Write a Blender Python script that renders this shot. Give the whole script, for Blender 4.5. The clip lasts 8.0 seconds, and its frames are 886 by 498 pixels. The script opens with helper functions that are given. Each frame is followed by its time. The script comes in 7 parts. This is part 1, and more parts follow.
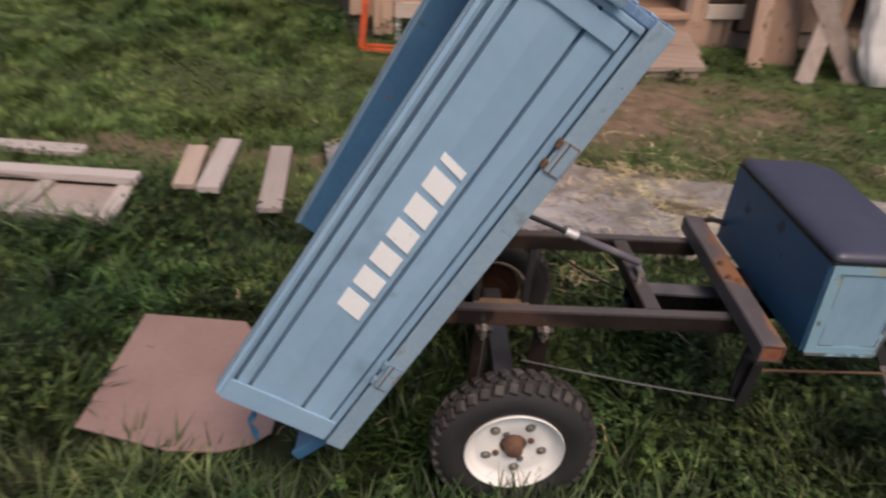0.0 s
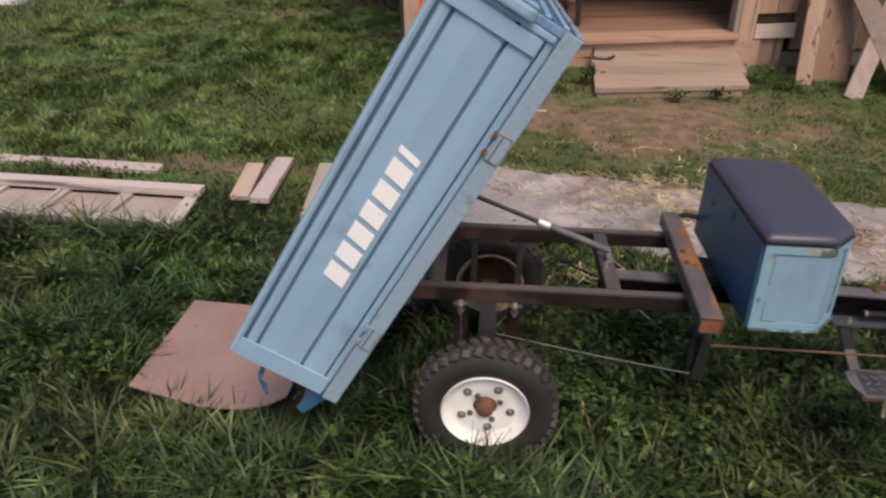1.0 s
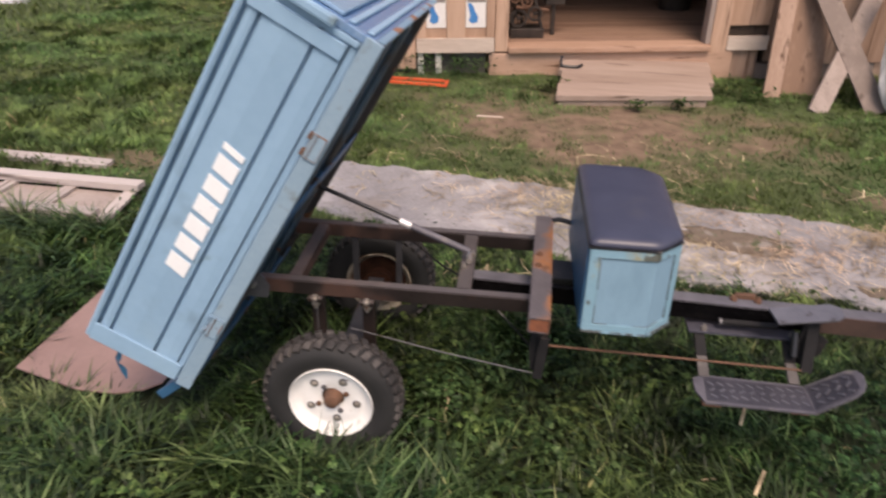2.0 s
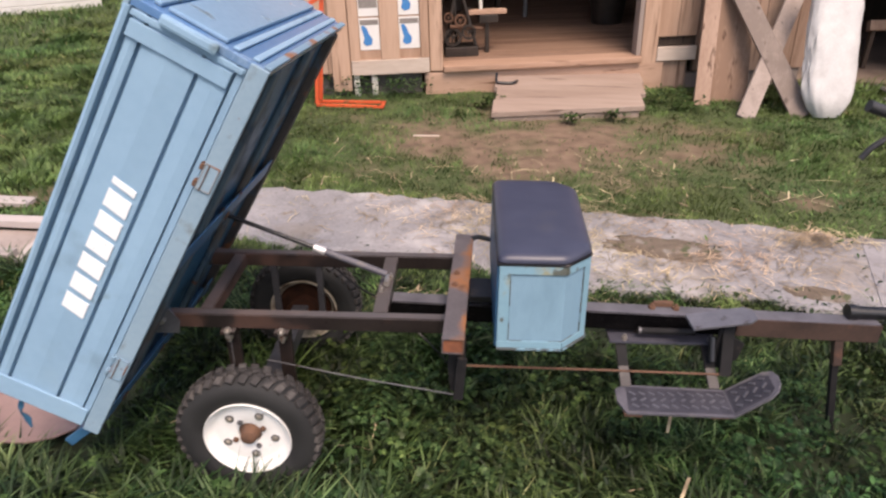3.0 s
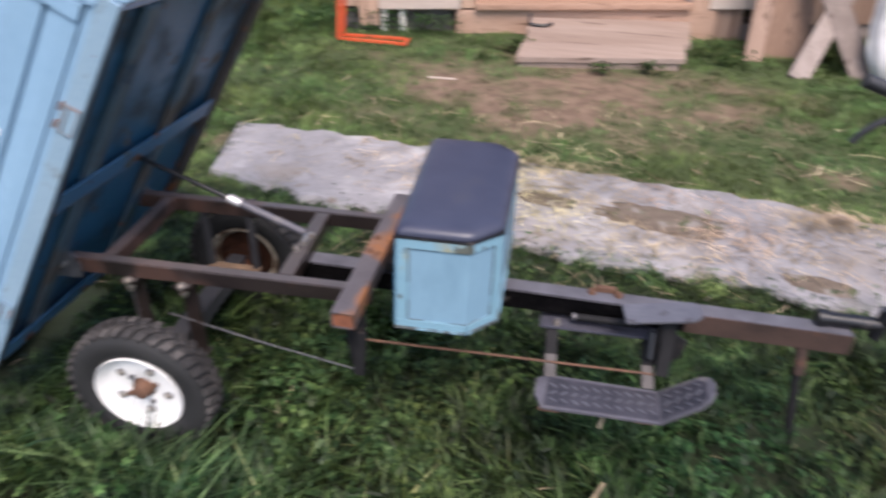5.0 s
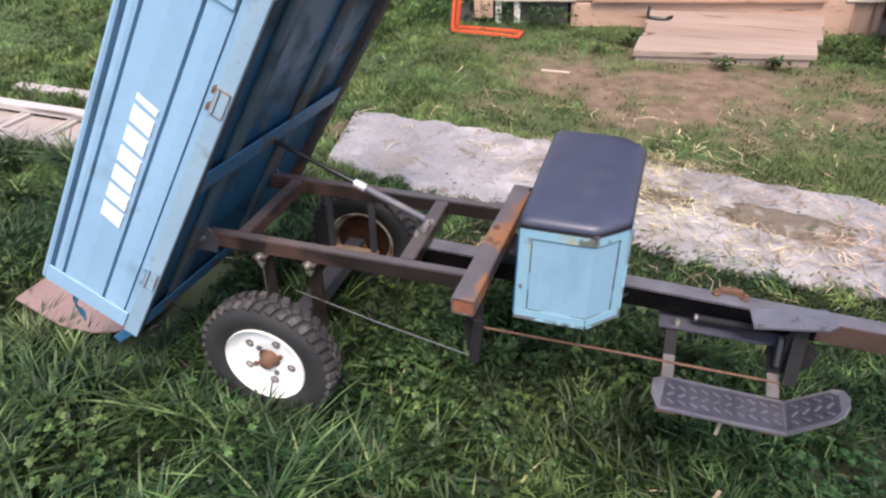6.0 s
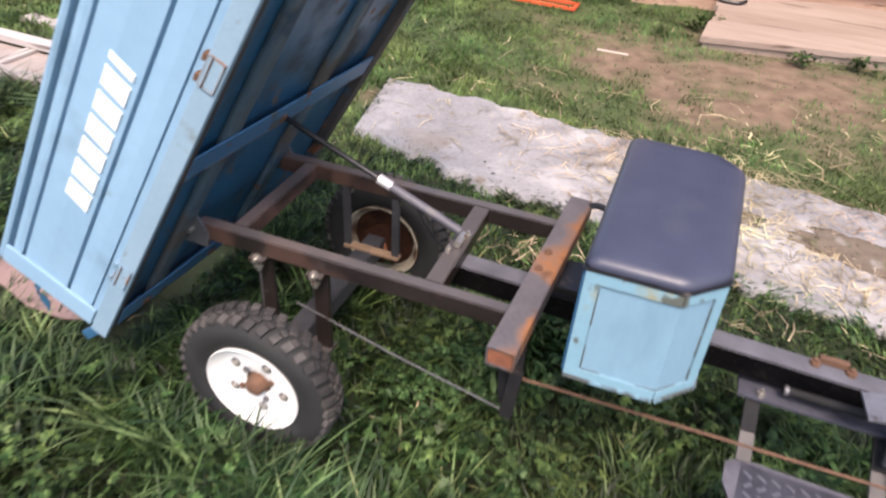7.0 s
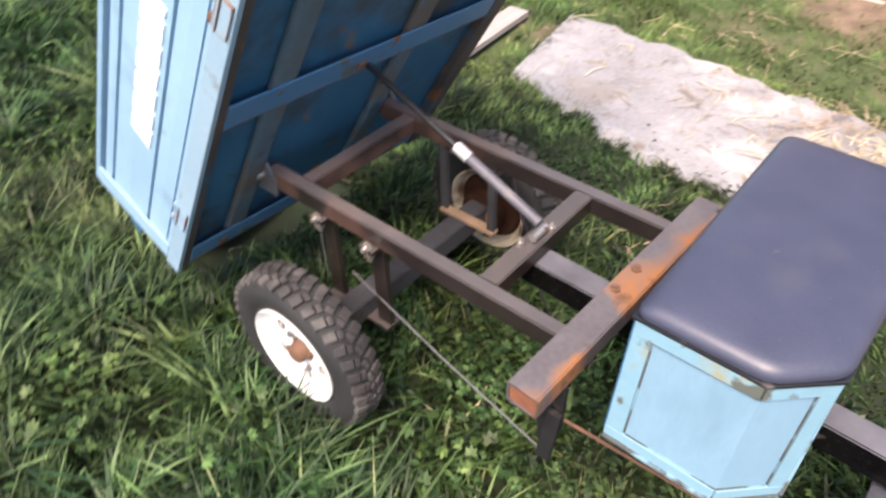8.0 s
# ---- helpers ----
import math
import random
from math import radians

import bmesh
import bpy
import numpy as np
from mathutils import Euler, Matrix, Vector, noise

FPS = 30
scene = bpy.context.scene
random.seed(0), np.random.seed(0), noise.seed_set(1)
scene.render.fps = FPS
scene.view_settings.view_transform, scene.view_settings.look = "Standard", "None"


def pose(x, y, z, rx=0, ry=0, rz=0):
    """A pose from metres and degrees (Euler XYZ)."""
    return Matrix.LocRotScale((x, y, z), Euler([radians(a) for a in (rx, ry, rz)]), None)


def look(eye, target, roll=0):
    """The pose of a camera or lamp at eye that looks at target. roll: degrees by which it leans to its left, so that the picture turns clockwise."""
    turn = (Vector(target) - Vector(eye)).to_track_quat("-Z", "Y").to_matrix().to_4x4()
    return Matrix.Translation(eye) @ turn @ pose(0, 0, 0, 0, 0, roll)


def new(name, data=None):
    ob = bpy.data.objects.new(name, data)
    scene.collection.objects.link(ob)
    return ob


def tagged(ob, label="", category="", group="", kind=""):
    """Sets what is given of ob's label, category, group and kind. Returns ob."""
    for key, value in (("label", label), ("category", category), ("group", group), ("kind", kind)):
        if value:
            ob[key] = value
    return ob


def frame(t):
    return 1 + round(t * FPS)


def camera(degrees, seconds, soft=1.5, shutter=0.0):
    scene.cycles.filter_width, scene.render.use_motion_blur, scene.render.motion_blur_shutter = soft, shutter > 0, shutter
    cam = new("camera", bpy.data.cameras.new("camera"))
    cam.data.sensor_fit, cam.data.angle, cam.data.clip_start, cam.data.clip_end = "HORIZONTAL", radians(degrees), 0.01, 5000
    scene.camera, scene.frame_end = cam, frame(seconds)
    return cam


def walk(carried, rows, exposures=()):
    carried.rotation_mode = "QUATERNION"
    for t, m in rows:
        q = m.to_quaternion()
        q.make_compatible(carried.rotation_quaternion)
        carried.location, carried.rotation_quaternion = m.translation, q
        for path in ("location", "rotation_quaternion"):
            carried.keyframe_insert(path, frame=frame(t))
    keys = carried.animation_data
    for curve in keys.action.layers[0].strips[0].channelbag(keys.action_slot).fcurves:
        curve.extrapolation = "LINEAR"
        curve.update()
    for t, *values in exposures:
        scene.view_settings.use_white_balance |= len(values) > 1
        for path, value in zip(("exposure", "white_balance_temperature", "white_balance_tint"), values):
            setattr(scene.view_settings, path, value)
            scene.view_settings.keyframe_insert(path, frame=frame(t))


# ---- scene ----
cam = camera(65.1, 8.0, soft=2.3, shutter=0.4)
PATH = [
    (0, (-0.067, -0.022, 1.606), (0.083, 1.672, 0.553), 5.2),
    (0.3, (0.097, -0.114, 1.685), (-0.004, 1.581, 0.628), 0.8),
    (0.5, (0.145, -0.173, 1.67), (0.075, 1.574, 0.698), 3.5),
    (0.8, (0.196, -0.281, 1.664), (0.065, 1.432, 0.639), 0.9),
    (1, (0.226, -0.339, 1.66), (0.131, 1.397, 0.671), 1.2),
    (1.2, (0.269, -0.374, 1.678), (0.179, 1.359, 0.685), 2.5),
    (1.5, (0.412, -0.394, 1.679), (0.194, 1.381, 0.783), 2.4),
    (1.7, (0.584, -0.388, 1.703), (0.376, 1.372, 0.776), 3.1),
    (2, (0.754, -0.366, 1.684), (0.59, 1.372, 0.708), 1.8),
    (2.2, (0.823, -0.361, 1.673), (0.697, 1.375, 0.687), 0.9),
    (3.3, (0.99, -0.273, 1.686), (0.972, 1.505, 0.772), 1.3),
    (3.5, (1.141, -0.207, 1.646), (1.221, 1.534, 0.665), 4.0),
    (3.8, (1.310, -0.161, 1.664), (1.388, 1.528, 0.595), 3.2),
    (4, (1.401, -0.114, 1.657), (1.499, 1.561, 0.57), 2.2),
    (4.2, (1.422, -0.124, 1.664), (1.604, 1.557, 0.596), 4.1),
    (4.5, (1.428, -0.096, 1.654), (1.576, 1.573, 0.561), 3.4),
    (4.8, (1.368, -0.097, 1.654), (1.317, 1.577, 0.560), 2.1),
    (5, (1.317, -0.081, 1.666), (1.084, 1.586, 0.585), 1.8),
    (5.2, (1.283, -0.101, 1.667), (0.871, 1.529, 0.585), 0.6),
    (6.3, (1.240, -0.115, 1.655), (0.727, 1.460, 0.536), -0.5),
    (6.5, (1.218, -0.054, 1.623), (0.681, 1.474, 0.449), -0.4),
    (6.8, (1.134, 0.096, 1.587), (0.587, 1.604, 0.392), 2.8),
    (7, (1.086, 0.253, 1.562), (0.559, 1.777, 0.380), 3.9),
    (7.2, (1.073, 0.372, 1.547), (0.503, 1.837, 0.311), 1.9),
    (7.5, (1.088, 0.477, 1.540), (0.397, 1.840, 0.249), -0.8),
    (7.7, (1.158, 0.587, 1.524), (0.311, 1.866, 0.242), -2.2),
    (8, (1.226, 0.667, 1.506), (0.256, 1.778, 0.155), -1.4),
]
walk(cam, [(t, look(eye, target, roll)) for t, eye, target, roll in PATH],
     exposures=[(0.0, 0.10, 7300, 16), (1.5, 0.45, 7250, 16), (3.3, 0.83, 6900, 14.5), (4.5, 0.82, 6280, 12), (5.0, 0.88, 6200, 13), (6.5, 1.24, 6500, 12), (7.5, 1.42, 6800, 13), (8.0, 1.68, 6900, 13)])

# ---- light: an overcast evening, soft and a little warm from the open yard ----
world = bpy.data.worlds.new("evening_sky")
scene.world = world
world.use_nodes = True
wn, wl = world.node_tree.nodes, world.node_tree.links
sky = wn.new("ShaderNodeTexSky")
sky.sky_type, sky.sun_disc = "NISHITA", False
SUN_EL, SUN_AZ = radians(60), radians(160)
sky.sun_elevation, sky.sun_rotation = SUN_EL, SUN_AZ
sky.dust_density, sky.air_density = 3.0, 1.0
wl.new(sky.outputs[0], wn["Background"].inputs[0])
wn["Background"].inputs[1].default_value = 0.140

sun = new("sun", bpy.data.lights.new("sun", "SUN"))
sun.data.energy, sun.data.angle, sun.data.color = 2.0, radians(28), (1.0, 0.86, 0.76)
sun_from = Vector((math.sin(SUN_AZ) * math.cos(SUN_EL), math.cos(SUN_AZ) * math.cos(SUN_EL), math.sin(SUN_EL)))
sun.matrix_world = look(sun_from * 30, (0, 0, 0))


# ---- materials ----
def surf(name, c0, c1, rough=0.6, metal=0.0, blot=5.0, grain=70.0, stretch=(1, 1, 1), bump=0.15, depth=0.002,
         marks=(), spec=0.5, per_object=0.0, per_island=False, coords="Object", drift=None, dust_sheen=None):
    """A surface of two colours by coarse and fine noise; marks: (colour, scale, threshold, softness, roughness) of wear
    on top; drift: a slope along which the wear grows; last: colour and amount of dust with sky sheen painted onto level
    tops.
    """
    m = bpy.data.materials.new(name)
    m.use_nodes = True
    n, l = m.node_tree.nodes, m.node_tree.links
    p = n["Principled BSDF"]
    tc = n.new("ShaderNodeTexCoord")
    mp = n.new("ShaderNodeMapping")
    mp.inputs["Scale"].default_value = stretch
    l.new(tc.outputs[coords], mp.inputs[0])

    def noise_node(scale, detail=4.0):
        t = n.new("ShaderNodeTexNoise")
        t.inputs["Scale"].default_value, t.inputs["Detail"].default_value = scale, detail
        l.new(mp.outputs[0], t.inputs["Vector"])
        return t.outputs["Fac"]

    def math_node(op, a, b):
        t = n.new("ShaderNodeMath")
        t.operation = op
        for i, v in enumerate((a, b)):
            if isinstance(v, (int, float)):
                t.inputs[i].default_value = v
            else:
                l.new(v, t.inputs[i])
        return t.outputs[0]

    def mix(fac, a, b):
        t = n.new("ShaderNodeMix")
        t.data_type = "RGBA"
        l.new(fac, t.inputs["Factor"])
        for i, v in ((6, a), (7, b)):
            if isinstance(v, tuple):
                t.inputs[i].default_value = (*v, 1)
            else:
                l.new(v, t.inputs[i])
        return t.outputs[2]

    coarse, fine = noise_node(blot), noise_node(grain, 6.0)
    fac = math_node("ADD", math_node("MULTIPLY", coarse, 0.6), math_node("MULTIPLY", fine, 0.4))
    if per_object:
        oi = n.new("ShaderNodeObjectInfo")
        fac = math_node("ADD", fac, math_node("MULTIPLY", math_node("SUBTRACT", oi.outputs["Random"], 0.5), per_object))
    if per_island:
        ge = n.new("ShaderNodeNewGeometry")
        fac = math_node("ADD", math_node("MULTIPLY", fac, 0.4), math_node("MULTIPLY", ge.outputs["Random Per Island"], 0.6))
    rm = n.new("ShaderNodeMapRange")
    rm.inputs[1].default_value, rm.inputs[2].default_value = (0.05, 0.95) if per_island else (0.32, 0.68)
    l.new(fac, rm.inputs[0])
    col = mix(rm.outputs[0], c0, c1)
    ro = math_node("ADD", math_node("MULTIPLY", math_node("SUBTRACT", fine, 0.5), 0.25), rough)
    for colour, scale, limit, soft, mro in marks:
        mk = n.new("ShaderNodeMapRange")
        mk.inputs[1].default_value, mk.inputs[2].default_value = limit, limit + soft
        amount = noise_node(scale, 8.0)
        if drift:
            dot = n.new("ShaderNodeVectorMath")
            dot.operation = "DOT_PRODUCT"
            dot.inputs[1].default_value = drift[:3]
            l.new(tc.outputs[coords], dot.inputs[0])
            amount = math_node("ADD", amount, math_node("ADD", dot.outputs["Value"], drift[3]))
        l.new(amount, mk.inputs[0])
        col = mix(mk.outputs[0], col, colour)
        ro = math_node("ADD", math_node("MULTIPLY", mk.outputs[0], mro - rough), ro)
    # Level tops go lighter by their normal: settled dust plus painted sky sheen.
    if dust_sheen:
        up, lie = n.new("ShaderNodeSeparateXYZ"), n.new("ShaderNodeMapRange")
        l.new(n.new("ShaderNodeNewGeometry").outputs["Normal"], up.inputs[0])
        lie.inputs[1].default_value, lie.inputs[2].default_value, lie.inputs[4].default_value = 0.75, 0.97, dust_sheen[1]
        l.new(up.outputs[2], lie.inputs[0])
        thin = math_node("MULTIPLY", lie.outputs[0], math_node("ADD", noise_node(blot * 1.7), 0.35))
        col = mix(thin, col, dust_sheen[0])
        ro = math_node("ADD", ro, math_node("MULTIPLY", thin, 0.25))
    l.new(col, p.inputs["Base Color"])
    l.new(ro, p.inputs["Roughness"])
    p.inputs["Metallic"].default_value = metal
    p.inputs["Specular IOR Level"].default_value = spec
    if bump:
        b = n.new("ShaderNodeBump")
        b.inputs["Strength"].default_value, b.inputs["Distance"].default_value = bump, depth
        l.new(fac if not per_island else fine, b.inputs["Height"])
        l.new(b.outputs[0], p.inputs["Normal"])
    return m


RUST = (0.17, 0.065, 0.025)
M_BLUE = surf("blue_paint", (0.222, 0.362, 0.500), (0.272, 0.428, 0.572), 0.34, 0, 2.2, 30, bump=0.05, depth=0.0015,
              marks=[((0.13, 0.19, 0.21), 5, 0.69, 0.05, 0.6), ((0.185, 0.290, 0.385), 7, 0.55, 0.20, 0.45), ((0.30, 0.43, 0.50), 3, 0.58, 0.25, 0.4), (RUST, 20, 0.76, 0.02, 0.85)])
M_BLUE_FRONT = surf("glossy_blue_paint", (0.172, 0.295, 0.435), (0.212, 0.350, 0.495), 0.20, 0, 4, 60, bump=0.10, depth=0.0015, spec=0.7,
                    marks=[((0.10, 0.13, 0.13), 11, 0.66, 0.06, 0.6), (RUST, 20, 0.70, 0.03, 0.85)])
M_BLUE_FACE = surf("glossy_mid_blue_paint", (0.075, 0.175, 0.350), (0.110, 0.225, 0.415), 0.18, 0, 3, 60, bump=0.08, depth=0.0015, spec=0.7,
                   marks=[((0.20, 0.30, 0.42), 5, 0.60, 0.15, 0.35), (RUST, 18, 0.72, 0.03, 0.85)])
M_BLUE_WORN = surf("worn_blue_paint", (0.200, 0.305, 0.395), (0.262, 0.370, 0.455), 0.5, 0, 8, 80, bump=0.2,
                   marks=[((0.15, 0.18, 0.18), 16, 0.60, 0.12, 0.75), (RUST, 24, 0.68, 0.05, 0.85)])
M_EDGE = surf("rusting_paint_edge", (0.15, 0.25, 0.34), (0.19, 0.29, 0.38), 0.55, 0, 6, 70, bump=0.3,
               marks=[((0.22, 0.10, 0.05), 12, 0.52, 0.08, 0.85)])
M_LOOP = surf("rust_bled_paint", (0.20, 0.22, 0.24), (0.27, 0.30, 0.32), 0.7, 0, 10, 80, bump=0.3,
              marks=[((0.190, 0.100, 0.062), 14, 0.47, 0.10, 0.85)])
# Two blues several times darker than M_BLUE: underside, lining, rear face.
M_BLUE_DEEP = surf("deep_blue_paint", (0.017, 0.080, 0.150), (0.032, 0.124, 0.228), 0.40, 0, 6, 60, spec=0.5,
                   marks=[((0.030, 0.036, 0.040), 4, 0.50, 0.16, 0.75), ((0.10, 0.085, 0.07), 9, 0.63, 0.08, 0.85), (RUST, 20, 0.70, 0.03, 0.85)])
M_BLUE_MID = surf("darker_blue_paint", (0.024, 0.092, 0.180), (0.042, 0.130, 0.240), 0.45, 0, 5, 60, bump=0.12,
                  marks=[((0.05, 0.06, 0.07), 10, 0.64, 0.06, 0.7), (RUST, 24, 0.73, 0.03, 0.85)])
# Darker copy of the tray blue: shade under the tray put into the paint.
M_BLUE_CROSS = surf("shaded_blue_paint", (0.040, 0.128, 0.240), (0.070, 0.170, 0.292), 0.45, 0, 5, 60, bump=0.12,
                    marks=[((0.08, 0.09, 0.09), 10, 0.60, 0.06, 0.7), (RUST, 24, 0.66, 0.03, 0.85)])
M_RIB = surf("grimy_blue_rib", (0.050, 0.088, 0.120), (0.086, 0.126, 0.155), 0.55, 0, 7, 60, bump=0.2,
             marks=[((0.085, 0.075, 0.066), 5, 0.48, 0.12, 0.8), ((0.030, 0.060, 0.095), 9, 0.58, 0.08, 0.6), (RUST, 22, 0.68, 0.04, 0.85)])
M_RIB_BROWN = surf("brown_grimy_sill", (0.030, 0.026, 0.024), (0.075, 0.060, 0.052), 0.7, 0, 8, 70, bump=0.3,
                   marks=[((0.035, 0.070, 0.105), 6, 0.56, 0.08, 0.6), (RUST, 16, 0.62, 0.06, 0.85)])
M_BLUE_BOX = surf("light_blue_paint", (0.168, 0.288, 0.382), (0.202, 0.334, 0.432), 0.5, 0, 3, 60, stretch=(2.6, 2.6, 0.8), bump=0.10,
                  marks=[((0.125, 0.225, 0.300), 3, 0.58, 0.20, 0.6), ((0.10, 0.14, 0.15), 9, 0.74, 0.04, 0.7), (RUST, 30, 0.80, 0.03, 0.85)])
M_BLUE_TRIM = surf("chipped_blue_trim", (0.165, 0.305, 0.385), (0.205, 0.355, 0.440), 0.55, 0, 9, 70, bump=0.25,
                   marks=[((0.26, 0.27, 0.19), 11, 0.56, 0.10, 0.8), ((0.09, 0.10, 0.085), 18, 0.60, 0.06, 0.8), (RUST, 34, 0.72, 0.05, 0.85)])
M_STEEL = surf("brown_primed_steel", (0.012, 0.009, 0.008), (0.030, 0.022, 0.020), 0.34, 0.0, 6, 80, bump=0.06, spec=0.5, dust_sheen=((0.165, 0.145, 0.142), 0.42),
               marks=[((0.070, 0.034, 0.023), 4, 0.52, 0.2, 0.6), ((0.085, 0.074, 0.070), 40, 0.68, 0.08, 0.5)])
M_RAIL = surf("rust_bloomed_rail", (0.012, 0.009, 0.009), (0.028, 0.021, 0.020), 0.34, 0.0, 6, 80, bump=0.08, spec=0.5, dust_sheen=((0.172, 0.156, 0.160), 0.46),
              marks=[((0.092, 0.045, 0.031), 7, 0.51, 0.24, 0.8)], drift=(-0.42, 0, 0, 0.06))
M_BEAM = surf("half_rusted_beam", (0.070, 0.060, 0.064), (0.130, 0.116, 0.122), 0.5, 0.0, 7, 80, bump=0.25,
              marks=[((0.255, 0.108, 0.044), 4.5, 0.485, 0.10, 0.85), ((0.10, 0.05, 0.03), 14, 0.60, 0.10, 0.85)], drift=(2.2, -0.10, 0, -1.38))
M_RED_RUST = surf("fresh_red_rust", (0.150, 0.052, 0.028), (0.290, 0.105, 0.050), 0.9, 0, 18, 90, bump=0.3)
M_TAN_RUST = surf("tan_surface_rust", (0.155, 0.098, 0.062), (0.270, 0.178, 0.112), 0.9, 0, 18, 90, bump=0.3)
M_AXLE = surf("grey_axle_paint", (0.036, 0.036, 0.041), (0.068, 0.067, 0.074), 0.4, 0.2, 9, 80, bump=0.2,
              marks=[((0.07, 0.042, 0.030), 14, 0.62, 0.08, 0.8)])
# Seam strips carry grime and a painted shadow line at the trim's edge.
M_SEAM = surf("dirt_and_shadow_seam", (0.040, 0.048, 0.050), (0.090, 0.100, 0.098), 0.85, 0, 22, 90, bump=0.3,
              marks=[((0.165, 0.290, 0.365), 14, 0.50, 0.06, 0.7)])
M_RUST = surf("rust", (0.080, 0.043, 0.028), (0.165, 0.082, 0.048), 0.85, 0, 25, 120, bump=0.4)
M_DRUM = surf("shadow_dark_rusty_plate", (0.014, 0.007, 0.005), (0.046, 0.019, 0.011), 0.8, 0, 22, 90, bump=0.5, spec=0.1)
M_BAR_SIDE = surf("brown_worn_bar_side", (0.030, 0.019, 0.016), (0.075, 0.044, 0.035), 0.6, 0, 9, 80, bump=0.25,
                  marks=[((0.130, 0.062, 0.040), 10, 0.58, 0.10, 0.7)])
M_BLACK = surf("black_enamel", (0.008, 0.008, 0.010), (0.014, 0.014, 0.017), 0.35, 0, 8, 80, bump=0.1,
               marks=[((0.07, 0.06, 0.055), 18, 0.64, 0.06, 0.6)])
M_ARM_BLACK = surf("dull_black_arm", (0.009, 0.009, 0.010), (0.020, 0.019, 0.020), 0.75, 0, 12, 80, bump=0.2, spec=0.2,
                   marks=[((0.045, 0.035, 0.030), 18, 0.62, 0.06, 0.8)])
M_SPINE = surf("glossy_black_drawbar", (0.0020, 0.0020, 0.0024), (0.006, 0.0055, 0.006), 0.25, 0.0, 8, 80, bump=0.04, spec=0.06, dust_sheen=((0.250, 0.244, 0.280), 0.50),
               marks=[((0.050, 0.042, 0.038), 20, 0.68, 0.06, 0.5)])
M_GREY_STEEL = surf("worn_grey_steel", (0.10, 0.098, 0.105), (0.17, 0.165, 0.175), 0.5, 0.4, 12, 90, bump=0.2,
                    marks=[((0.06, 0.04, 0.03), 20, 0.62, 0.06, 0.8)])
M_ARM = surf("dull_dark_steel", (0.040, 0.036, 0.037), (0.080, 0.072, 0.071), 0.55, 0.3, 10, 80, bump=0.2,
             marks=[((0.11, 0.10, 0.095), 12, 0.62, 0.08, 0.7)])
M_MOUNT = surf("dark_slate_plate", (0.040, 0.040, 0.055), (0.085, 0.084, 0.105), 0.45, 0.1, 12, 80, bump=0.2,
               marks=[((0.10, 0.095, 0.10), 16, 0.62, 0.08, 0.7)])
M_PEDAL = surf("scuffed_grey_plate", (0.095, 0.095, 0.113), (0.165, 0.163, 0.184), 0.42, 0.3, 12, 80, bump=0.2,
               marks=[((0.07, 0.065, 0.07), 26, 0.60, 0.06, 0.6)])
M_TREAD_BAR = surf("polished_tread_bars", (0.105, 0.103, 0.122), (0.185, 0.182, 0.205), 0.42, 0.5, 14, 90, bump=0.1)
M_TREAD_FIELD = surf("grimy_tread_field", (0.034, 0.033, 0.043), (0.078, 0.075, 0.092), 0.5, 0.3, 16, 90, bump=0.2)
M_TREADPLATE = surf("dusty_tread_plate", (0.070, 0.067, 0.082), (0.122, 0.116, 0.136), 0.55, 0.1, 10, 80, bump=0.2,
                    marks=[((0.155, 0.142, 0.142), 12, 0.56, 0.12, 0.7)])
M_BOLT = surf("zinc_bolt", (0.42, 0.38, 0.34), (0.58, 0.54, 0.50), 0.35, 0.8, 30, 150, bump=0.1,
              marks=[(RUST, 60, 0.62, 0.05, 0.85)])
M_SILVER = surf("aluminium_collar", (0.62, 0.60, 0.60), (0.74, 0.72, 0.72), 0.4, 0.5, 20, 120, bump=0.05)
M_RUBBER = surf("old_tyre_rubber", (0.012, 0.012, 0.0125), (0.024, 0.0235, 0.024), 0.72, 0, 9, 90, bump=0.35,
                marks=[((0.034, 0.033, 0.033), 7, 0.52, 0.18, 0.85)])
M_TREAD = surf("worn_tread_rubber", (0.018, 0.016, 0.016), (0.046, 0.041, 0.039), 0.7, 0, 14, 90, bump=0.35,
               marks=[((0.082, 0.073, 0.068), 16, 0.53, 0.12, 0.8)])
M_RIM = surf("white_rim_paint", (0.76, 0.74, 0.71), (0.84, 0.83, 0.81), 0.45, 0, 8, 70, bump=0.1,
             marks=[((0.42, 0.36, 0.30), 14, 0.64, 0.08, 0.7), (RUST, 30, 0.72, 0.03, 0.85)])
M_RIM_CREAM = surf("dirty_cream_rim", (0.34, 0.285, 0.215), (0.50, 0.44, 0.35), 0.6, 0, 8, 70, bump=0.2,
                   marks=[((0.10, 0.055, 0.032), 10, 0.54, 0.1, 0.8)])
M_WHITE = surf("white_marking_paint", (0.78, 0.80, 0.81), (0.85, 0.86, 0.87), 0.5, 0, 8, 70, bump=0.05,
               marks=[((0.36, 0.44, 0.50), 45, 0.68, 0.04, 0.6)])
M_VINYL = surf("navy_black_vinyl", (0.033, 0.036, 0.061), (0.052, 0.056, 0.089), 0.40, 0, 10, 220, bump=0.25, depth=0.001,
               marks=[((0.062, 0.060, 0.070), 5, 0.56, 0.22, 0.55), ((0.11, 0.105, 0.11), 45, 0.70, 0.04, 0.6)])
M_TUBE = surf("cream_white_tube", (0.60, 0.58, 0.52), (0.72, 0.70, 0.64), 0.4, 0, 8, 80, bump=0.08,
              marks=[((0.25, 0.22, 0.17), 20, 0.68, 0.05, 0.7)])
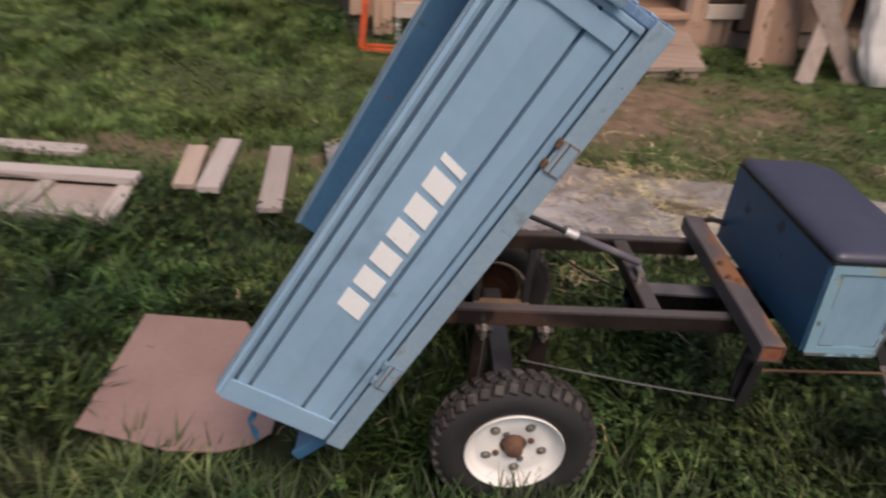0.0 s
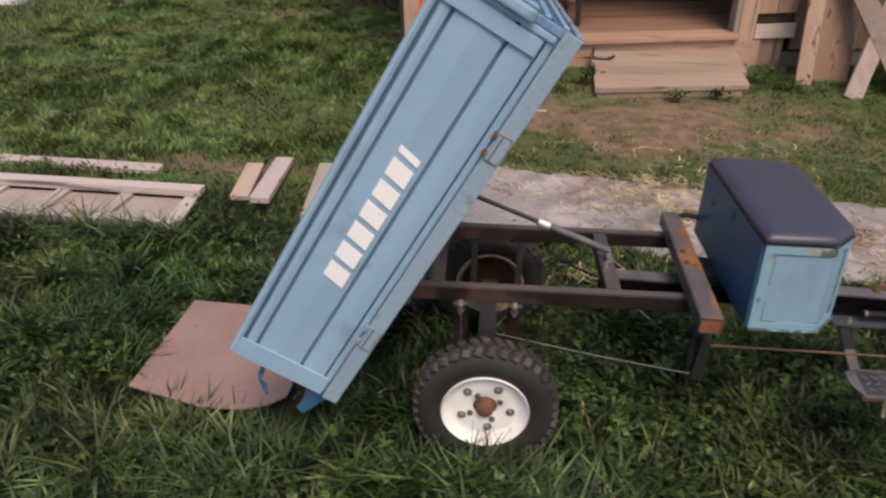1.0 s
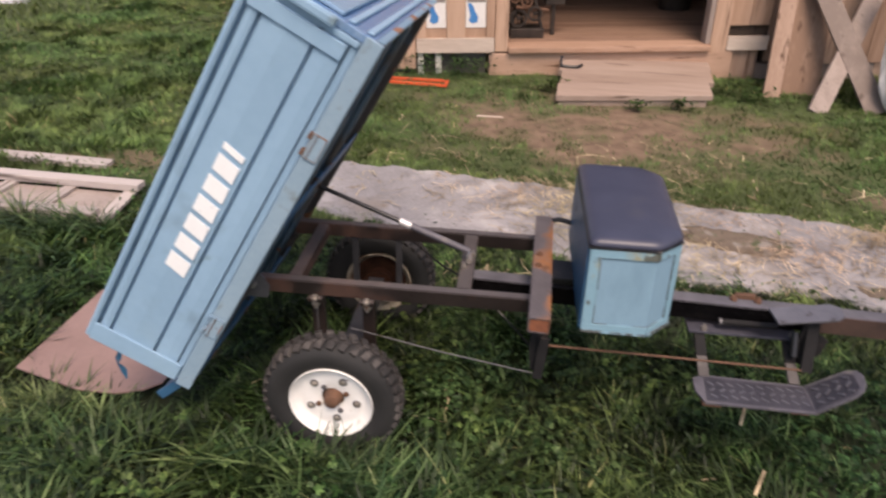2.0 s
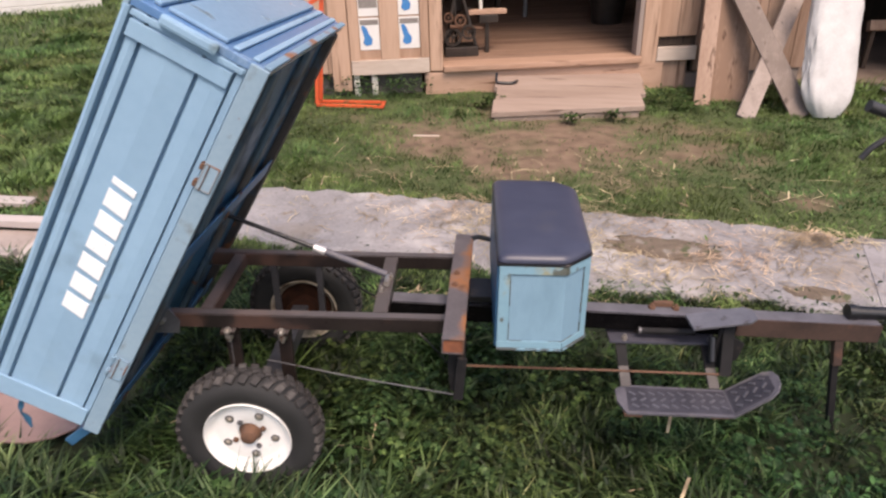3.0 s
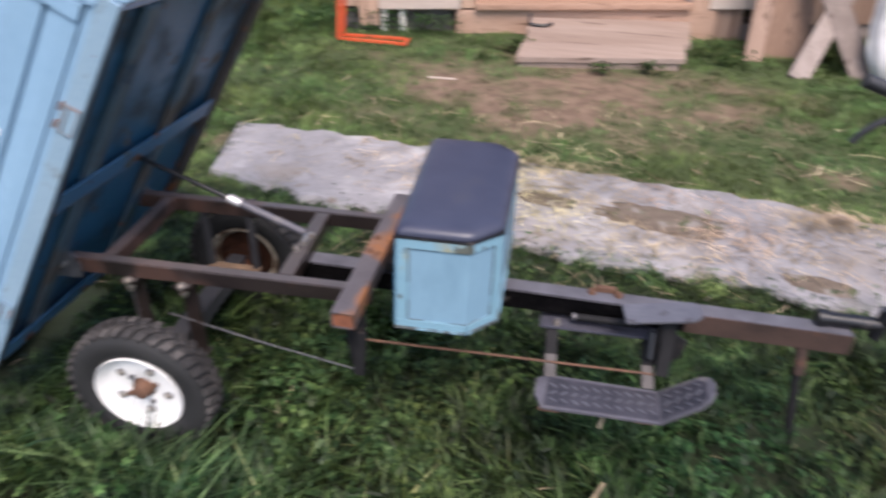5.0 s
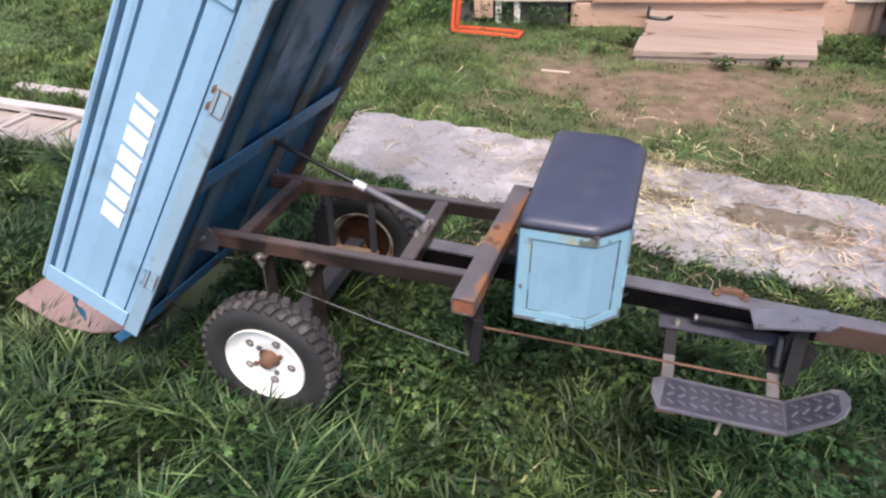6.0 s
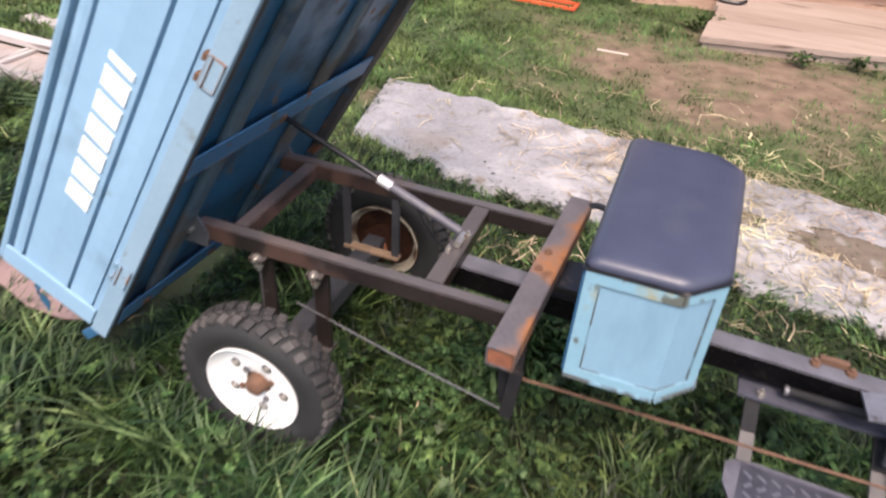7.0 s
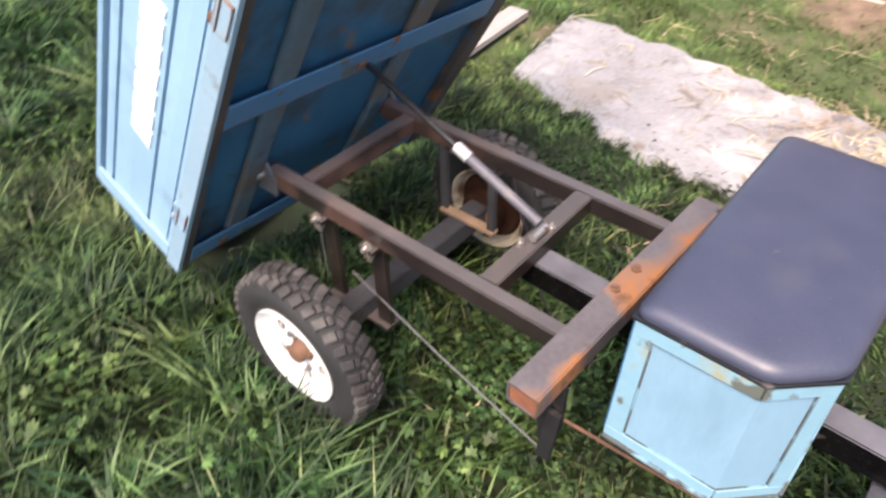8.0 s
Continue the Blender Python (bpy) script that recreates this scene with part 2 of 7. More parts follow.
M_PLASTIC = surf("black_plastic", (0.013, 0.013, 0.015), (0.034, 0.034, 0.038), 0.5, 0, 12, 120, bump=0.25,
                 marks=[((0.10, 0.10, 0.108), 22, 0.60, 0.10, 0.7)])
M_RED = surf("red_plastic", (0.60, 0.05, 0.03), (0.70, 0.07, 0.04), 0.4, 0, 10, 90, bump=0.05)
M_ORANGE = surf("orange_red_paint", (0.55, 0.075, 0.025), (0.66, 0.11, 0.035), 0.5, 0, 8, 80, bump=0.1,
                marks=[((0.25, 0.06, 0.03), 18, 0.64, 0.06, 0.75)])
M_HOOD = surf("pale_blue_hood_paint", (0.33, 0.47, 0.52), (0.40, 0.54, 0.58), 0.35, 0, 5, 60, bump=0.05)
M_CONCRETE = surf("worn_concrete", (0.176, 0.166, 0.170), (0.345, 0.328, 0.332), 0.9, 0, 4.5, 55, bump=0.6, depth=0.006,
                  marks=[((0.225, 0.190, 0.160), 1.9, 0.57, 0.14, 0.95), ((0.400, 0.380, 0.378), 4, 0.53, 0.16, 0.9), ((0.19, 0.152, 0.118), 9, 0.62, 0.10, 0.95), ((0.165, 0.150, 0.145), 22, 0.63, 0.08, 0.95)])
M_CONCRETE_GREY = surf("grey_concrete", (0.205, 0.192, 0.200), (0.345, 0.330, 0.340), 0.85, 0, 5.0, 55, bump=0.5, depth=0.005,
                       marks=[((0.165, 0.150, 0.152), 5, 0.55, 0.14, 0.9), ((0.36, 0.34, 0.345), 8, 0.62, 0.10, 0.85)])
M_SHEET = surf("reddish_brown_sheet", (0.220, 0.142, 0.127), (0.290, 0.193, 0.174), 0.75, 0, 5, 60, bump=0.2,
               marks=[((0.08, 0.045, 0.035), 13, 0.68, 0.05, 0.8)])
M_SACK = surf("white_woven_sack", (0.46, 0.445, 0.44), (0.58, 0.565, 0.555), 0.55, 0, 9, 60, bump=0.4, depth=0.012,
              marks=[((0.42, 0.40, 0.39), 5, 0.56, 0.2, 0.6)])
M_DARK_METAL = surf("oily_dark_metal", (0.02, 0.018, 0.016), (0.06, 0.045, 0.038), 0.5, 0.4, 12, 90, bump=0.3)
M_DIRT = surf("packed_earth", (0.165, 0.118, 0.092), (0.270, 0.205, 0.165), 0.95, 0, 5, 60, bump=0.5, depth=0.01)
M_STONE = surf("grey_rubble", (0.085, 0.078, 0.074), (0.230, 0.214, 0.206), 0.9, 0, 6, 60, bump=0.5, per_object=0.3)
M_FOOTING = surf("shade_dark_footing", (0.062, 0.057, 0.054), (0.150, 0.138, 0.132), 0.9, 0, 6, 60, bump=0.5)
M_PLASTIC_GREY = surf("grey_film", (0.32, 0.33, 0.36), (0.45, 0.46, 0.50), 0.35, 0, 5, 40, bump=0.3, depth=0.01)
M_PAPER = surf("poster_paper", (0.66, 0.64, 0.62), (0.76, 0.74, 0.72), 0.6, 0, 6, 60, bump=0.05)
M_BACKING = surf("dull_board_backing", (0.27, 0.22, 0.195), (0.38, 0.32, 0.29), 0.8, 0, 5, 40, bump=0.2)
M_POSTER_BLUE = surf("poster_blue", (0.035, 0.17, 0.44), (0.06, 0.24, 0.52), 0.5, 0, 8, 60, bump=0.0)
M_POSTER_GREY = surf("poster_grey", (0.17, 0.15, 0.14), (0.30, 0.27, 0.25), 0.5, 0, 8, 40, bump=0.0)


def wood(name, c0, c1, axis, rough=0.8, marks=()):
    stretch = [9.0, 9.0, 9.0]
    stretch[axis] = 0.7
    return surf(name, c0, c1, rough, 0, 1.2, 7.0, stretch, 0.35, 0.003,
                marks=list(marks) + [((c0[0] * 0.45, c0[1] * 0.42, c0[2] * 0.4), 2.0, 0.62, 0.10, 0.85)], spec=0.3, per_object=0.35)


M_WOOD_V = wood("weathered_boards", (0.33, 0.205, 0.140), (0.50, 0.340, 0.250), 2)
M_WOOD_H = wood("pale_beam_wood", (0.315, 0.192, 0.130), (0.46, 0.305, 0.225), 0)
M_WOOD_GREY = wood("grey_planks", (0.19, 0.150, 0.130), (0.32, 0.262, 0.232), 2)
M_WOOD_GREY_H = wood("grey_yard_boards", (0.29, 0.25, 0.235), (0.45, 0.40, 0.38), 0)
M_WOOD_BROWN = wood("brown_weathered_board", (0.235, 0.150, 0.108), (0.38, 0.262, 0.200), 2)
M_WOOD_STEP = wood("trodden_step_planks", (0.270, 0.198, 0.160), (0.385, 0.300, 0.252), 0)
M_WOOD_GREY_Y = wood("bleached_yard_planks", (0.31, 0.265, 0.245), (0.48, 0.425, 0.40), 1)
M_WOOD_PINK_Y = wood("fresh_yard_plank", (0.35, 0.265, 0.215), (0.50, 0.40, 0.335), 1)
M_WOOD_FLOOR = wood("brown_shed_floor", (0.175, 0.102, 0.070), (0.270, 0.170, 0.120), 0)
M_WOOD_PALE = wood("whitened_rail_wood", (0.46, 0.375, 0.315), (0.60, 0.51, 0.44), 0)
# Far darker than the outer boards, so gaps and interiors stay dark.
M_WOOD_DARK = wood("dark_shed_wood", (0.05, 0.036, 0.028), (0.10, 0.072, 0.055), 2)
# Inner boards set lighter than the dark wood, to bounce light into the shed.
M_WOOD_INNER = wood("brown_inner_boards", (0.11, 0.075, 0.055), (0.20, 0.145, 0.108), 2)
M_ROOF = surf("slate_roof_sheet", (0.11, 0.11, 0.11), (0.18, 0.175, 0.17), 0.85, 0, 3, 40, bump=0.4)


def leafy(name, dark, light, dry=None, transl=0.22):
    """Thin leaf: colour by blade, a little light passing through."""
    m = bpy.data.materials.new(name)
    m.use_nodes = True
    n, l = m.node_tree.nodes, m.node_tree.links
    p = n["Principled BSDF"]
    ge = n.new("ShaderNodeNewGeometry")
    ramp = n.new("ShaderNodeValToRGB")
    ramp.color_ramp.elements[0].color, ramp.color_ramp.elements[1].color = (*dark, 1), (*light, 1)
    ramp.color_ramp.elements[1].position = 0.98 if dry else 1.0
    if dry:
        e = ramp.color_ramp.elements.new(0.992)
        e.color = (*dry, 1)
    half = ramp.color_ramp.elements.new(0.55)
    half.color = (*(0.72 * a + 0.28 * b for a, b in zip(dark, light)), 1)
    l.new(ge.outputs["Random Per Island"], ramp.inputs[0])
    tc, no = n.new("ShaderNodeTexCoord"), n.new("ShaderNodeTexNoise")
    no.inputs["Scale"].default_value, no.inputs["Detail"].default_value = 1.7, 3.0
    l.new(tc.outputs["Object"], no.inputs["Vector"])
    hs = n.new("ShaderNodeHueSaturation")
    mr = n.new("ShaderNodeMapRange")
    mr.inputs[1].default_value, mr.inputs[2].default_value, mr.inputs[3].default_value, mr.inputs[4].default_value = 0.35, 0.65, 0.70, 1.30
    l.new(no.outputs["Fac"], mr.inputs[0])
    no2, mr2, mul = n.new("ShaderNodeTexNoise"), n.new("ShaderNodeMapRange"), n.new("ShaderNodeMath")
    no2.inputs["Scale"].default_value, no2.inputs["Detail"].default_value = 9.0, 2.0
    l.new(tc.outputs["Object"], no2.inputs["Vector"])
    mr2.inputs[1].default_value, mr2.inputs[2].default_value, mr2.inputs[3].default_value, mr2.inputs[4].default_value = 0.36, 0.64, 0.50, 1.62
    l.new(no2.outputs["Fac"], mr2.inputs[0])
    mul.operation = "MULTIPLY"
    l.new(mr.outputs[0], mul.inputs[0])
    l.new(mr2.outputs[0], mul.inputs[1])
    l.new(mul.outputs[0], hs.inputs["Value"])
    no3, mr3 = n.new("ShaderNodeTexNoise"), n.new("ShaderNodeMapRange")
    no3.inputs["Scale"].default_value, no3.inputs["Detail"].default_value = 1.1, 2.0
    l.new(tc.outputs["Object"], no3.inputs["Vector"])
    mr3.inputs[1].default_value, mr3.inputs[2].default_value, mr3.inputs[3].default_value, mr3.inputs[4].default_value = 0.36, 0.64, 0.468, 0.520
    l.new(no3.outputs["Fac"], mr3.inputs[0])
    l.new(mr3.outputs[0], hs.inputs["Hue"])
    l.new(ramp.outputs[0], hs.inputs["Color"])
    l.new(hs.outputs[0], p.inputs["Base Color"])
    p.inputs["Roughness"].default_value = 0.46
    p.inputs["Specular IOR Level"].default_value = 0.22
    tr, mx = n.new("ShaderNodeBsdfTranslucent"), n.new("ShaderNodeMixShader")
    l.new(hs.outputs[0], tr.inputs[0])
    mx.inputs[0].default_value = transl
    l.new(p.outputs[0], mx.inputs[1])
    l.new(tr.outputs[0], mx.inputs[2])
    l.new(mx.outputs[0], n["Material Output"].inputs[0])
    return m


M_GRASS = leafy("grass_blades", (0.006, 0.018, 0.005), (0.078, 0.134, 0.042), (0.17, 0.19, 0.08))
M_GRASS_YARD = leafy("yard_grass_blades", (0.060, 0.102, 0.030), (0.128, 0.196, 0.062), (0.30, 0.25, 0.13))
M_HERB = leafy("clover_and_herb_leaves", (0.008, 0.027, 0.009), (0.068, 0.126, 0.040))
M_DEAD_LEAF = surf("dry_leaf", (0.17, 0.110, 0.060), (0.29, 0.200, 0.120), 0.7, 0, 20, 120, bump=0.3)
M_HERB_LIGHT = leafy("light_herb_leaves", (0.024, 0.052, 0.014), (0.100, 0.152, 0.048))
M_TUFT = leafy("long_grass_tufts", (0.015, 0.038, 0.013), (0.136, 0.196, 0.078), (0.20, 0.22, 0.10))
M_HERB_COOL = leafy("soft_lobed_leaves", (0.009, 0.029, 0.009), (0.072, 0.130, 0.048))
M_TURF = leafy("withered_turf", (0.075, 0.080, 0.034), (0.185, 0.180, 0.090))
M_PATCH = surf("turfy_soil", (0.105, 0.078, 0.056), (0.178, 0.138, 0.106), 0.95, 0, 14, 90, bump=0.5, depth=0.006,
               marks=[((0.075, 0.085, 0.040), 12, 0.58, 0.10, 0.95), ((0.235, 0.205, 0.180), 9, 0.58, 0.08, 0.95)])
M_STRAW = leafy("straw", (0.30, 0.24, 0.145), (0.52, 0.43, 0.28), None, 0.15)


# ---- mesh helpers ----
ROOT_INVERSE = {}


def thing(name, base, label, category, group="", kind="", turn=0.0):
    """A top-level Empty at its base on the ground."""
    ob = new(name)
    ob.empty_display_size = 0.1
    ob.matrix_basis = pose(*base, 0, 0, turn)
    ROOT_INVERSE[ob.name] = ob.matrix_basis.inverted()
    return tagged(ob, label, category, group, kind)


def finish(name, bm, material, inverse=None, smooth=False):
    me = bpy.data.meshes.new(name)
    if inverse is not None:
        bmesh.ops.transform(bm, matrix=inverse, verts=bm.verts)
    bmesh.ops.recalc_face_normals(bm, faces=bm.faces)
    bm.to_mesh(me)
    bm.free()
    me.materials.append(material)
    if smooth:
        me.polygons.foreach_set("use_smooth", [True] * len(me.polygons))
        me.set_sharp_from_angle(angle=radians(38))
    return me


def part(name, bm, material, parent, label="", smooth=False, kind=""):
    """One mesh, given in world places, under a thing or one of its parts."""
    root = parent
    while root.parent:
        root = root.parent
    ob = new(name, finish(name, bm, material, ROOT_INVERSE.get(root.name), smooth))
    ob.parent = parent
    return tagged(ob, label, kind=kind)


def single(name, bm, material, label, category, group="", kind="", smooth=False):
    """A thing that is one mesh, with its origin at the middle of its foot."""
    lo = [min(v.co[i] for v in bm.verts) for i in range(3)]
    hi = [max(v.co[i] for v in bm.verts) for i in range(3)]
    at = Vector(((lo[0] + hi[0]) / 2, (lo[1] + hi[1]) / 2, lo[2]))
    ob = new(name, finish(name, bm, material, Matrix.Translation(-at), smooth))
    ob.location = at
    ROOT_INVERSE[ob.name] = Matrix.Translation(-at)
    return tagged(ob, label, category, group, kind)


def box(x0, x1, y0, y1, z0, z1, bevel=0.0, m=None, bm=None):
    own = bmesh.new()
    bmesh.ops.create_cube(own, size=1.0, matrix=Matrix.Translation(((x0 + x1) / 2, (y0 + y1) / 2, (z0 + z1) / 2)) @ Matrix.Diagonal((x1 - x0, y1 - y0, z1 - z0, 1)))
    if bevel:
        bmesh.ops.bevel(own, geom=own.edges[:], offset=bevel, segments=2, affect="EDGES", profile=0.6)
    if m is not None:
        bmesh.ops.transform(own, matrix=m, verts=own.verts)
    return merge(bm, own)


def merge(bm, own):
    if bm is None:
        return own
    me = bpy.data.meshes.new("scrap")
    own.to_mesh(me)
    own.free()
    bm.from_mesh(me)
    bpy.data.meshes.remove(me)
    return bm


def along(p, q, up=(0, 0, 1)):
    """A frame at p whose x axis runs to q."""
    p, q = Vector(p), Vector(q)
    x = (q - p).normalized()
    u = Vector(up)
    if abs(x.dot(u)) > 0.98:
        u = Vector((0, 1, 0))
    y = u.cross(x).normalized()
    z = x.cross(y)
    return Matrix(((x.x, y.x, z.x, p.x), (x.y, y.y, z.y, p.y), (x.z, y.z, z.z, p.z), (0, 0, 0, 1))), (q - p).length


def bar(p, q, w, h, bevel=0.002, up=(0, 0, 1), bm=None):
    """A square bar from p to q: w across, h along up."""
    m, d = along(p, q, up)
    return box(0, d, -w / 2, w / 2, -h / 2, h / 2, bevel, m, bm)


def tube_section(p, q, w, h, wall=0.004, up=(0, 0, 1)):
    """A hollow rectangular tube, open at both ends."""
    m, d = along(p, q, up)
    bm = bmesh.new()
    rings = []
    for x, k in ((0, 0), (d, 0), (d, wall), (0, wall)):
        a, b = w / 2 - k, h / 2 - k
        rings.append([bm.verts.new(m @ Vector((x, sy * a, sz * b))) for sy, sz in ((-1, -1), (1, -1), (1, 1), (-1, 1))])
    for i in range(4):
        r, s = rings[i], rings[(i + 1) % 4]
        for j in range(4):
            bm.faces.new((r[j], r[(j + 1) % 4], s[(j + 1) % 4], s[j]))
    bmesh.ops.bevel(bm, geom=[e for e in bm.edges if abs((e.verts[0].co - e.verts[1].co).length - d) < 1e-4 and e.calc_length() > 0.1], offset=0.003, segments=2, affect="EDGES")
    return bm


def rod(points, radius, sides=10, bm=None, taper=None):
    """A round tube through points, capped."""
    own = bmesh.new()
    pts = [Vector(p) for p in points]
    rings = []
    side = None
    for i, p in enumerate(pts):
        d = (pts[min(i + 1, len(pts) - 1)] - pts[max(i - 1, 0)]).normalized()
        if side is None:
            side = d.orthogonal().normalized()
        side = (side - d * side.dot(d)).normalized()
        other = d.cross(side)
        r = taper[i] if taper else radius
        rings.append([own.verts.new(p + (side * math.cos(a) + other * math.sin(a)) * r) for a in (2 * math.pi * k / sides for k in range(sides))])
    for r, s in zip(rings, rings[1:]):
        for j in range(sides):
            own.faces.new((r[j], r[(j + 1) % sides], s[(j + 1) % sides], s[j]))
    own.faces.new(rings[0][::-1])
    own.faces.new(rings[-1])
    return merge(bm, own)


def bezier(points, steps=8):
    """A smooth line through points (Catmull-Rom)."""
    p = [Vector(a) for a in points]
    p = [p[0] * 2 - p[1]] + p + [p[-1] * 2 - p[-2]]
    out = []
    for i in range(1, len(p) - 2):
        for k in range(steps):
            t = k / steps
            out.append(0.5 * ((2 * p[i]) + (p[i + 1] - p[i - 1]) * t + (2 * p[i - 1] - 5 * p[i] + 4 * p[i + 1] - p[i + 2]) * t * t + (3 * p[i] - p[i - 1] - 3 * p[i + 1] + p[i + 2]) * t ** 3))
    out.append(p[-2])
    return out


def lathe(profile, centre, axis_y=1.0, sides=40, closed=False, bm=None):
    """Turns (along, radius) points round an axis parallel to y."""
    own = bmesh.new()
    rings = []
    for a, r in profile:
        if r < 1e-5:
            rings.append([own.verts.new((centre[0], centre[1] + axis_y * a, centre[2]))])
        else:
            rings.append([own.verts.new((centre[0] + r * math.cos(k * 2 * math.pi / sides), centre[1] + axis_y * a, centre[2] + r * math.sin(k * 2 * math.pi / sides))) for k in range(sides)])
    pairs = list(zip(rings, rings[1:])) + ([(rings[-1], rings[0])] if closed else [])
    for r, s in pairs:
        for j in range(sides):
            q = [r[j % len(r)], r[(j + 1) % len(r)], s[(j + 1) % len(s)], s[j % len(s)]]
            q = list(dict.fromkeys(q))
            if len(q) > 2:
                own.faces.new(q)
    return merge(bm, own)


def prism(points, z0, z1, bevel=0.0, m=None, bm=None):
    """A flat outline pushed from z0 to z1."""
    own = bmesh.new()
    lo = [own.verts.new((x, y, z0)) for x, y in points]
    hi = [own.verts.new((x, y, z1)) for x, y in points]
    k = len(points)
    own.faces.new(lo[::-1])
    own.faces.new(hi)
    for j in range(k):
        own.faces.new((lo[j], lo[(j + 1) % k], hi[(j + 1) % k], hi[j]))
    if bevel:
        bmesh.ops.bevel(own, geom=own.edges[:], offset=bevel, segments=2, affect="EDGES", profile=0.6)
    if m is not None:
        bmesh.ops.transform(own, matrix=m, verts=own.verts)
    return merge(bm, own)


def nut(p, axis, r, h, bm=None):
    m, _ = along(p, Vector(p) + Vector(axis))
    own = bmesh.new()
    bmesh.ops.create_cone(own, cap_ends=True, segments=6, radius1=r, radius2=r * 0.92, depth=h, matrix=m @ pose(h / 2, 0, 0, 0, 90, 0))
    bmesh.ops.create_cone(own, cap_ends=True, segments=8, radius1=r * 0.5, radius2=r * 0.45, depth=h * 0.8, matrix=m @ pose(h * 1.3, 0, 0, 0, 90, 0))
    return merge(bm, own)


def value_noise(x, y, scale, seed=0):
    """Smooth noise in 0..1 over numpy places."""
    def cell(i, j):
        k = np.sin(i * 127.1 + j * 311.7 + seed * 74.7) * 43758.5453
        return k - np.floor(k)
    u, v = x * scale, y * scale
    i, j = np.floor(u), np.floor(v)
    f, g = u - i, v - j
    f, g = f * f * (3 - 2 * f), g * g * (3 - 2 * g)
    return (cell(i, j) * (1 - f) + cell(i + 1, j) * f) * (1 - g) + (cell(i, j + 1) * (1 - f) + cell(i + 1, j + 1) * f) * g


def quick_mesh(name, co, sizes, corners, material):
    """A large mesh straight from arrays."""
    me = bpy.data.meshes.new(name)
    me.vertices.add(len(co))
    me.vertices.foreach_set("co", np.asarray(co, dtype=np.float32).ravel())
    me.loops.add(len(corners))
    me.loops.foreach_set("vertex_index", np.asarray(corners, dtype=np.int32))
    me.polygons.add(len(sizes))
    starts = np.concatenate(([0], np.cumsum(sizes)[:-1]))
    me.polygons.foreach_set("loop_start", starts.astype(np.int32))
    me.update(calc_edges=True)
    me.validate()
    me.materials.append(material)
    return me


# ---- ground, one sheet out to the horizon ----
def ground_height(x, y):
    near = np.exp(-((x - 0.8) ** 2 + (y - 3.0) ** 2) / 90.0)
    return (value_noise(x, y, 0.9, 3) - 0.5) * 0.035 * near + (value_noise(x, y, 3.1, 5) - 0.5) * 0.018 * near - 0.012


def bare(x, y):
    """How bare the trodden soil is, 0 to 1."""
    d = ((x - 1.50) / 1.30) ** 2 + ((y - 4.66) / 0.78) ** 2
    e = ((x + 2.3) / 0.7) ** 2 + ((y - 8.0) / 0.35) ** 2
    f = ((x + 1.2) / 1.6) ** 2 + ((y - 3.45) / 0.20) ** 2
    g = ((x - 2.95) / 0.40) ** 2 + ((y - 3.65) / 0.20) ** 2
    i = ((x + 1.7) / 0.45) ** 2 + ((y - 6.5) / 0.16) ** 2
    wob = (value_noise(x, y, 1.7, 8) - 0.5) * 0.7 + (value_noise(x, y, 5.0, 9) - 0.5) * 0.9 + (value_noise(x, y, 14.0, 10) - 0.5) * 0.7
    return np.clip((np.maximum.reduce([1.25 - 0.75 * d, (0.9 - e), (0.7 - f), (0.7 - g), (0.6 - i)]) + wob) * 0.75, 0, 1)


def ground_material():
    # Base is near black: shade between the blades is put into the soil.
    m = surf("soil_turf_and_gap_shade", (0.009, 0.014, 0.004), (0.020, 0.030, 0.009), 0.95, 0, 3, 40, bump=0.5, depth=0.02)
    n, l = m.node_tree.nodes, m.node_tree.links
    p = n["Principled BSDF"]
    old = p.inputs["Base Color"].links[0].from_socket
    at = n.new("ShaderNodeAttribute")
    at.attribute_name = "bare_soil"
    no = n.new("ShaderNodeTexNoise")
    no.inputs["Scale"].default_value, no.inputs["Detail"].default_value = 9.0, 6.0
    ramp = n.new("ShaderNodeValToRGB")
    ramp.color_ramp.elements[0].color, ramp.color_ramp.elements[1].color = (0.110, 0.071, 0.047, 1), (0.210, 0.143, 0.098, 1)
    ramp.color_ramp.elements[0].position, ramp.color_ramp.elements[1].position = 0.32, 0.68
    tc = n.new("ShaderNodeTexCoord")
    l.new(tc.outputs["Object"], no.inputs["Vector"])
    l.new(no.outputs["Fac"], ramp.inputs[0])
    mx = n.new("ShaderNodeMix")
    mx.data_type = "RGBA"
    l.new(at.outputs["Fac"], mx.inputs["Factor"])
    short = n.new("ShaderNodeAttribute")
    short.attribute_name = "short_turf"
    thatch = n.new("ShaderNodeMix")
    thatch.data_type = "RGBA"
    l.new(short.outputs["Fac"], thatch.inputs["Factor"])
    l.new(old, thatch.inputs[6])
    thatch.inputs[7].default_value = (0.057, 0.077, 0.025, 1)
    l.new(thatch.outputs[2], mx.inputs[6])
    l.new(ramp.outputs[0], mx.inputs[7])
    l.new(mx.outputs[2], p.inputs["Base Color"])
    return m


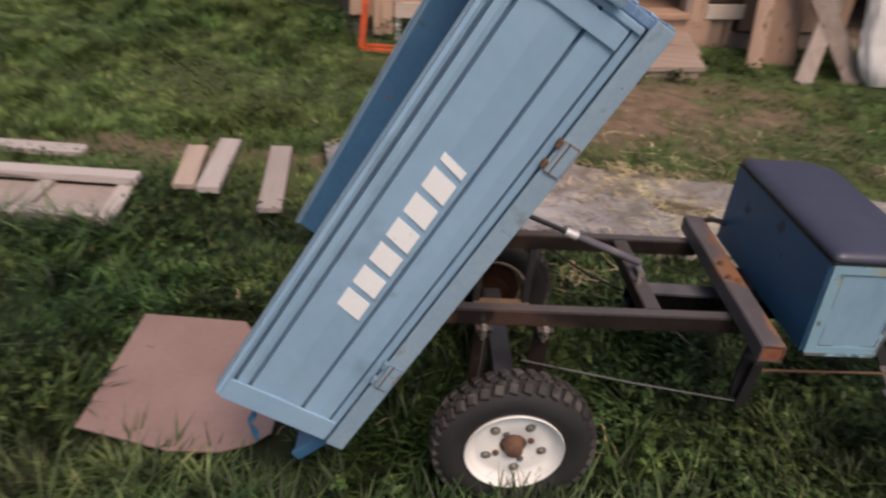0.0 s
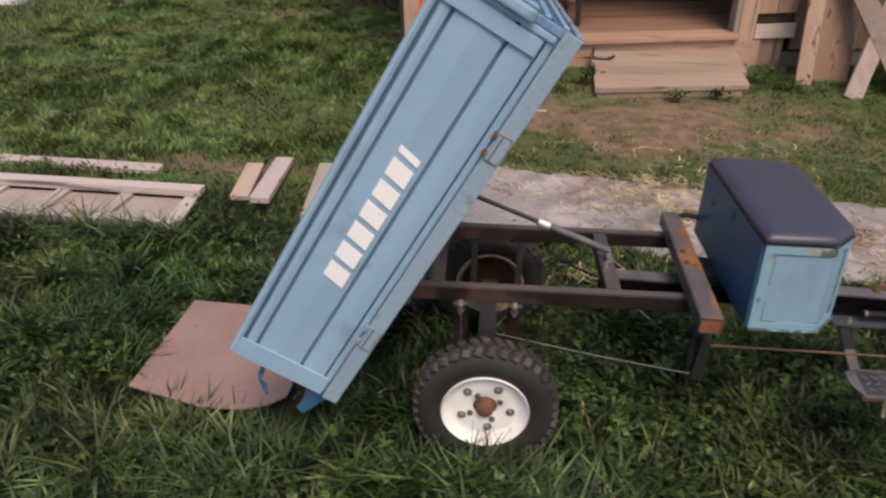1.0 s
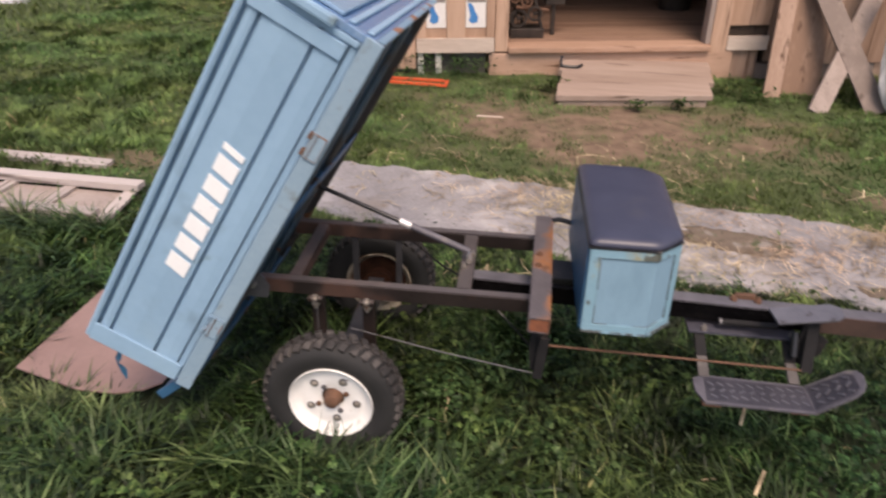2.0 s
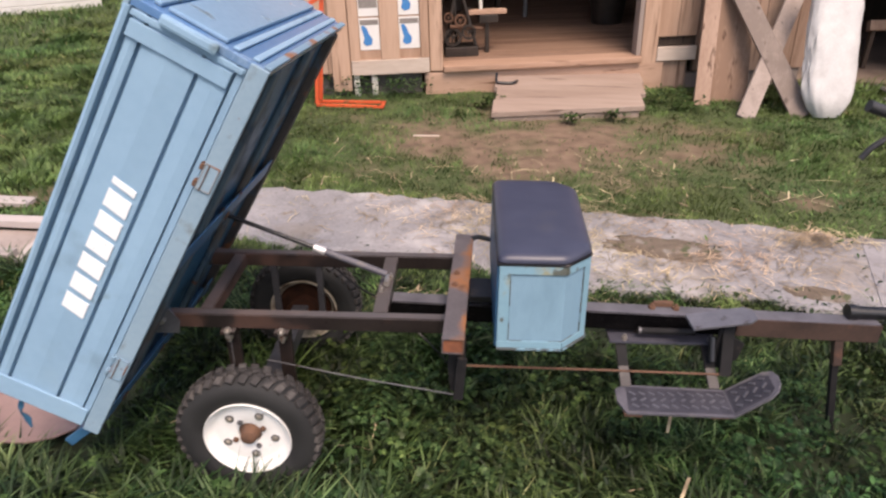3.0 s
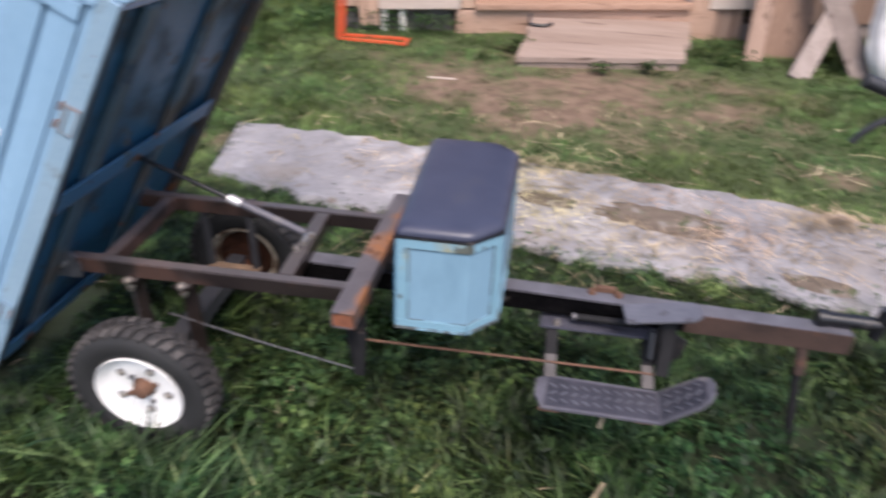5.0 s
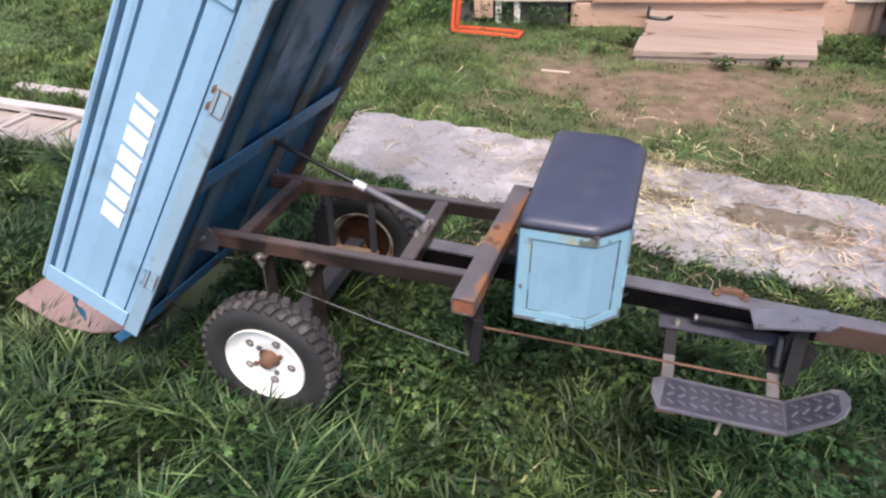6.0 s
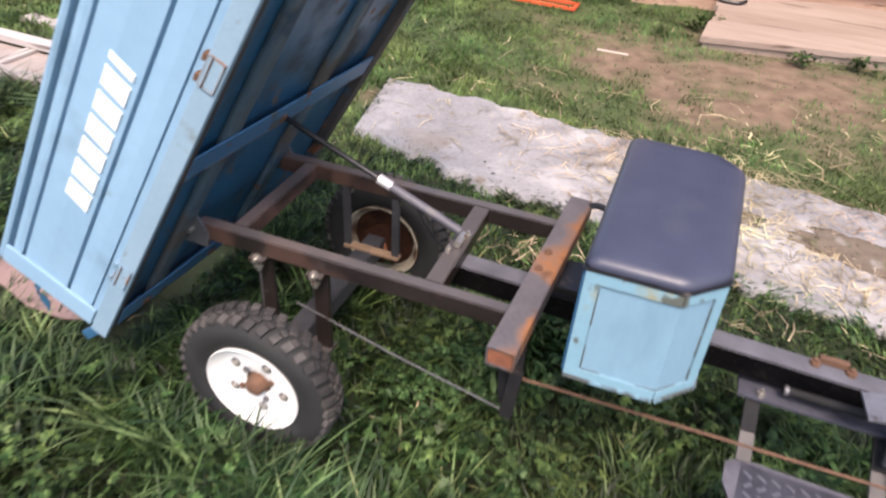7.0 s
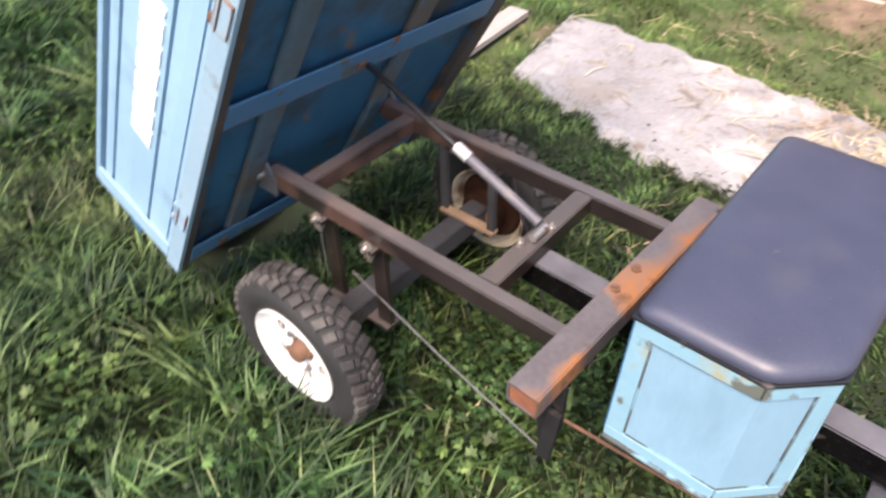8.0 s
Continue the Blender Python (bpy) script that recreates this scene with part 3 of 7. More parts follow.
def build_ground():
    def steps(lo, hi, fine, far):
        mid = np.arange(lo, hi + fine / 2, fine)
        out = np.array([0.3, 0.8, 1.6, 3, 6, 12, 25, 60, 150, 400, 1000, 2500])
        return np.concatenate((lo - out[::-1], mid, hi + out))
    xs, ys = steps(-4.5, 6.5, 0.05, 0), steps(-1.0, 9.5, 0.05, 0)
    gx, gy = np.meshgrid(xs, ys)
    x, y = gx.ravel(), gy.ravel()
    co = np.stack((x, y, ground_height(x, y)), 1)
    nx, ny = len(xs), len(ys)
    i, j = np.meshgrid(np.arange(nx - 1), np.arange(ny - 1))
    a = (j * nx + i).ravel()
    corners = np.stack((a, a + 1, a + nx + 1, a + nx), 1).ravel()
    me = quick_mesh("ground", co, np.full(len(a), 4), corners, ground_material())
    at = me.attributes.new("bare_soil", "FLOAT", "POINT")
    at.data.foreach_set("value", bare(x, y).astype(np.float32))
    at = me.attributes.new("short_turf", "FLOAT", "POINT")
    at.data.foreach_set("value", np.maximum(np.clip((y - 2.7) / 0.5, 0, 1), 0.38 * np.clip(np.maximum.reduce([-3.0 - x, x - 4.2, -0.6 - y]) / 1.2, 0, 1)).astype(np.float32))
    me.polygons.foreach_set("use_smooth", [True] * len(me.polygons))
    return tagged(new("ground", me), "grassy farmyard ground with a trodden bare patch", "ground", kind="structure")


build_ground()


# ---- concrete strips across the yard ----
def slab_outline(far, near, wob, seed):
    """A closed outline with ragged edges from a far and a near line."""
    rnd = random.Random(seed)
    out = []
    for line in (far, near[::-1]):
        for (xa, ya), (xb, yb) in zip(line, line[1:]):
            k = max(2, int(math.hypot(xb - xa, yb - ya) / 0.07))
            out += [(xa + (xb - xa) * i / k + rnd.uniform(-wob, wob) * 0.5, ya + (yb - ya) * i / k + rnd.uniform(-wob, wob)) for i in range(k)]
        out.append(line[-1])
    return out


SLAB_FAR = [(-0.46, 3.65), (0.5, 3.55), (1.57, 3.38), (2.4, 3.24), (3.07, 3.09)]
SLAB_NEAR = [(-0.36, 3.00), (0.35, 2.80), (1.5, 2.53), (2.1, 2.46), (2.80, 2.335)]


def sunk_slab(outline, top):
    """A slab whose sides slope out into the soil."""
    bm = prism(outline, -0.06, top)
    mid = sum(q[1] for q in outline) / len(outline)
    for v in bm.verts:
        if v.co.z < 0:
            v.co.y += 0.06 if v.co.y > mid else -0.06
    return bm


single("pavement", sunk_slab(slab_outline(SLAB_FAR, SLAB_NEAR, 0.030, 4), 0.015), M_CONCRETE,
       "worn pale concrete path strip strewn with straw", "concrete path", kind="structure")
single("pavement", sunk_slab(slab_outline([(3.04, 3.11), (3.85, 2.86), (5.2, 2.45)], [(2.70, 2.13), (3.3, 2.0), (4.9, 1.62)], 0.016, 6), 0.019), M_CONCRETE_GREY,
       "smoother grey concrete slab at the path's end", "concrete path", kind="structure")


# ---- the timber shed with the open doorway ----
HOUSE = Matrix.Translation((0.54, 5.98, 0)) @ pose(0, 0, 0, 0, 0, 8) @ pose(0, 0, 0, 0, -1.8, 0)


def hbox(u0, u1, v0, v1, w0, w1, bevel=0.004, bm=None):
    return box(u0, u1, v0, v1, w0, w1, bevel, HOUSE, bm)


def house_wall(name, label, spans, v0, v1, w0, w1, material, board=0.155, seed=0):
    """A wall of upright boards, each a piece of its own, over a thin backing."""
    rnd = random.Random(seed)
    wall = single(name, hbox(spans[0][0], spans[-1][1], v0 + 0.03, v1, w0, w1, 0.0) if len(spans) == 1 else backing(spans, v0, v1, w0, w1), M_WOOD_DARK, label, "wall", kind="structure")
    for u0, u1 in spans:
        k = max(1, round((u1 - u0) / board))
        for i in range(k):
            a, b = u0 + (u1 - u0) * i / k, u0 + (u1 - u0) * (i + 1) / k
            part("board", hbox(a + 0.003, b - 0.003, v0 - rnd.uniform(0, 0.008), v0 + 0.027, w0 + rnd.uniform(-0.02, 0.02), w1, 0.003), material, wall)
    return wall


def backing(spans, v0, v1, w0, w1):
    bm = bmesh.new()
    for u0, u1 in spans:
        hbox(u0, u1, v0 + 0.03, v1, w0, w1, 0.0, bm)
    return bm


# Wall top, lintel and roof are unseen; height set to let sky light in.
W_TOP = 2.75
house_wall("wall_south", "weathered upright board wall beside the shed doorway", [(-1.03, 0.02)], 0.0, 0.10, 0.20, W_TOP, M_WOOD_V, 0.16, 1)
house_wall("wall_south_right", "weathered upright boards behind the leaning planks", [(2.503, 3.62)], 0.0, 0.10, 0.06, W_TOP, M_WOOD_BROWN, 0.16, 2)
house_wall("wall_infill", "pale board infill beside the shed doorway", [(2.13, 2.50)], 0.0, 0.10, 0.40, W_TOP, M_WOOD_V, 0.18, 3)
single("wall_lintel", hbox(0.15, 1.97, 0.0, 0.10, W_TOP - 0.3, W_TOP), M_WOOD_H, "unseen timber lintel, set high to let light in", "wall", kind="structure")
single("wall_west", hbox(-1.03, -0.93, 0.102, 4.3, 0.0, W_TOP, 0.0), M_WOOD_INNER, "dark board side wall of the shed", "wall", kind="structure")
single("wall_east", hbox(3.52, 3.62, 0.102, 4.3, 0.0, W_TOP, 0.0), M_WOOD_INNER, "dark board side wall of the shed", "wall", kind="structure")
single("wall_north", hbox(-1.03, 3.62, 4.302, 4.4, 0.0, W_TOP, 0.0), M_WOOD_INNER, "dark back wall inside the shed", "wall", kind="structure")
single("ceiling", hbox(-1.03, 3.62, 0.0, 4.4, W_TOP + 0.002, W_TOP + 0.05, 0.0), M_WOOD_INNER, "unseen board ceiling closing the shed", "ceiling", kind="structure")
roof = single("roof", prism([(-0.35, W_TOP + 0.05), (2.2, W_TOP + 1.05), (4.75, W_TOP + 0.05), (4.75, W_TOP + 0.11), (2.2, W_TOP + 1.12), (-0.35, W_TOP + 0.11)], -1.25, 3.85, 0.0,
                             HOUSE @ Matrix(((0, 0, 1, 0), (1, 0, 0, 0), (0, 1, 0, 0), (0, 0, 0, 1)))), M_ROOF, "unseen grey sheet roof added over the shed", "roof", kind="structure")

# door surround, sill and stone footing
single("door_frame", hbox(0.03, 0.145, -0.035, 0.10, 0.20, W_TOP - 0.3, 0.006), M_WOOD_V, "pale timber door jamb of the shed", "door frame", kind="structure")
single("door_frame", hbox(1.975, 2.125, -0.030, 0.10, 0.17, W_TOP - 0.3, 0.006), M_WOOD_V, "pale timber door jamb of the shed", "door frame", kind="structure")
single("door_sill", hbox(0.147, 1.973, -0.075, 0.16, 0.19, 0.245, 0.012), M_WOOD_H, "worn timber sill of the shed doorway", "door sill", kind="structure")
single("foundation", hbox(-0.02, 2.20, -0.03, 0.30, -0.12, 0.186, 0.015), M_WOOD_H, "pale boarded footing under the doorway", "foundation", kind="structure")
# Dark strip in place of the shadowed gap between infill and rail.
single("foundation", hbox(2.13, 2.50, 0.03, 0.10, 0.316, 0.399, 0.0), M_WOOD_DARK, "dark strip standing in for the gap over the rail", "foundation", kind="structure")
for u0, u1 in ((2.205, 2.44), (2.45, 2.70), (2.71, 3.05), (3.06, 3.58)):
    single("foundation", hbox(u0, u1, 0.0 + 0.02 * (u0 > 2.44), 0.30, -0.12, 0.05 if u0 > 2.44 else 0.184, 0.012), M_WOOD_GREY if u0 > 2.44 else M_WOOD_BROWN, "weathered timber footing block of the shed", "foundation", kind="structure")
# Shade under the door leaf is put into this footing's dark colour.
single("foundation", hbox(-1.00, -0.04, 0.04, 0.30, -0.12, 0.19, 0.02), M_FOOTING, "footing under the door leaf, toned dark for shade", "foundation", kind="structure")
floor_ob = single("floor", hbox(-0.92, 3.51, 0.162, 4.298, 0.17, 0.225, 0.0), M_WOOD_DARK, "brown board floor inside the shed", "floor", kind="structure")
for i in range(26):
    v = 0.165 + i * 0.158
    part("plank", hbox(-0.92, 3.51, v, v + 0.153, 0.226, 0.240 + (i * 7 % 3) * 0.002, 0.003), M_WOOD_FLOOR, floor_ob)

# door leaf with two posters, folded back against the wall
leaf = thing("door_leaf", HOUSE @ Vector((-0.3, -0.05, 0.2)), "pale boarded door leaf with posters beside the doorway", "door", kind="structure")
part("panel", hbox(-0.66, 0.02, -0.030, -0.008, 0.21, 1.90, 0.003), M_WOOD_V, leaf)
for u0, u1 in ((-0.67, -0.585), (-0.40, -0.24), (-0.05, 0.022)):
    part("stile", hbox(u0, u1, -0.055, -0.031, 0.33, 1.90, 0.004), M_WOOD_V, leaf)
part("rail", hbox(-0.67, 0.022, -0.062, -0.031, 0.20, 0.328, 0.006), M_WOOD_PALE, leaf, "broad bottom rail of bleached timber")
part("stile", hbox(-0.84, -0.68, -0.045, 0.0, 0.06, 1.90, 0.005), M_WOOD_V, leaf)
part("foot", hbox(-0.66, -0.61, -0.03, 0.02, -0.02, 0.20, 0.004), M_TUBE, leaf, "white-painted foot")
part("foot", hbox(-0.50, -0.45, -0.03, 0.02, -0.02, 0.20, 0.004), M_TUBE, leaf, "white-painted foot")
for u0, u1 in ((-0.583, -0.402), (-0.238, -0.052)):
    for w0 in (0.415, 0.70, 0.99):
        poster = thing("poster", HOUSE @ Vector(((u0 + u1) / 2, -0.031, w0)), "small printed poster with a blue shape, pinned to the door", "poster", "posters on the door")
        part("sheet", hbox(u0 + 0.004, u1 - 0.004, -0.0345, -0.0305, w0, w0 + 0.27, 0.0), M_PAPER, poster)
        blob = [(0.02, 0.20), (0.045, 0.10), (0.03, 0.06), (0.06, 0.035), (0.105, 0.045), (0.115, 0.09), (0.085, 0.135), (0.07, 0.18), (0.045, 0.21)]
        pic = prism([(u0 + a, w0 + b) for a, b in blob], 0.0350, 0.0375, 0.0, HOUSE @ Matrix(((1, 0, 0, 0), (0, 0, -1, 0), (0, 1, 0, 0), (0, 0, 0, 1))))
        if w0 < 0.6 or u0 > -0.4:
            part("print", pic, M_POSTER_BLUE, poster, "curved blue print")
        else:
            pic.free()
        part("print", hbox(u0 + 0.012, u1 - 0.012, -0.0375, -0.0350, w0 + (0.215 if w0 < 0.6 else 0.07), w0 + 0.255, 0.0) if w0 < 0.6 or u0 < -0.4 else hbox(u0 + 0.012, u1 - 0.012, -0.0375, -0.0350, w0 + 0.215, w0 + 0.255, 0.0), M_POSTER_GREY, poster, "grey printed band")

# right of the doorway: rail and infill panel
single("door_frame", hbox(1.930, 1.972, -0.024, 0.10, 0.246, W_TOP - 0.3, 0.004), M_WOOD_GREY, "grey inner reveal board of the doorway", "door frame", kind="structure")
single("wall_rail", hbox(2.127, 2.50, -0.04, -0.008, 0.19, 0.315, 0.005), M_WOOD_PALE, "timber rail under the board infill", "trim", kind="structure")

# wide wooden step before the sill
step = thing("step", (1.80, 5.55, 0.0), "wide weathered plank step before the shed doorway", "step")
sm = Matrix.Translation((1.10, 5.09, 0.0)) @ pose(0, 0, 0, 0, 0, 11) @ Matrix(((1, 0.28, 0, 0), (0, 1, 0, 0), (0, 0, 1, 0), (0, 0, 0, 1))) @ pose(0, 0, 0, 4.5, 0, 0)
for i, (d0, d1, a, b) in enumerate(((0.0, 0.30, 0.0, 1.29), (0.3015, 0.60, 0.015, 1.34), (0.6015, 0.88, -0.01, 1.36))):
    part("plank", box(a, b, d0, d1, 0.045, 0.086 + 0.001 * (i == 1), 0.003, sm @ pose(0, 0, 0, 0, 0.2 * (i - 1), 0)), M_WOOD_STEP, step)
part("riser", box(0.02, 1.25, 0.015, 0.05, -0.02, 0.044, 0.006, sm), M_WOOD_STEP, step, "split front board")
part("bearer", box(0.05, 0.13, 0.06, 0.84, -0.09, 0.044, 0.004, sm), M_WOOD_GREY, step)
part("bearer", box(1.12, 1.20, 0.06, 0.84, -0.09, 0.044, 0.004, sm), M_WOOD_GREY, step)
scraper = thing("boot_scraper", sm @ Vector((0.05, 0.62, 0.09)), "small black iron hook lying on the step", "boot scraper")
part("hook", rod(bezier([sm @ Vector(p) for p in ((0.0, 0.72, 0.17), (0.0, 0.68, 0.115), (0.03, 0.66, 0.103), (0.14, 0.64, 0.103), (0.19, 0.68, 0.107))], 5), 0.012, 8), M_BLACK, scraper, smooth=True)


# ---- planks and a sack leaning right of the doorway ----
def plank(name, foot, top, w, th, material, label, group="planks leaning on the shed", face=(0, -1, 0.3), category="plank"):
    bm = bar(foot, top, w, th, 0.004, up=face)
    return single(name, bm, material, label, category, group)


plank("plank", (2.95, 5.72, -0.02), (3.02, 6.28, 1.75), 0.135, 0.03, M_WOOD_BROWN, "tall pale board leaning upright on the shed wall")
plank("plank", (3.21, 5.86, -0.01), (3.22, 6.33, 1.60), 0.34, 0.025, M_WOOD_BROWN, "wide brown board leaning on the shed wall")
plank("plank", (3.70, 5.42, -0.01), (3.05, 6.25, 1.22), 0.17, 0.03, M_WOOD_GREY, "grey plank leaning aslant across another")
plank("plank", (3.19, 5.33, -0.01), (3.92, 6.43, 1.10), 0.15, 0.03, M_WOOD_GREY, "grey plank leaning aslant behind another")


def build_sack():
    bm = bmesh.new()
    rings = []
    rows = 48
    for i in range(rows + 1):
        t = i / rows
        w = 0.245 * (1 - 0.55 * (1 - min(1, t / 0.20)) ** 2) * (1 - 0.15 * max(0, t - 0.7) / 0.3)
        d = 0.10 * (1 - 0.6 * (1 - min(1, t / 0.12)) ** 2) * (1 - 0.6 * max(0, t - 0.75) / 0.25)
        ring = []
        for k in range(56):
            a = 2 * math.pi * k / 56
            c, s = math.cos(a), math.sin(a)
            r = 1 + 0.07 * noise.noise(Vector((c * 2, s * 2, t * 5))) + 0.045 * noise.noise(Vector((c * 5 + t * 3, s * 5, t * 9))) + 0.025 * noise.noise(Vector((c * 11, s * 11 + t * 6, t * 15)))
            ring.append(bm.verts.new((c * abs(c) ** -0.35 * w * r if abs(c) > 1e-3 else 0, s * d * r, t * 1.25)))
        rings.append(ring)
    for r, s in zip(rings, rings[1:]):
        for j in range(56):
            bm.faces.new((r[j], r[(j + 1) % 56], s[(j + 1) % 56], s[j]))
    bm.faces.new(rings[0][::-1])
    bm.faces.new(rings[-1])
    bmesh.ops.transform(bm, matrix=pose(3.87, 5.38, 0.0, -19, 3, 8) @ Matrix.Diagonal((0.90, 0.95, 1.0, 1)), verts=bm.verts)
    return single("sack", bm, M_SACK, "tall filled white woven sack leaning on the shed corner", "sack", smooth=True)


build_sack()

# ---- second barn with a dark opening ----
BARN = Matrix.Translation((4.05, 6.62, 0)) @ pose(0, 0, 0, 0, 0, -9)


def bbox(u0, u1, v0, v1, w0, w1, bevel=0.0):
    return box(u0, u1, v0, v1, w0, w1, bevel, BARN)


barn_wall = single("wall_barn", bbox(1.66, 5.2, -0.36, -0.27, -0.02, 2.2), M_WOOD_DARK, "boarded barn wall beside the dark opening", "wall", kind="structure")
for i in range(20):
    part("board", bbox(1.66 + i * 0.176, 1.66 + i * 0.176 + 0.171, -0.386 - (i * 5 % 4) * 0.002, -0.362, -0.04, 2.2, 0.003), M_WOOD_V, barn_wall)
single("post", bbox(1.48, 1.65, -0.45, -0.28, -0.02, 2.2, 0.008), M_WOOD_V, "thick pale corner post of the barn", "post", kind="structure")
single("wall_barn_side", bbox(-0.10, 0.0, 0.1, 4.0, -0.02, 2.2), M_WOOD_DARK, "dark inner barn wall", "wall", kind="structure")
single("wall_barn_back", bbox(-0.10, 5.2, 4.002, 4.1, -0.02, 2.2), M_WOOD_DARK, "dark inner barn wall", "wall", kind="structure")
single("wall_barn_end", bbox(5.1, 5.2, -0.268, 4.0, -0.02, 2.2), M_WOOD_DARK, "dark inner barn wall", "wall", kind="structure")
# Loft is unseen; its overhang is cut back to light the floor.
single("ceiling", bbox(-0.2, 5.4, -0.5, 4.2, 2.202, 2.26), M_WOOD_DARK, "unseen barn loft boards", "ceiling", kind="structure")
single("floor_barn", bbox(0.0, 5.1, 0.05, 4.0, -0.05, 0.01), M_DIRT, "dark earth floor of the barn", "floor", kind="structure")
plank("plank", BARN @ Vector((0.84, 0.7, 0.44)), BARN @ Vector((1.27, 0.75, 0.46)), 0.10, 0.09, M_WOOD_BROWN, "short pale beam lying inside the barn", "things in the barn")
trestle = thing("trestle", BARN @ Vector((0.94, 0.72, 0.01)), "low dark trestle carrying a beam", "trestle")
for u in (0.90, 1.20):
    part("leg", box(u - 0.02, u + 0.02, 0.69, 0.76, 0.01, 0.405, 0.004, BARN), M_WOOD_DARK, trestle)
rnd = random.Random(12)
for i in range(54):
    u, v, r = rnd.gauss(1.08, 0.19), rnd.gauss(-0.30, 0.17), rnd.uniform(0.012, 0.050) * (1.0 if i % 4 else 1.7)
    u = min(max(u, 0.66), 1.44)
    bm = bmesh.new()
    bmesh.ops.create_cube(bm, size=1.0)
    for w in bm.verts:
        w.co = Vector((w.co.x * r * rnd.uniform(1.1, 2.4), w.co.y * r * rnd.uniform(0.8, 1.6), w.co.z * r * rnd.uniform(0.35, 0.9)))
    bmesh.ops.bevel(bm, geom=bm.edges[:], offset=r * 0.12, segments=1, affect="EDGES")
    pile = 0.11 * max(0.0, 1 - ((u - 1.12) / 0.36) ** 2 - ((v + 0.26) / 0.34) ** 2)
    bmesh.ops.transform(bm, matrix=Matrix.Translation(BARN @ Vector((u, v, 0.15 * r + pile * rnd.uniform(0.3, 1.0)))) @ pose(0, 0, 0, rnd.uniform(-22, 22), rnd.uniform(-22, 22), rnd.uniform(0, 360)), verts=bm.verts)
    single("stone", bm, M_STONE, "grey broken fragment of rubble at the barn opening", "stone", "rubble at the barn")

# ---- inside the shed: an old machine, a pole, a bench, a dark object shaped as a tub ----
machine = thing("machine", HOUSE @ Vector((0.42, 0.40, 0.24)), "dark oily machine with pulleys standing on the shed floor", "machine")
part("bed", hbox(0.20, 0.52, 0.30, 0.55, 0.24, 0.33, 0.01), M_DARK_METAL, machine)
part("box", hbox(0.54, 0.72, 0.40, 0.52, 0.52, 0.598, 0.01), M_DARK_METAL, machine, "dark box under the board")
for u, w, r in ((0.28, 0.42, 0.085), (0.43, 0.46, 0.070), (0.35, 0.57, 0.055), (0.24, 0.60, 0.045)):
    wheel_bm = lathe([(-0.012, r * 0.72), (-0.012, r), (0.014, r), (0.014, r * 0.72)], (u, 0.30 + r * 0.5, w), 1, 20, True)
    lathe([(-0.006, 0.0), (-0.006, r * 0.22), (0.010, r * 0.22), (0.010, 0.0)], (u, 0.30 + r * 0.5, w), 1, 12, False, wheel_bm)
    for a in (20, 140, 260):
        rod([(u, 0.30 + r * 0.5, w), (u + r * 0.85 * math.cos(radians(a)), 0.30 + r * 0.5, w + r * 0.85 * math.sin(radians(a)))], r * 0.07, 6, wheel_bm)
    bmesh.ops.transform(wheel_bm, matrix=HOUSE, verts=wheel_bm.verts)
    part("pulley", wheel_bm, M_DARK_METAL if r > 0.06 else M_RUST, machine, smooth=True)
for a, b in (((0.22, 0.36, 0.33), (0.30, 0.42, 0.74)), ((0.50, 0.36, 0.33), (0.38, 0.42, 0.78)), ((0.20, 0.50, 0.33), (0.46, 0.46, 0.66)), ((0.25, 0.32, 0.52), (0.56, 0.38, 0.48)), ((0.32, 0.40, 0.33), (0.30, 0.44, 0.95))):
    part("strut", rod([HOUSE @ Vector(a), HOUSE @ Vector(b)], 0.016, 8), M_RUST if a[2] > 0.4 else M_DARK_METAL, machine, smooth=True)
part("crossbar", hbox(0.44, 0.80, 0.40, 0.50, 0.60, 0.64, 0.006), M_WOOD_H, machine, "short pale board on top")
part("column", hbox(0.60, 0.64, 0.43, 0.47, 0.241, 0.519, 0.006), M_DARK_METAL, machine)
pole = thing("pole", HOUSE @ Vector((0.55, 0.44, 0.64)), "slim white pole standing on the machine", "pole")
part("shaft", rod([HOUSE @ Vector((0.56, 0.45, 0.641)), HOUSE @ Vector((0.53, 0.50, 1.75))], 0.018, 10), M_TUBE, pole, smooth=True)
bench = thing("bench", HOUSE @ Vector((0.9, 3.0, 0.24)), "low pale bench at the back of the shed", "bench")
part("seat", hbox(0.55, 1.25, 2.85, 3.15, 0.60, 0.66, 0.01), M_WOOD_H, bench)
for u in (0.62, 1.14):
    part("leg", hbox(u, u + 0.06, 2.92, 3.08, 0.24, 0.598, 0.004), M_WOOD_DARK, bench)
stool = thing("bucket", HOUSE @ Vector((2.20, 1.7, 0.24)), "unidentified dark object on the shed floor, shaped as a tub", "bucket")
tub = lathe([(0, 0), (0, 0.17), (0.33, 0.21), (0.33, 0.195), (0.02, 0.155), (0.02, 0)], (0, 0, 0), 1, 24)
bmesh.ops.transform(tub, matrix=HOUSE @ Matrix.Translation((2.20, 1.7, 0.242)) @ pose(0, 0, 0, 90, 0, 0), verts=tub.verts)
part("wall", tub, M_DARK_METAL, stool, smooth=True)
pipe = thing("pipe", HOUSE @ Vector((1.45, 2.2, 0.24)), "grey metal pipe standing in the shed", "pipe")
part("tube", rod([HOUSE @ Vector((1.38, 2.3, 0.241)), HOUSE @ Vector((1.42, 2.5, 1.7))], 0.028, 10), M_GREY_STEEL, pipe, smooth=True)

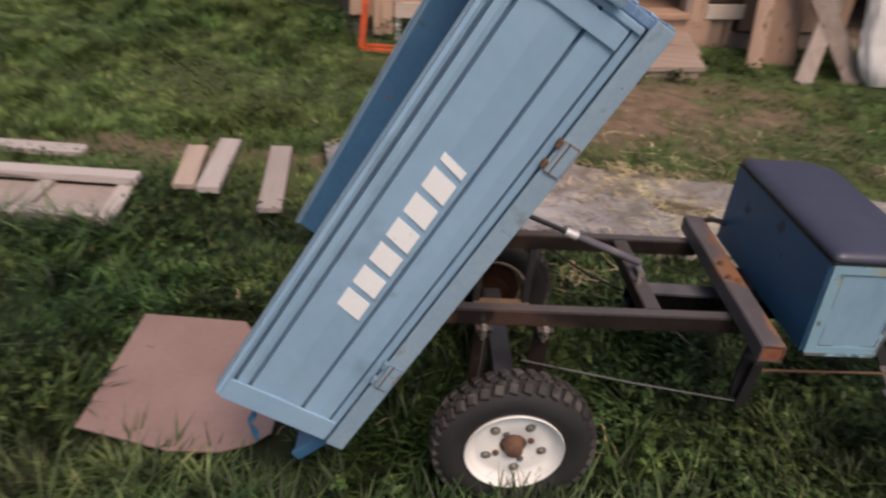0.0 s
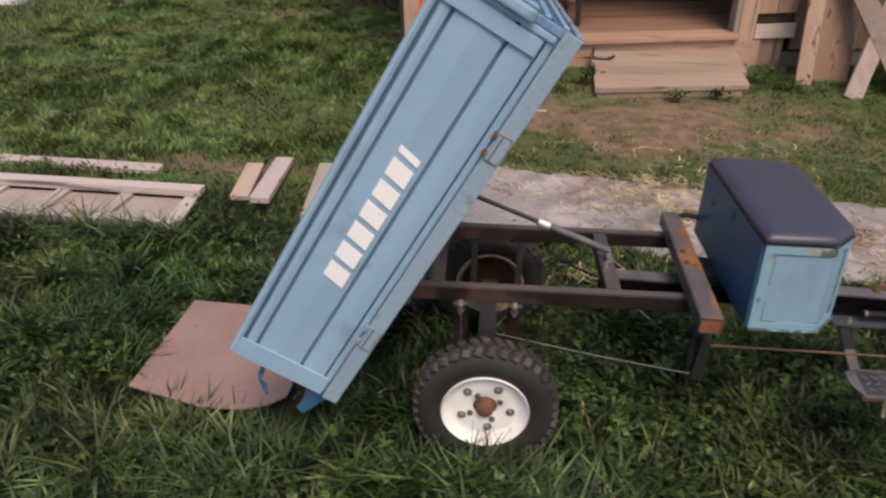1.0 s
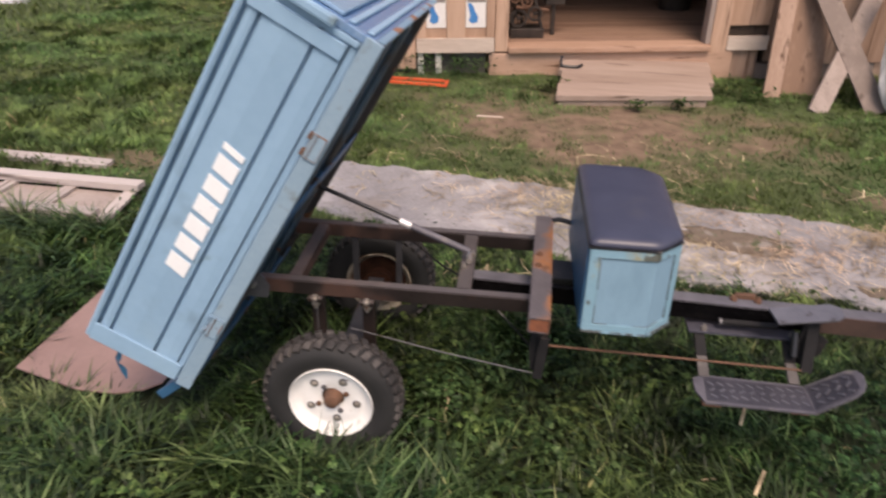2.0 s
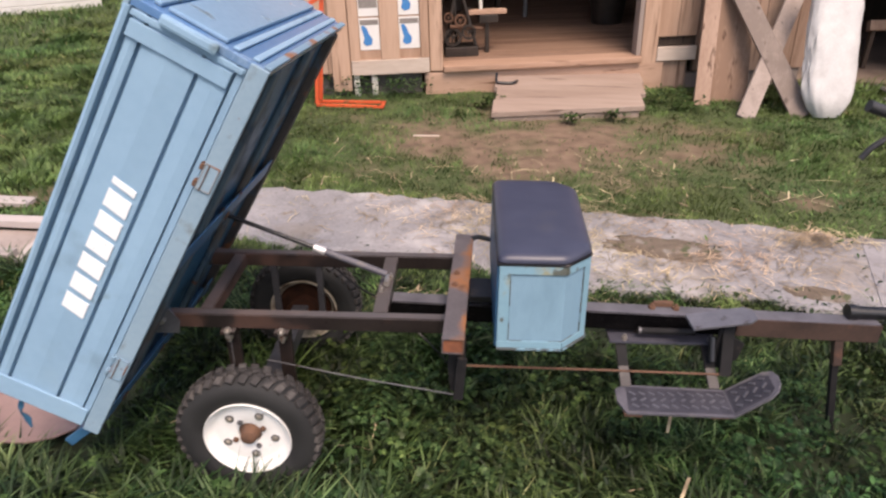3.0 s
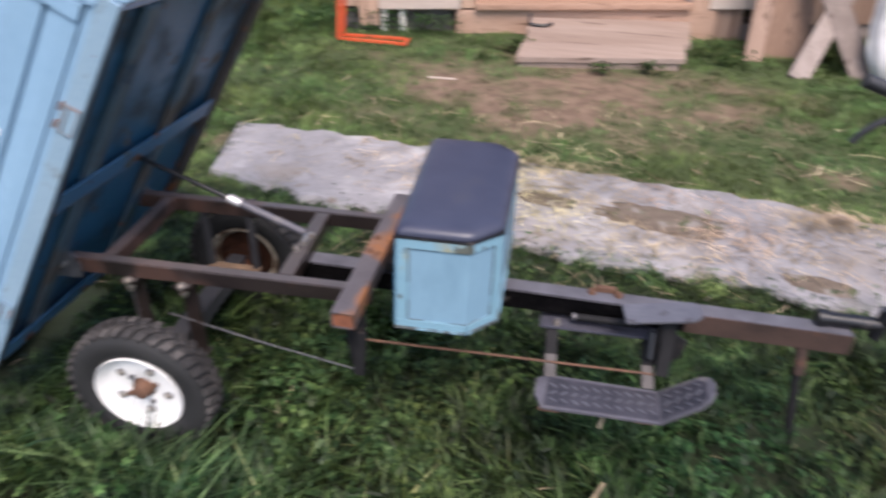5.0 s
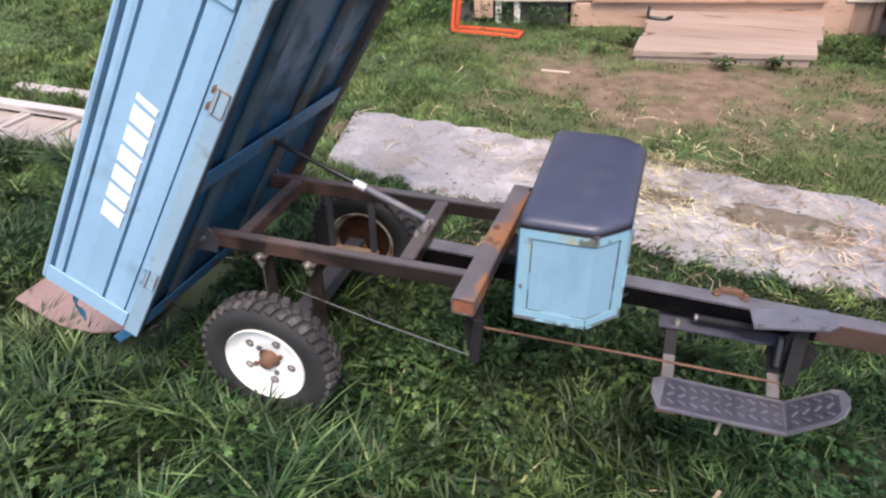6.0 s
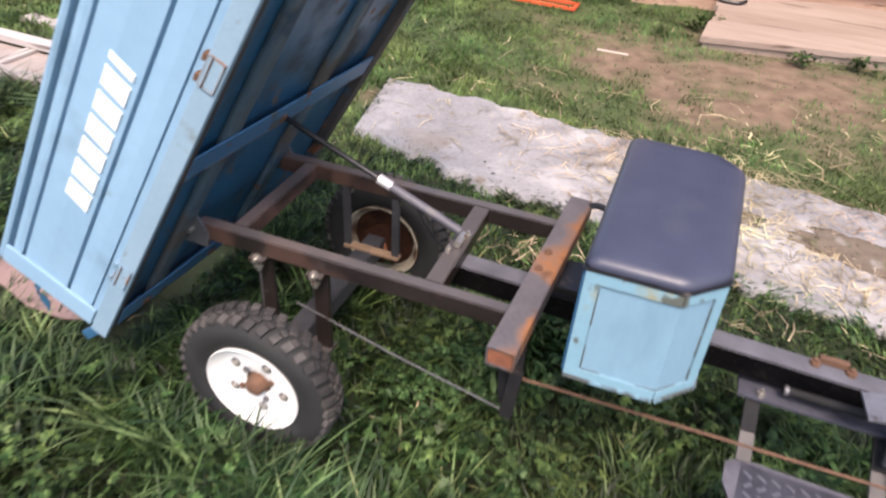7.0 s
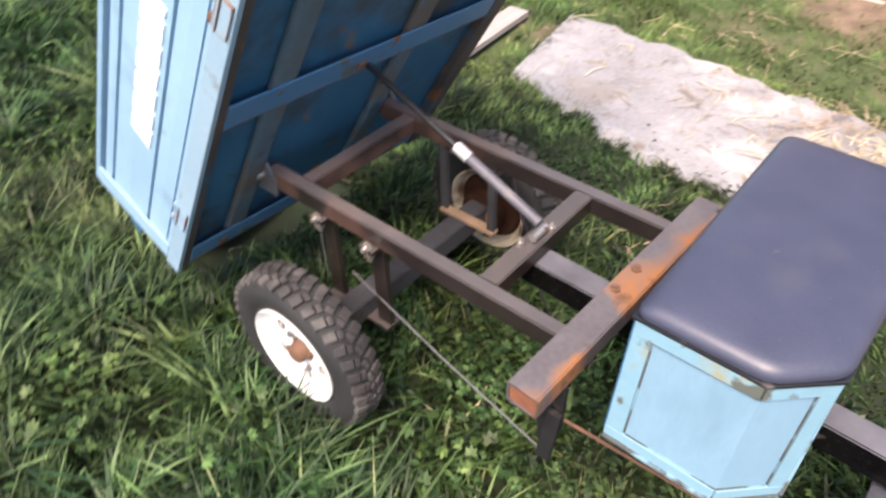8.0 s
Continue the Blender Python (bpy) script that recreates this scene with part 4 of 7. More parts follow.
# ---- orange metal stand by the door leaf ----
stand = thing("metal_stand", (-0.25, 5.50, 0.0), "orange-red painted metal stand with an upright and a flat foot", "metal stand")
for a, b in (((-0.39, 5.53, 0.03), (0.20, 5.53, 0.03)), ((-0.36, 5.42, 0.03), (0.19, 5.39, 0.03)), ((0.19, 5.54, 0.03), (0.19, 5.38, 0.03)), ((-0.38, 5.54, 0.03), (-0.36, 5.41, 0.03))):
    part("foot_bar", bar(a, b, 0.025, 0.022, 0.003), M_ORANGE, stand)
part("upright", bar((-0.36, 5.53, 0.03), (-0.28, 5.60, 1.15), 0.034, 0.026, 0.003), M_ORANGE, stand)
part("upright", bar((-0.37, 5.43, 0.03), (-0.345, 5.47, 0.55), 0.026, 0.026, 0.003), M_ORANGE, stand)
part("brace", bar((-0.36, 5.45, 0.34), (-0.33, 5.56, 0.36), 0.026, 0.026, 0.003), M_ORANGE, stand)
part("brace", bar((-0.40, 5.56, 0.83), (-0.27, 5.58, 0.90), 0.05, 0.03, 0.004), M_ORANGE, stand)


# ---- boards lying in the yard left of the trailer ----
pallet = thing("wooden_gate", (-1.9, 2.9, 0.0), "old pale slatted wooden gate lying flat in the grass", "wooden gate")
pm = Matrix.Translation((-1.27, 3.0, 0.008)) @ pose(0, 0, 0, 0, 0, 178.0)
part("rail", box(0.0, 2.0, -0.04, 0.04, 0.02, 0.06, 0.004, pm), M_WOOD_GREY_H, pallet)
part("rail", box(0.05, 2.0, 0.33, 0.41, 0.02, 0.06, 0.004, pm), M_WOOD_GREY_H, pallet)
for i in range(6):
    a = 0.02 + i * 0.36
    part("slat", box(a, a + 0.07, 0.0, 0.40, 0.0, 0.019, 0.003, pm @ pose(0, 0, 0, 0, 0, 6 if i == 0 else 0)), M_WOOD_GREY_Y, pallet)
part("backing", box(0.03, 2.0, 0.02, 0.38, -0.022, -0.002, 0.003, pm), M_BACKING, pallet, "dull pinkish sheet under the slats")
yard = "boards lying in the yard"
plank("plank", (-2.9, 3.43, 0.000), (-1.66, 3.36, 0.002), 0.10, 0.035, M_WOOD_GREY_H, "long grey board half sunk in the grass", yard, (0, 0, 1))
plank("plank", (-1.055, 2.96, 0.035), (-1.095, 3.39, 0.045), 0.10, 0.03, M_WOOD_PINK_Y, "short pinkish plank lying in the yard", yard, (0, 0, 1))
plank("plank", (-0.935, 2.92, 0.045), (-0.945, 3.49, 0.045), 0.105, 0.035, M_WOOD_GREY_Y, "short bleached plank lying in the yard", yard, (0, 0, 1))
plank("plank", (-0.625, 2.78, 0.03), (-0.675, 3.47, 0.03), 0.11, 0.03, M_WOOD_GREY_Y, "weathered split plank lying in the yard", yard, (0, 0, 1))

# ---- far left: pale stacks and a film-covered heap ----
def stack(base, turn, w, d, course, count, label, material, group):
    ob = thing("board_stack", base, label, "board stack", group, turn=turn)
    m = Matrix.Translation(base) @ pose(0, 0, 0, 0, 0, turn)
    r = random.Random(int(w * 100))
    for i in range(count):
        part("slab", box(-w / 2 + r.uniform(-0.012, 0.012), w / 2 + r.uniform(-0.012, 0.012), -d / 2, d / 2, i * course, (i + 1) * course - 0.006, 0.006, m), material, ob)
    return ob


stack((-2.08, 9.45, -0.01), 28, 0.62, 0.5, 0.105, 12, "square stack of pale panels at the garden's edge", M_PAPER, "stacks behind the yard")
stack((-5.75, 10.2, -0.01), 45, 2.2, 0.5, 0.11, 7, "long pale low stack of boards behind the grass", M_PAPER, "stacks behind the yard")
heap = bmesh.new()
bmesh.ops.create_grid(heap, x_segments=30, y_segments=16, size=0.5)
for v in heap.verts:
    r = max(0, 1 - (v.co.x * 2) ** 2) * max(0, 1 - (v.co.y * 2) ** 2)
    v.co = Vector((v.co.x * 1.9, v.co.y * 0.9, 0.22 * r ** 0.5 + 0.05 * noise.noise(v.co * 7) * r - 0.01))
bmesh.ops.transform(heap, matrix=pose(-6.4, 8.15, 0, 0, 0, 20), verts=heap.verts)
single("tarpaulin", heap, M_PLASTIC_GREY, "crumpled grey plastic film over a low heap", "tarpaulin", smooth=True)
# Unidentified dark mass beside the shed, built as upright logs.
logs = thing("log_pile", (-1.3, 8.9, 0.0), "unidentified dark mass by the shed, built as upright logs", "log pile")
rnd = random.Random(5)
for i in range(16):
    x, y, r = -1.62 + (i % 8) * 0.10 + rnd.uniform(-0.02, 0.02), 8.75 + (i // 8) * 0.14, rnd.uniform(0.04, 0.065)
    part("log", rod([(x, y, -0.02), (x + rnd.uniform(-0.08, 0.08), y + 0.05, rnd.uniform(0.9, 1.4))], r, 8), M_WOOD_DARK, logs)


# ---- the tipped trailer ----
trailer = thing("trailer", (0.27, 1.63, 0.0), "small home-made tipping trailer with its blue tray raised", "trailer")

# tray frame: along its length, across, and up from the floor
TRAY = Matrix(((0.50012, 0.00690, -0.86519, -0.195), (0.05506, 0.99760, -0.01025, 1.212), (0.86421, -0.06760, 0.50134, 0.261), (0, 0, 0, 1)))
LEN, WID, HIGH = 1.215, 1.0, 0.312


def tbox(s0, s1, w0, w1, h0, h1, bevel=0.003, bm=None):
    return box(s0, s1, w0, w1, h0, h1, bevel, TRAY, bm)


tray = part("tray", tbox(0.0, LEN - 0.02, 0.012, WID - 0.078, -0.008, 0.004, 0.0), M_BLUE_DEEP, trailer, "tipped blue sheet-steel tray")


def panel_profile(t):
    """Pressed sheet: outline across the thickness, with two creases and a rolled rim."""
    out = [(0.005, 0.0115), (0.005, 0.0135), (0.002, 0.0155), (0.000, 0.0318), (0.024, 0.0325), (0.024, 0.0380), (0.001, 0.0387), (-0.001, 0.070), (0.002, 0.1065), (0.024, 0.1080), (0.024, 0.116), (0.002, 0.1175), (-0.002, 0.183), (0.002, 0.2465),
           (0.024, 0.248), (0.024, 0.256), (0.002, 0.2575), (0.000, 0.270), (0.002, 0.2835), (0.024, 0.285), (0.024, 0.294), (-0.006, 0.2955), (-0.009, 0.304), (-0.005, 0.312), (t + 0.004, 0.312)]
    return out + [(t, 0.300), (t, 0.0115)]


def view_fitted(bm, drop):
    """Lower the top edge towards the rear end of the tray, and draw the foot of the far board in, to fit the camera's
    view.
    """
    back = TRAY.inverted()
    for v in bm.verts:
        q = back @ v.co
        if drop and q.z < 0.3:
            q.y -= 0.06 * (1 - q.z / 0.3)
        q.z *= 1 - drop * (1 - q.x / LEN)
        v.co = TRAY @ q
    return bm


for w, sgn, nm in ((0.0, 1, "near"), (WID, -1, "far")):
    drop = 0.0 if sgn > 0 else 0.17
    m = TRAY @ Matrix(((0, 0, 1, 0), (sgn, 0, 0, w), (0, 1, 0, 0), (0, 0, 0, 1)))
    side = part("side_panel", view_fitted(prism([(a, b) for a, b in panel_profile(0.030)], 0.004, LEN - 0.02, 0.0, m), drop), M_BLUE, tray, "pressed light blue side board")
    lo, hi = (-0.012, -0.001) if sgn > 0 else (WID + 0.001, WID + 0.012)
    if sgn > 0:
        part("bottom_rail", tbox(-0.006, LEN + 0.004, lo - 0.002, hi, -0.036, 0.0105, 0.003), M_BLUE_WORN, tray, "chipped pale blue bottom rail")
    inner = (0.0305, 0.034) if sgn > 0 else (WID - 0.034, WID - 0.0305)
    part("lining", view_fitted(tbox(0.006, LEN - 0.022, *inner, 0.006, 0.298, 0.0), drop), M_BLUE_MID, tray, "dark blue inner lining")
    part("end_trim", view_fitted(tbox(-0.004, 0.060, lo + 0.004 * (sgn > 0), hi - 0.004 * (sgn < 0), 0.0175, 0.298, 0.003), drop), M_BLUE, tray)
    cap = (0.010, 0.032) if sgn > 0 else (WID - 0.040, WID - 0.010)
    part("rim", view_fitted(tbox(0.004, LEN - 0.032, *cap, 0.3125, 0.3165, 0.001), drop), M_BLUE_WORN, tray, "scuffed rolled rim")
    if sgn < 0:
        continue
    part("end_trim", tbox(1.130, 1.172, -0.0075, hi, 0.0395, 0.287, 0.002), M_BLUE, tray, "flat scuffed end strip")
    part("end_trim", tbox(1.178, LEN - 0.021, -0.0060, hi, 0.0175, 0.292, 0.003), M_BLUE, tray)
    for s in (0.253, 0.907):
        rusty = s > 0.5
        latch = part("latch", tbox(s - 0.034, s + 0.034, -0.0185, -0.0142, -0.029, 0.006, 0.002), M_BLUE_WORN, tray, "painted hinged latch plate")
        loop = bmesh.new()
        for a in ((s - 0.037, s + 0.037, -0.0305, -0.0270), (s - 0.037, s + 0.037, 0.004, 0.008), (s - 0.037, s - 0.0335, -0.0270, 0.004), (s + 0.0335, s + 0.037, -0.0270, 0.004)):
            tbox(a[0], a[1], -0.0195, -0.0145, a[2], a[3], 0.0012, loop)
        part("latch_loop", loop, M_LOOP if rusty else M_EDGE, tray, "rust-stained latch loop" if rusty else "paint-covered latch loop")
        for ds in (-0.036, 0.014):
            part("lug", tbox(s + ds, s + ds + 0.020, -0.0190, -0.0010, 0.0085, 0.019, 0.004), M_RUST if rusty else M_EDGE, tray, "rusty latch lug" if rusty else "grimy latch lug")
        part("latch_pin", rod([TRAY @ Vector((s - 0.038, -0.0205, -0.004)), TRAY @ Vector((s + 0.038, -0.0205, -0.004))], 0.0016, 8), M_RUST, tray, smooth=True)

# white slanted marks painted on the near side board
mark_plane = TRAY @ Matrix(((1, 0, 0, 0), (0, 0, 1, 0), (0, 1, 0, 0), (0, 0, 0, 1)))
for i in range(7):
    a = 0.350 + i * 0.0678
    b = a + (0.018 if i == 6 else 0.050)
    outline = [(a, 0.131), (b, 0.131), (b + 0.016, 0.195), (a + 0.016, 0.195)]
    part("mark", prism(outline, -0.0030, 0.004, 0.0, mark_plane), M_WHITE, tray, "plain white painted block")

# front wall of the tray, with pressed creases and a lifting bar
front = bmesh.new()
tbox(LEN - 0.019, LEN + 0.002, 0.0, WID, -0.030, 0.300, 0.003, front)
part("front_panel", front, M_BLUE_FACE, tray, "pressed glossy blue front board")
for h0, h1 in ((0.085, 0.232), (0.246, 0.266), (0.280, 0.296)):
    part("front_ridge", tbox(LEN + 0.003, LEN + 0.014, 0.03, WID - 0.03, h0, h1, 0.005), M_BLUE_FRONT, tray)
for h in (0.000, 0.050):
    part("front_ridge", tbox(LEN + 0.003, LEN + 0.010, 0.02, WID - 0.02, h, h + 0.018, 0.004), M_BLUE, tray)
part("rim", tbox(LEN - 0.030, LEN + 0.014, -0.004, WID + 0.004, 0.301, 0.315, 0.004), M_BLUE_WORN, tray)
part("grab_bar", tbox(LEN - 0.022, LEN + 0.006, -0.026, -0.0062, 0.085, 0.225, 0.008), M_BLUE, tray, "short square bar welded to the front corner")
part("front_edge", tbox(LEN + 0.003, LEN + 0.011, 0.0, WID, -0.036, -0.016, 0.004), M_EDGE, tray, "rust-streaked bottom edge")

# tailgate hanging open at the lower end
gate_m = TRAY @ Matrix.Translation((-0.004, 0, -0.004)) @ pose(0, 0, 0, 0, 22, 0)
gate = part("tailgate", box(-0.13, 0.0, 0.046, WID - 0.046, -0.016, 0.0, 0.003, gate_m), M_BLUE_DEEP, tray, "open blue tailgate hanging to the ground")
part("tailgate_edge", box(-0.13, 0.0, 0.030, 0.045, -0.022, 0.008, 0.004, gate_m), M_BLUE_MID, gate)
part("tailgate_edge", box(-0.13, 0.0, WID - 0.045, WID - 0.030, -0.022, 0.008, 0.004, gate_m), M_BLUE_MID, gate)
strap = bezier([TRAY @ Vector(p) for p in ((-0.003, 0.022, 0.240), (-0.012, 0.016, 0.215), (-0.030, 0.012, 0.200), (-0.066, 0.016, 0.194), (-0.088, 0.022, 0.170), (-0.112, 0.020, 0.150))], 4)
strap_bm = bmesh.new()
for i, (p, q) in enumerate(zip(strap, strap[1:])):
    bar(p, q, 0.012 + 0.005 * math.sin(i * 0.9), 0.005, 0.001, (math.sin(i * 0.35), math.cos(i * 0.35), 0), strap_bm)
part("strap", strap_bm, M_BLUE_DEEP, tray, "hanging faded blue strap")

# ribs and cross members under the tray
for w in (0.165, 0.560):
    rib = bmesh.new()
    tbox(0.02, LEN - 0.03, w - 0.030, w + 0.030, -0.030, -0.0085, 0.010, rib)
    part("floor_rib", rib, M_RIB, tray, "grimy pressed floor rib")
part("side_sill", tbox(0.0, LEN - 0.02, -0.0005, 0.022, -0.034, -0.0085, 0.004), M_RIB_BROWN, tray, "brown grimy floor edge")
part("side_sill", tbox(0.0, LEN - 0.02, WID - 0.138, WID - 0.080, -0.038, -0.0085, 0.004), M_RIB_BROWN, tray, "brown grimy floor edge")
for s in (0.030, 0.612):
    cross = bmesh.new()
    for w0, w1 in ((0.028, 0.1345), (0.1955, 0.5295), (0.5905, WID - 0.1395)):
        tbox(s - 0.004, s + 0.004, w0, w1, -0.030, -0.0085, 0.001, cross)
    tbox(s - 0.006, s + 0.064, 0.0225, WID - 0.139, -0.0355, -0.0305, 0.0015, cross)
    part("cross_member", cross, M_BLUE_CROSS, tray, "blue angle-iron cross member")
    part("cross_edge", tbox(s - 0.0085, s - 0.0062, 0.0225, WID - 0.139, -0.0355, -0.026, 0.0005), M_RUST, tray, "rusted lower edge of the cross member")
    for w in ((0.385,) if s > 0.3 else (0.12, 0.4, 0.75)):
        part("weld", tbox(s + 0.006, s + 0.032, w - 0.013, w + 0.013, -0.0405, -0.036, 0.003), M_RUST, tray, "rough rusty weld on the cross member")

# chassis rails and cross bars of box section
RZ = 0.500
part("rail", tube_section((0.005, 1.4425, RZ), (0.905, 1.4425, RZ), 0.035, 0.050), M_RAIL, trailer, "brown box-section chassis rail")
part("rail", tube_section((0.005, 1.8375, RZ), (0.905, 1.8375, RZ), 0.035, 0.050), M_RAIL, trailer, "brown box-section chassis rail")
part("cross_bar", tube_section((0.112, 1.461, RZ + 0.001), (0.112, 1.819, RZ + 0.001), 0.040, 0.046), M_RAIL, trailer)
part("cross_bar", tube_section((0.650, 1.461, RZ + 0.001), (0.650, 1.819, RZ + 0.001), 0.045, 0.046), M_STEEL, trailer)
beam = part("cross_beam", tube_section((0.878, 1.252, 0.551), (0.905, 1.905, 0.551), 0.062, 0.050), M_BEAM, trailer, "half rusted box-section cross beam")
part("end_cap", bar((0.8781, 1.255, 0.551), (0.8783, 1.259, 0.551), 0.0535, 0.0415, 0.0), M_RED_RUST, beam, "red rusty end of the beam")
for x, y in ((0.882, 1.620), (0.878, 1.548)):
    part("bolt", nut((x, y, 0.576), (0, 0, 1), 0.011, 0.006), M_RUST, beam)
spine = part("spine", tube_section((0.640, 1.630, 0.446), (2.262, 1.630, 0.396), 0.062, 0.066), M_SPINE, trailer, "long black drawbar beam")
part("drawbar_tip", bar((1.80, 1.599, 0.4115), (2.264, 1.599, 0.397), 0.006, 0.064, 0.001), M_BAR_SIDE, spine, "brown worn side of the drawbar")

# hinge plates between rails and tray
for y in (1.424, 1.857):
    hp = prism([(-0.045, 0.455), (0.030, 0.455), (0.040, 0.500), (0.010, 0.545), (-0.020, 0.530)], y - 0.003, y + 0.003, 0.0, Matrix(((1, 0, 0, 0), (0, 0, 1, 0), (0, 1, 0, 0), (0, 0, 0, 1))))
    hinge = part("hinge_plate", hp, M_GREY_STEEL, trailer, "grey steel hinge plate")
    part("hinge_pin", rod([(-0.010, y - 0.02, 0.505), (-0.010, y + 0.02, 0.505)], 0.009, 10), M_BOLT, hinge, smooth=True)

# axle hangers with clamp bolts, axle
axle = part("axle", tube_section((0.275, 1.34, 0.225), (0.282, 1.94, 0.225), 0.06, 0.06), M_AXLE, trailer, "grey square axle tube")
for y, s in ((1.448, -1), (1.832, 1)):
    low = 0.205 if s < 0 else 0.262
    for x in ((0.187, 0.352) if s < 0 else (0.222, 0.385)):
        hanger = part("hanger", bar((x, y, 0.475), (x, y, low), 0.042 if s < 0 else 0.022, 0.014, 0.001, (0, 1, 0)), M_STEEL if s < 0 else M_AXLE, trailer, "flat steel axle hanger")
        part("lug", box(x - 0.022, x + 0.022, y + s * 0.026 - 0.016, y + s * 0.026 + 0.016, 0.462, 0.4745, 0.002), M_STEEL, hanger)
        part("clamp_bolt", nut((x, y + s * 0.030, 0.462), (0, 0, -1), 0.014, 0.017), M_BOLT, hanger)
        part("clamp_bolt", nut((x, y + s * 0.030, 0.475), (0, s, 0.0), 0.012, 0.013), M_BOLT, hanger)
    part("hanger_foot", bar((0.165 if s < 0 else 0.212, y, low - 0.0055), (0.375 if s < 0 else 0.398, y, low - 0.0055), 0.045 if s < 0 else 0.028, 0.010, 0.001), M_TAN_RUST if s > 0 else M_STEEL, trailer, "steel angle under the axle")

part("wire", rod([(0.190, 1.418, 0.470), (0.191, 1.414, 0.380), (0.188, 1.416, 0.285)], 0.0018, 6), M_GREY_STEEL, trailer, "thin wire hanging from the clamp", smooth=True)
part("brake_cable", rod(bezier([(0.352, 1.862, 0.455), (0.430, 1.840, 0.470), (0.540, 1.740, 0.445), (0.640, 1.660, 0.440)], 6), 0.0035, 8), M_BLACK, trailer, "black cable slung under the frame", smooth=True)
part("brake_cable", rod(bezier([(0.640, 1.640, 0.470), (0.690, 1.600, 0.410), (0.745, 1.560, 0.400), (0.800, 1.520, 0.370), (0.880, 1.420, 0.345)], 6), 0.0025, 8), M_BLACK, trailer, "thin black cable slung under the frame", smooth=True)

# wheels: tyre with block tread, painted rim, hub, studs and nuts
def tyre_mesh(cx, cy, cz, s):
    prof = [(-0.036, 0.129), (-0.046, 0.145), (-0.050, 0.172), (-0.047, 0.192), (-0.038, 0.2040), (-0.018, 0.2092), (0.0, 0.2102), (0.018, 0.2092), (0.038, 0.2040), (0.047, 0.192), (0.050, 0.172), (0.046, 0.145), (0.036, 0.129), (0.0, 0.125)]
    carcass = lathe(prof, (cx, cy, cz), s, 56, True)
    bm = bmesh.new()
    count = 37
    for k in range(count):
        for a, r1, tip, ph, half, long in ((-0.0315, 0.2165, -17, 0.0, 0.0140, 0.0112), (-0.0075, 0.2180, 0, 0.25, 0.0070, 0.0105), (0.0085, 0.2180, 0, 0.75, 0.0070, 0.0105), (0.0315, 0.2165, 17, 0.5, 0.0140, 0.0112)):
            m = Matrix.Translation((cx, cy, cz)) @ pose(0, 0, 0, 0, 360 / count * (k + ph), 0) @ Matrix.Translation((r1, a, 0)) @ pose(0, 0, 0, 16 if a > 0 else -16, 0, tip)
            box(-0.016, 0.0, -half, half, -long, long, 0.0025, m, bm)
    return carcass, bm


def wheel(cx, cy, cz, s, rim_mat, label, inner_rust):
    """s: +1 where the outer face looks to -y."""
    drum = part("wheel", lathe([(0.012, 0.0), (0.012, 0.060), (0.050, 0.066), (0.078, 0.066), (0.078, 0.0)], (cx, cy, cz), s, 28), M_DRUM if inner_rust else M_RUST, trailer, label, smooth=True)
    carcass, tread = tyre_mesh(cx, cy, cz, s)
    part("tyre", carcass, M_RUBBER, drum, "worn black rubber tyre", smooth=True)
    part("tread", tread, M_TREAD, drum, "block tread of the tyre", kind="stuff")
    if inner_rust:
        # Plate is rust toned near black for the shadowed hollow inside the rim.
        part("drum_plate", lathe([(0.014, 0.0), (0.014, 0.101), (0.024, 0.105), (0.034, 0.098), (0.038, 0.0)], (cx, cy, cz), s, 30), M_DRUM, drum, "rusty backing plate, darkened as the rim's shadowed hollow", smooth=True)
        part("drum_hub", lathe([(0.045, 0.0), (0.045, 0.040), (0.085, 0.034), (0.085, 0.0)], (cx, cy, cz), s, 18), M_RED_RUST, drum, "rusty axle hub", smooth=True)
    rim_prof = [(-0.047, 0.139), (-0.043, 0.141), (-0.036, 0.138), (-0.034, 0.132), (-0.030, 0.127), (-0.023, 0.120), (-0.019, 0.113), (-0.018, 0.105), (-0.020, 0.092), (-0.021, 0.055), (-0.014, 0.040), (-0.014, 0.036),
                (-0.006, 0.036), (-0.006, 0.055), (-0.002, 0.088), (0.019, 0.112), (0.028, 0.126), (0.040, 0.130), (0.044, 0.139), (0.050, 0.140), (0.050, 0.134), (0.036, 0.124), (0.020, 0.117), (-0.018, 0.128), (-0.030, 0.132), (-0.040, 0.134)]
    rim_prof = [(a, q * 0.935 if q > 0.09 else q) for a, q in rim_prof]
    rim = part("rim", lathe(rim_prof, (cx, cy, cz), s, 44, True), rim_mat, drum, "pressed steel rim, white paint flaking" if s > 0 else "pressed steel rim in dirty cream paint", smooth=True)
    part("hub_cap", lathe([(-0.044, 0.0), (-0.044, 0.017), (-0.040, 0.023), (-0.020, 0.027), (-0.014, 0.032), (0.000, 0.032), (0.000, 0.0)], (cx, cy, cz), s, 20), M_RUST, drum, "rusty hub cap", smooth=True)
    for k in range(5):
        a = radians(72 * k + 62)
        part("wheel_bolt", nut((cx + 0.077 * math.cos(a), cy - s * 0.021, cz + 0.077 * math.sin(a)), (0, -s, 0), 0.0110, 0.0045), M_BOLT, drum)
        part("bolt_seat", rod([(cx + 0.077 * math.cos(a), cy - s * 0.017, cz + 0.077 * math.sin(a)), (cx + 0.077 * math.cos(a), cy - s * 0.0228, cz + 0.077 * math.sin(a))], 0.0130, 18), M_GREY_STEEL, drum, "grey disc seat of a wheel bolt")
    for k in range(4):
        a = radians(90 * k + 28)
        part("stud", nut((cx + 0.050 * math.cos(a), cy - s * 0.020, cz + 0.050 * math.sin(a)), (0, -s, 0), 0.0095, 0.006), M_GREY_STEEL if k % 2 else M_RUST, drum)
    return drum


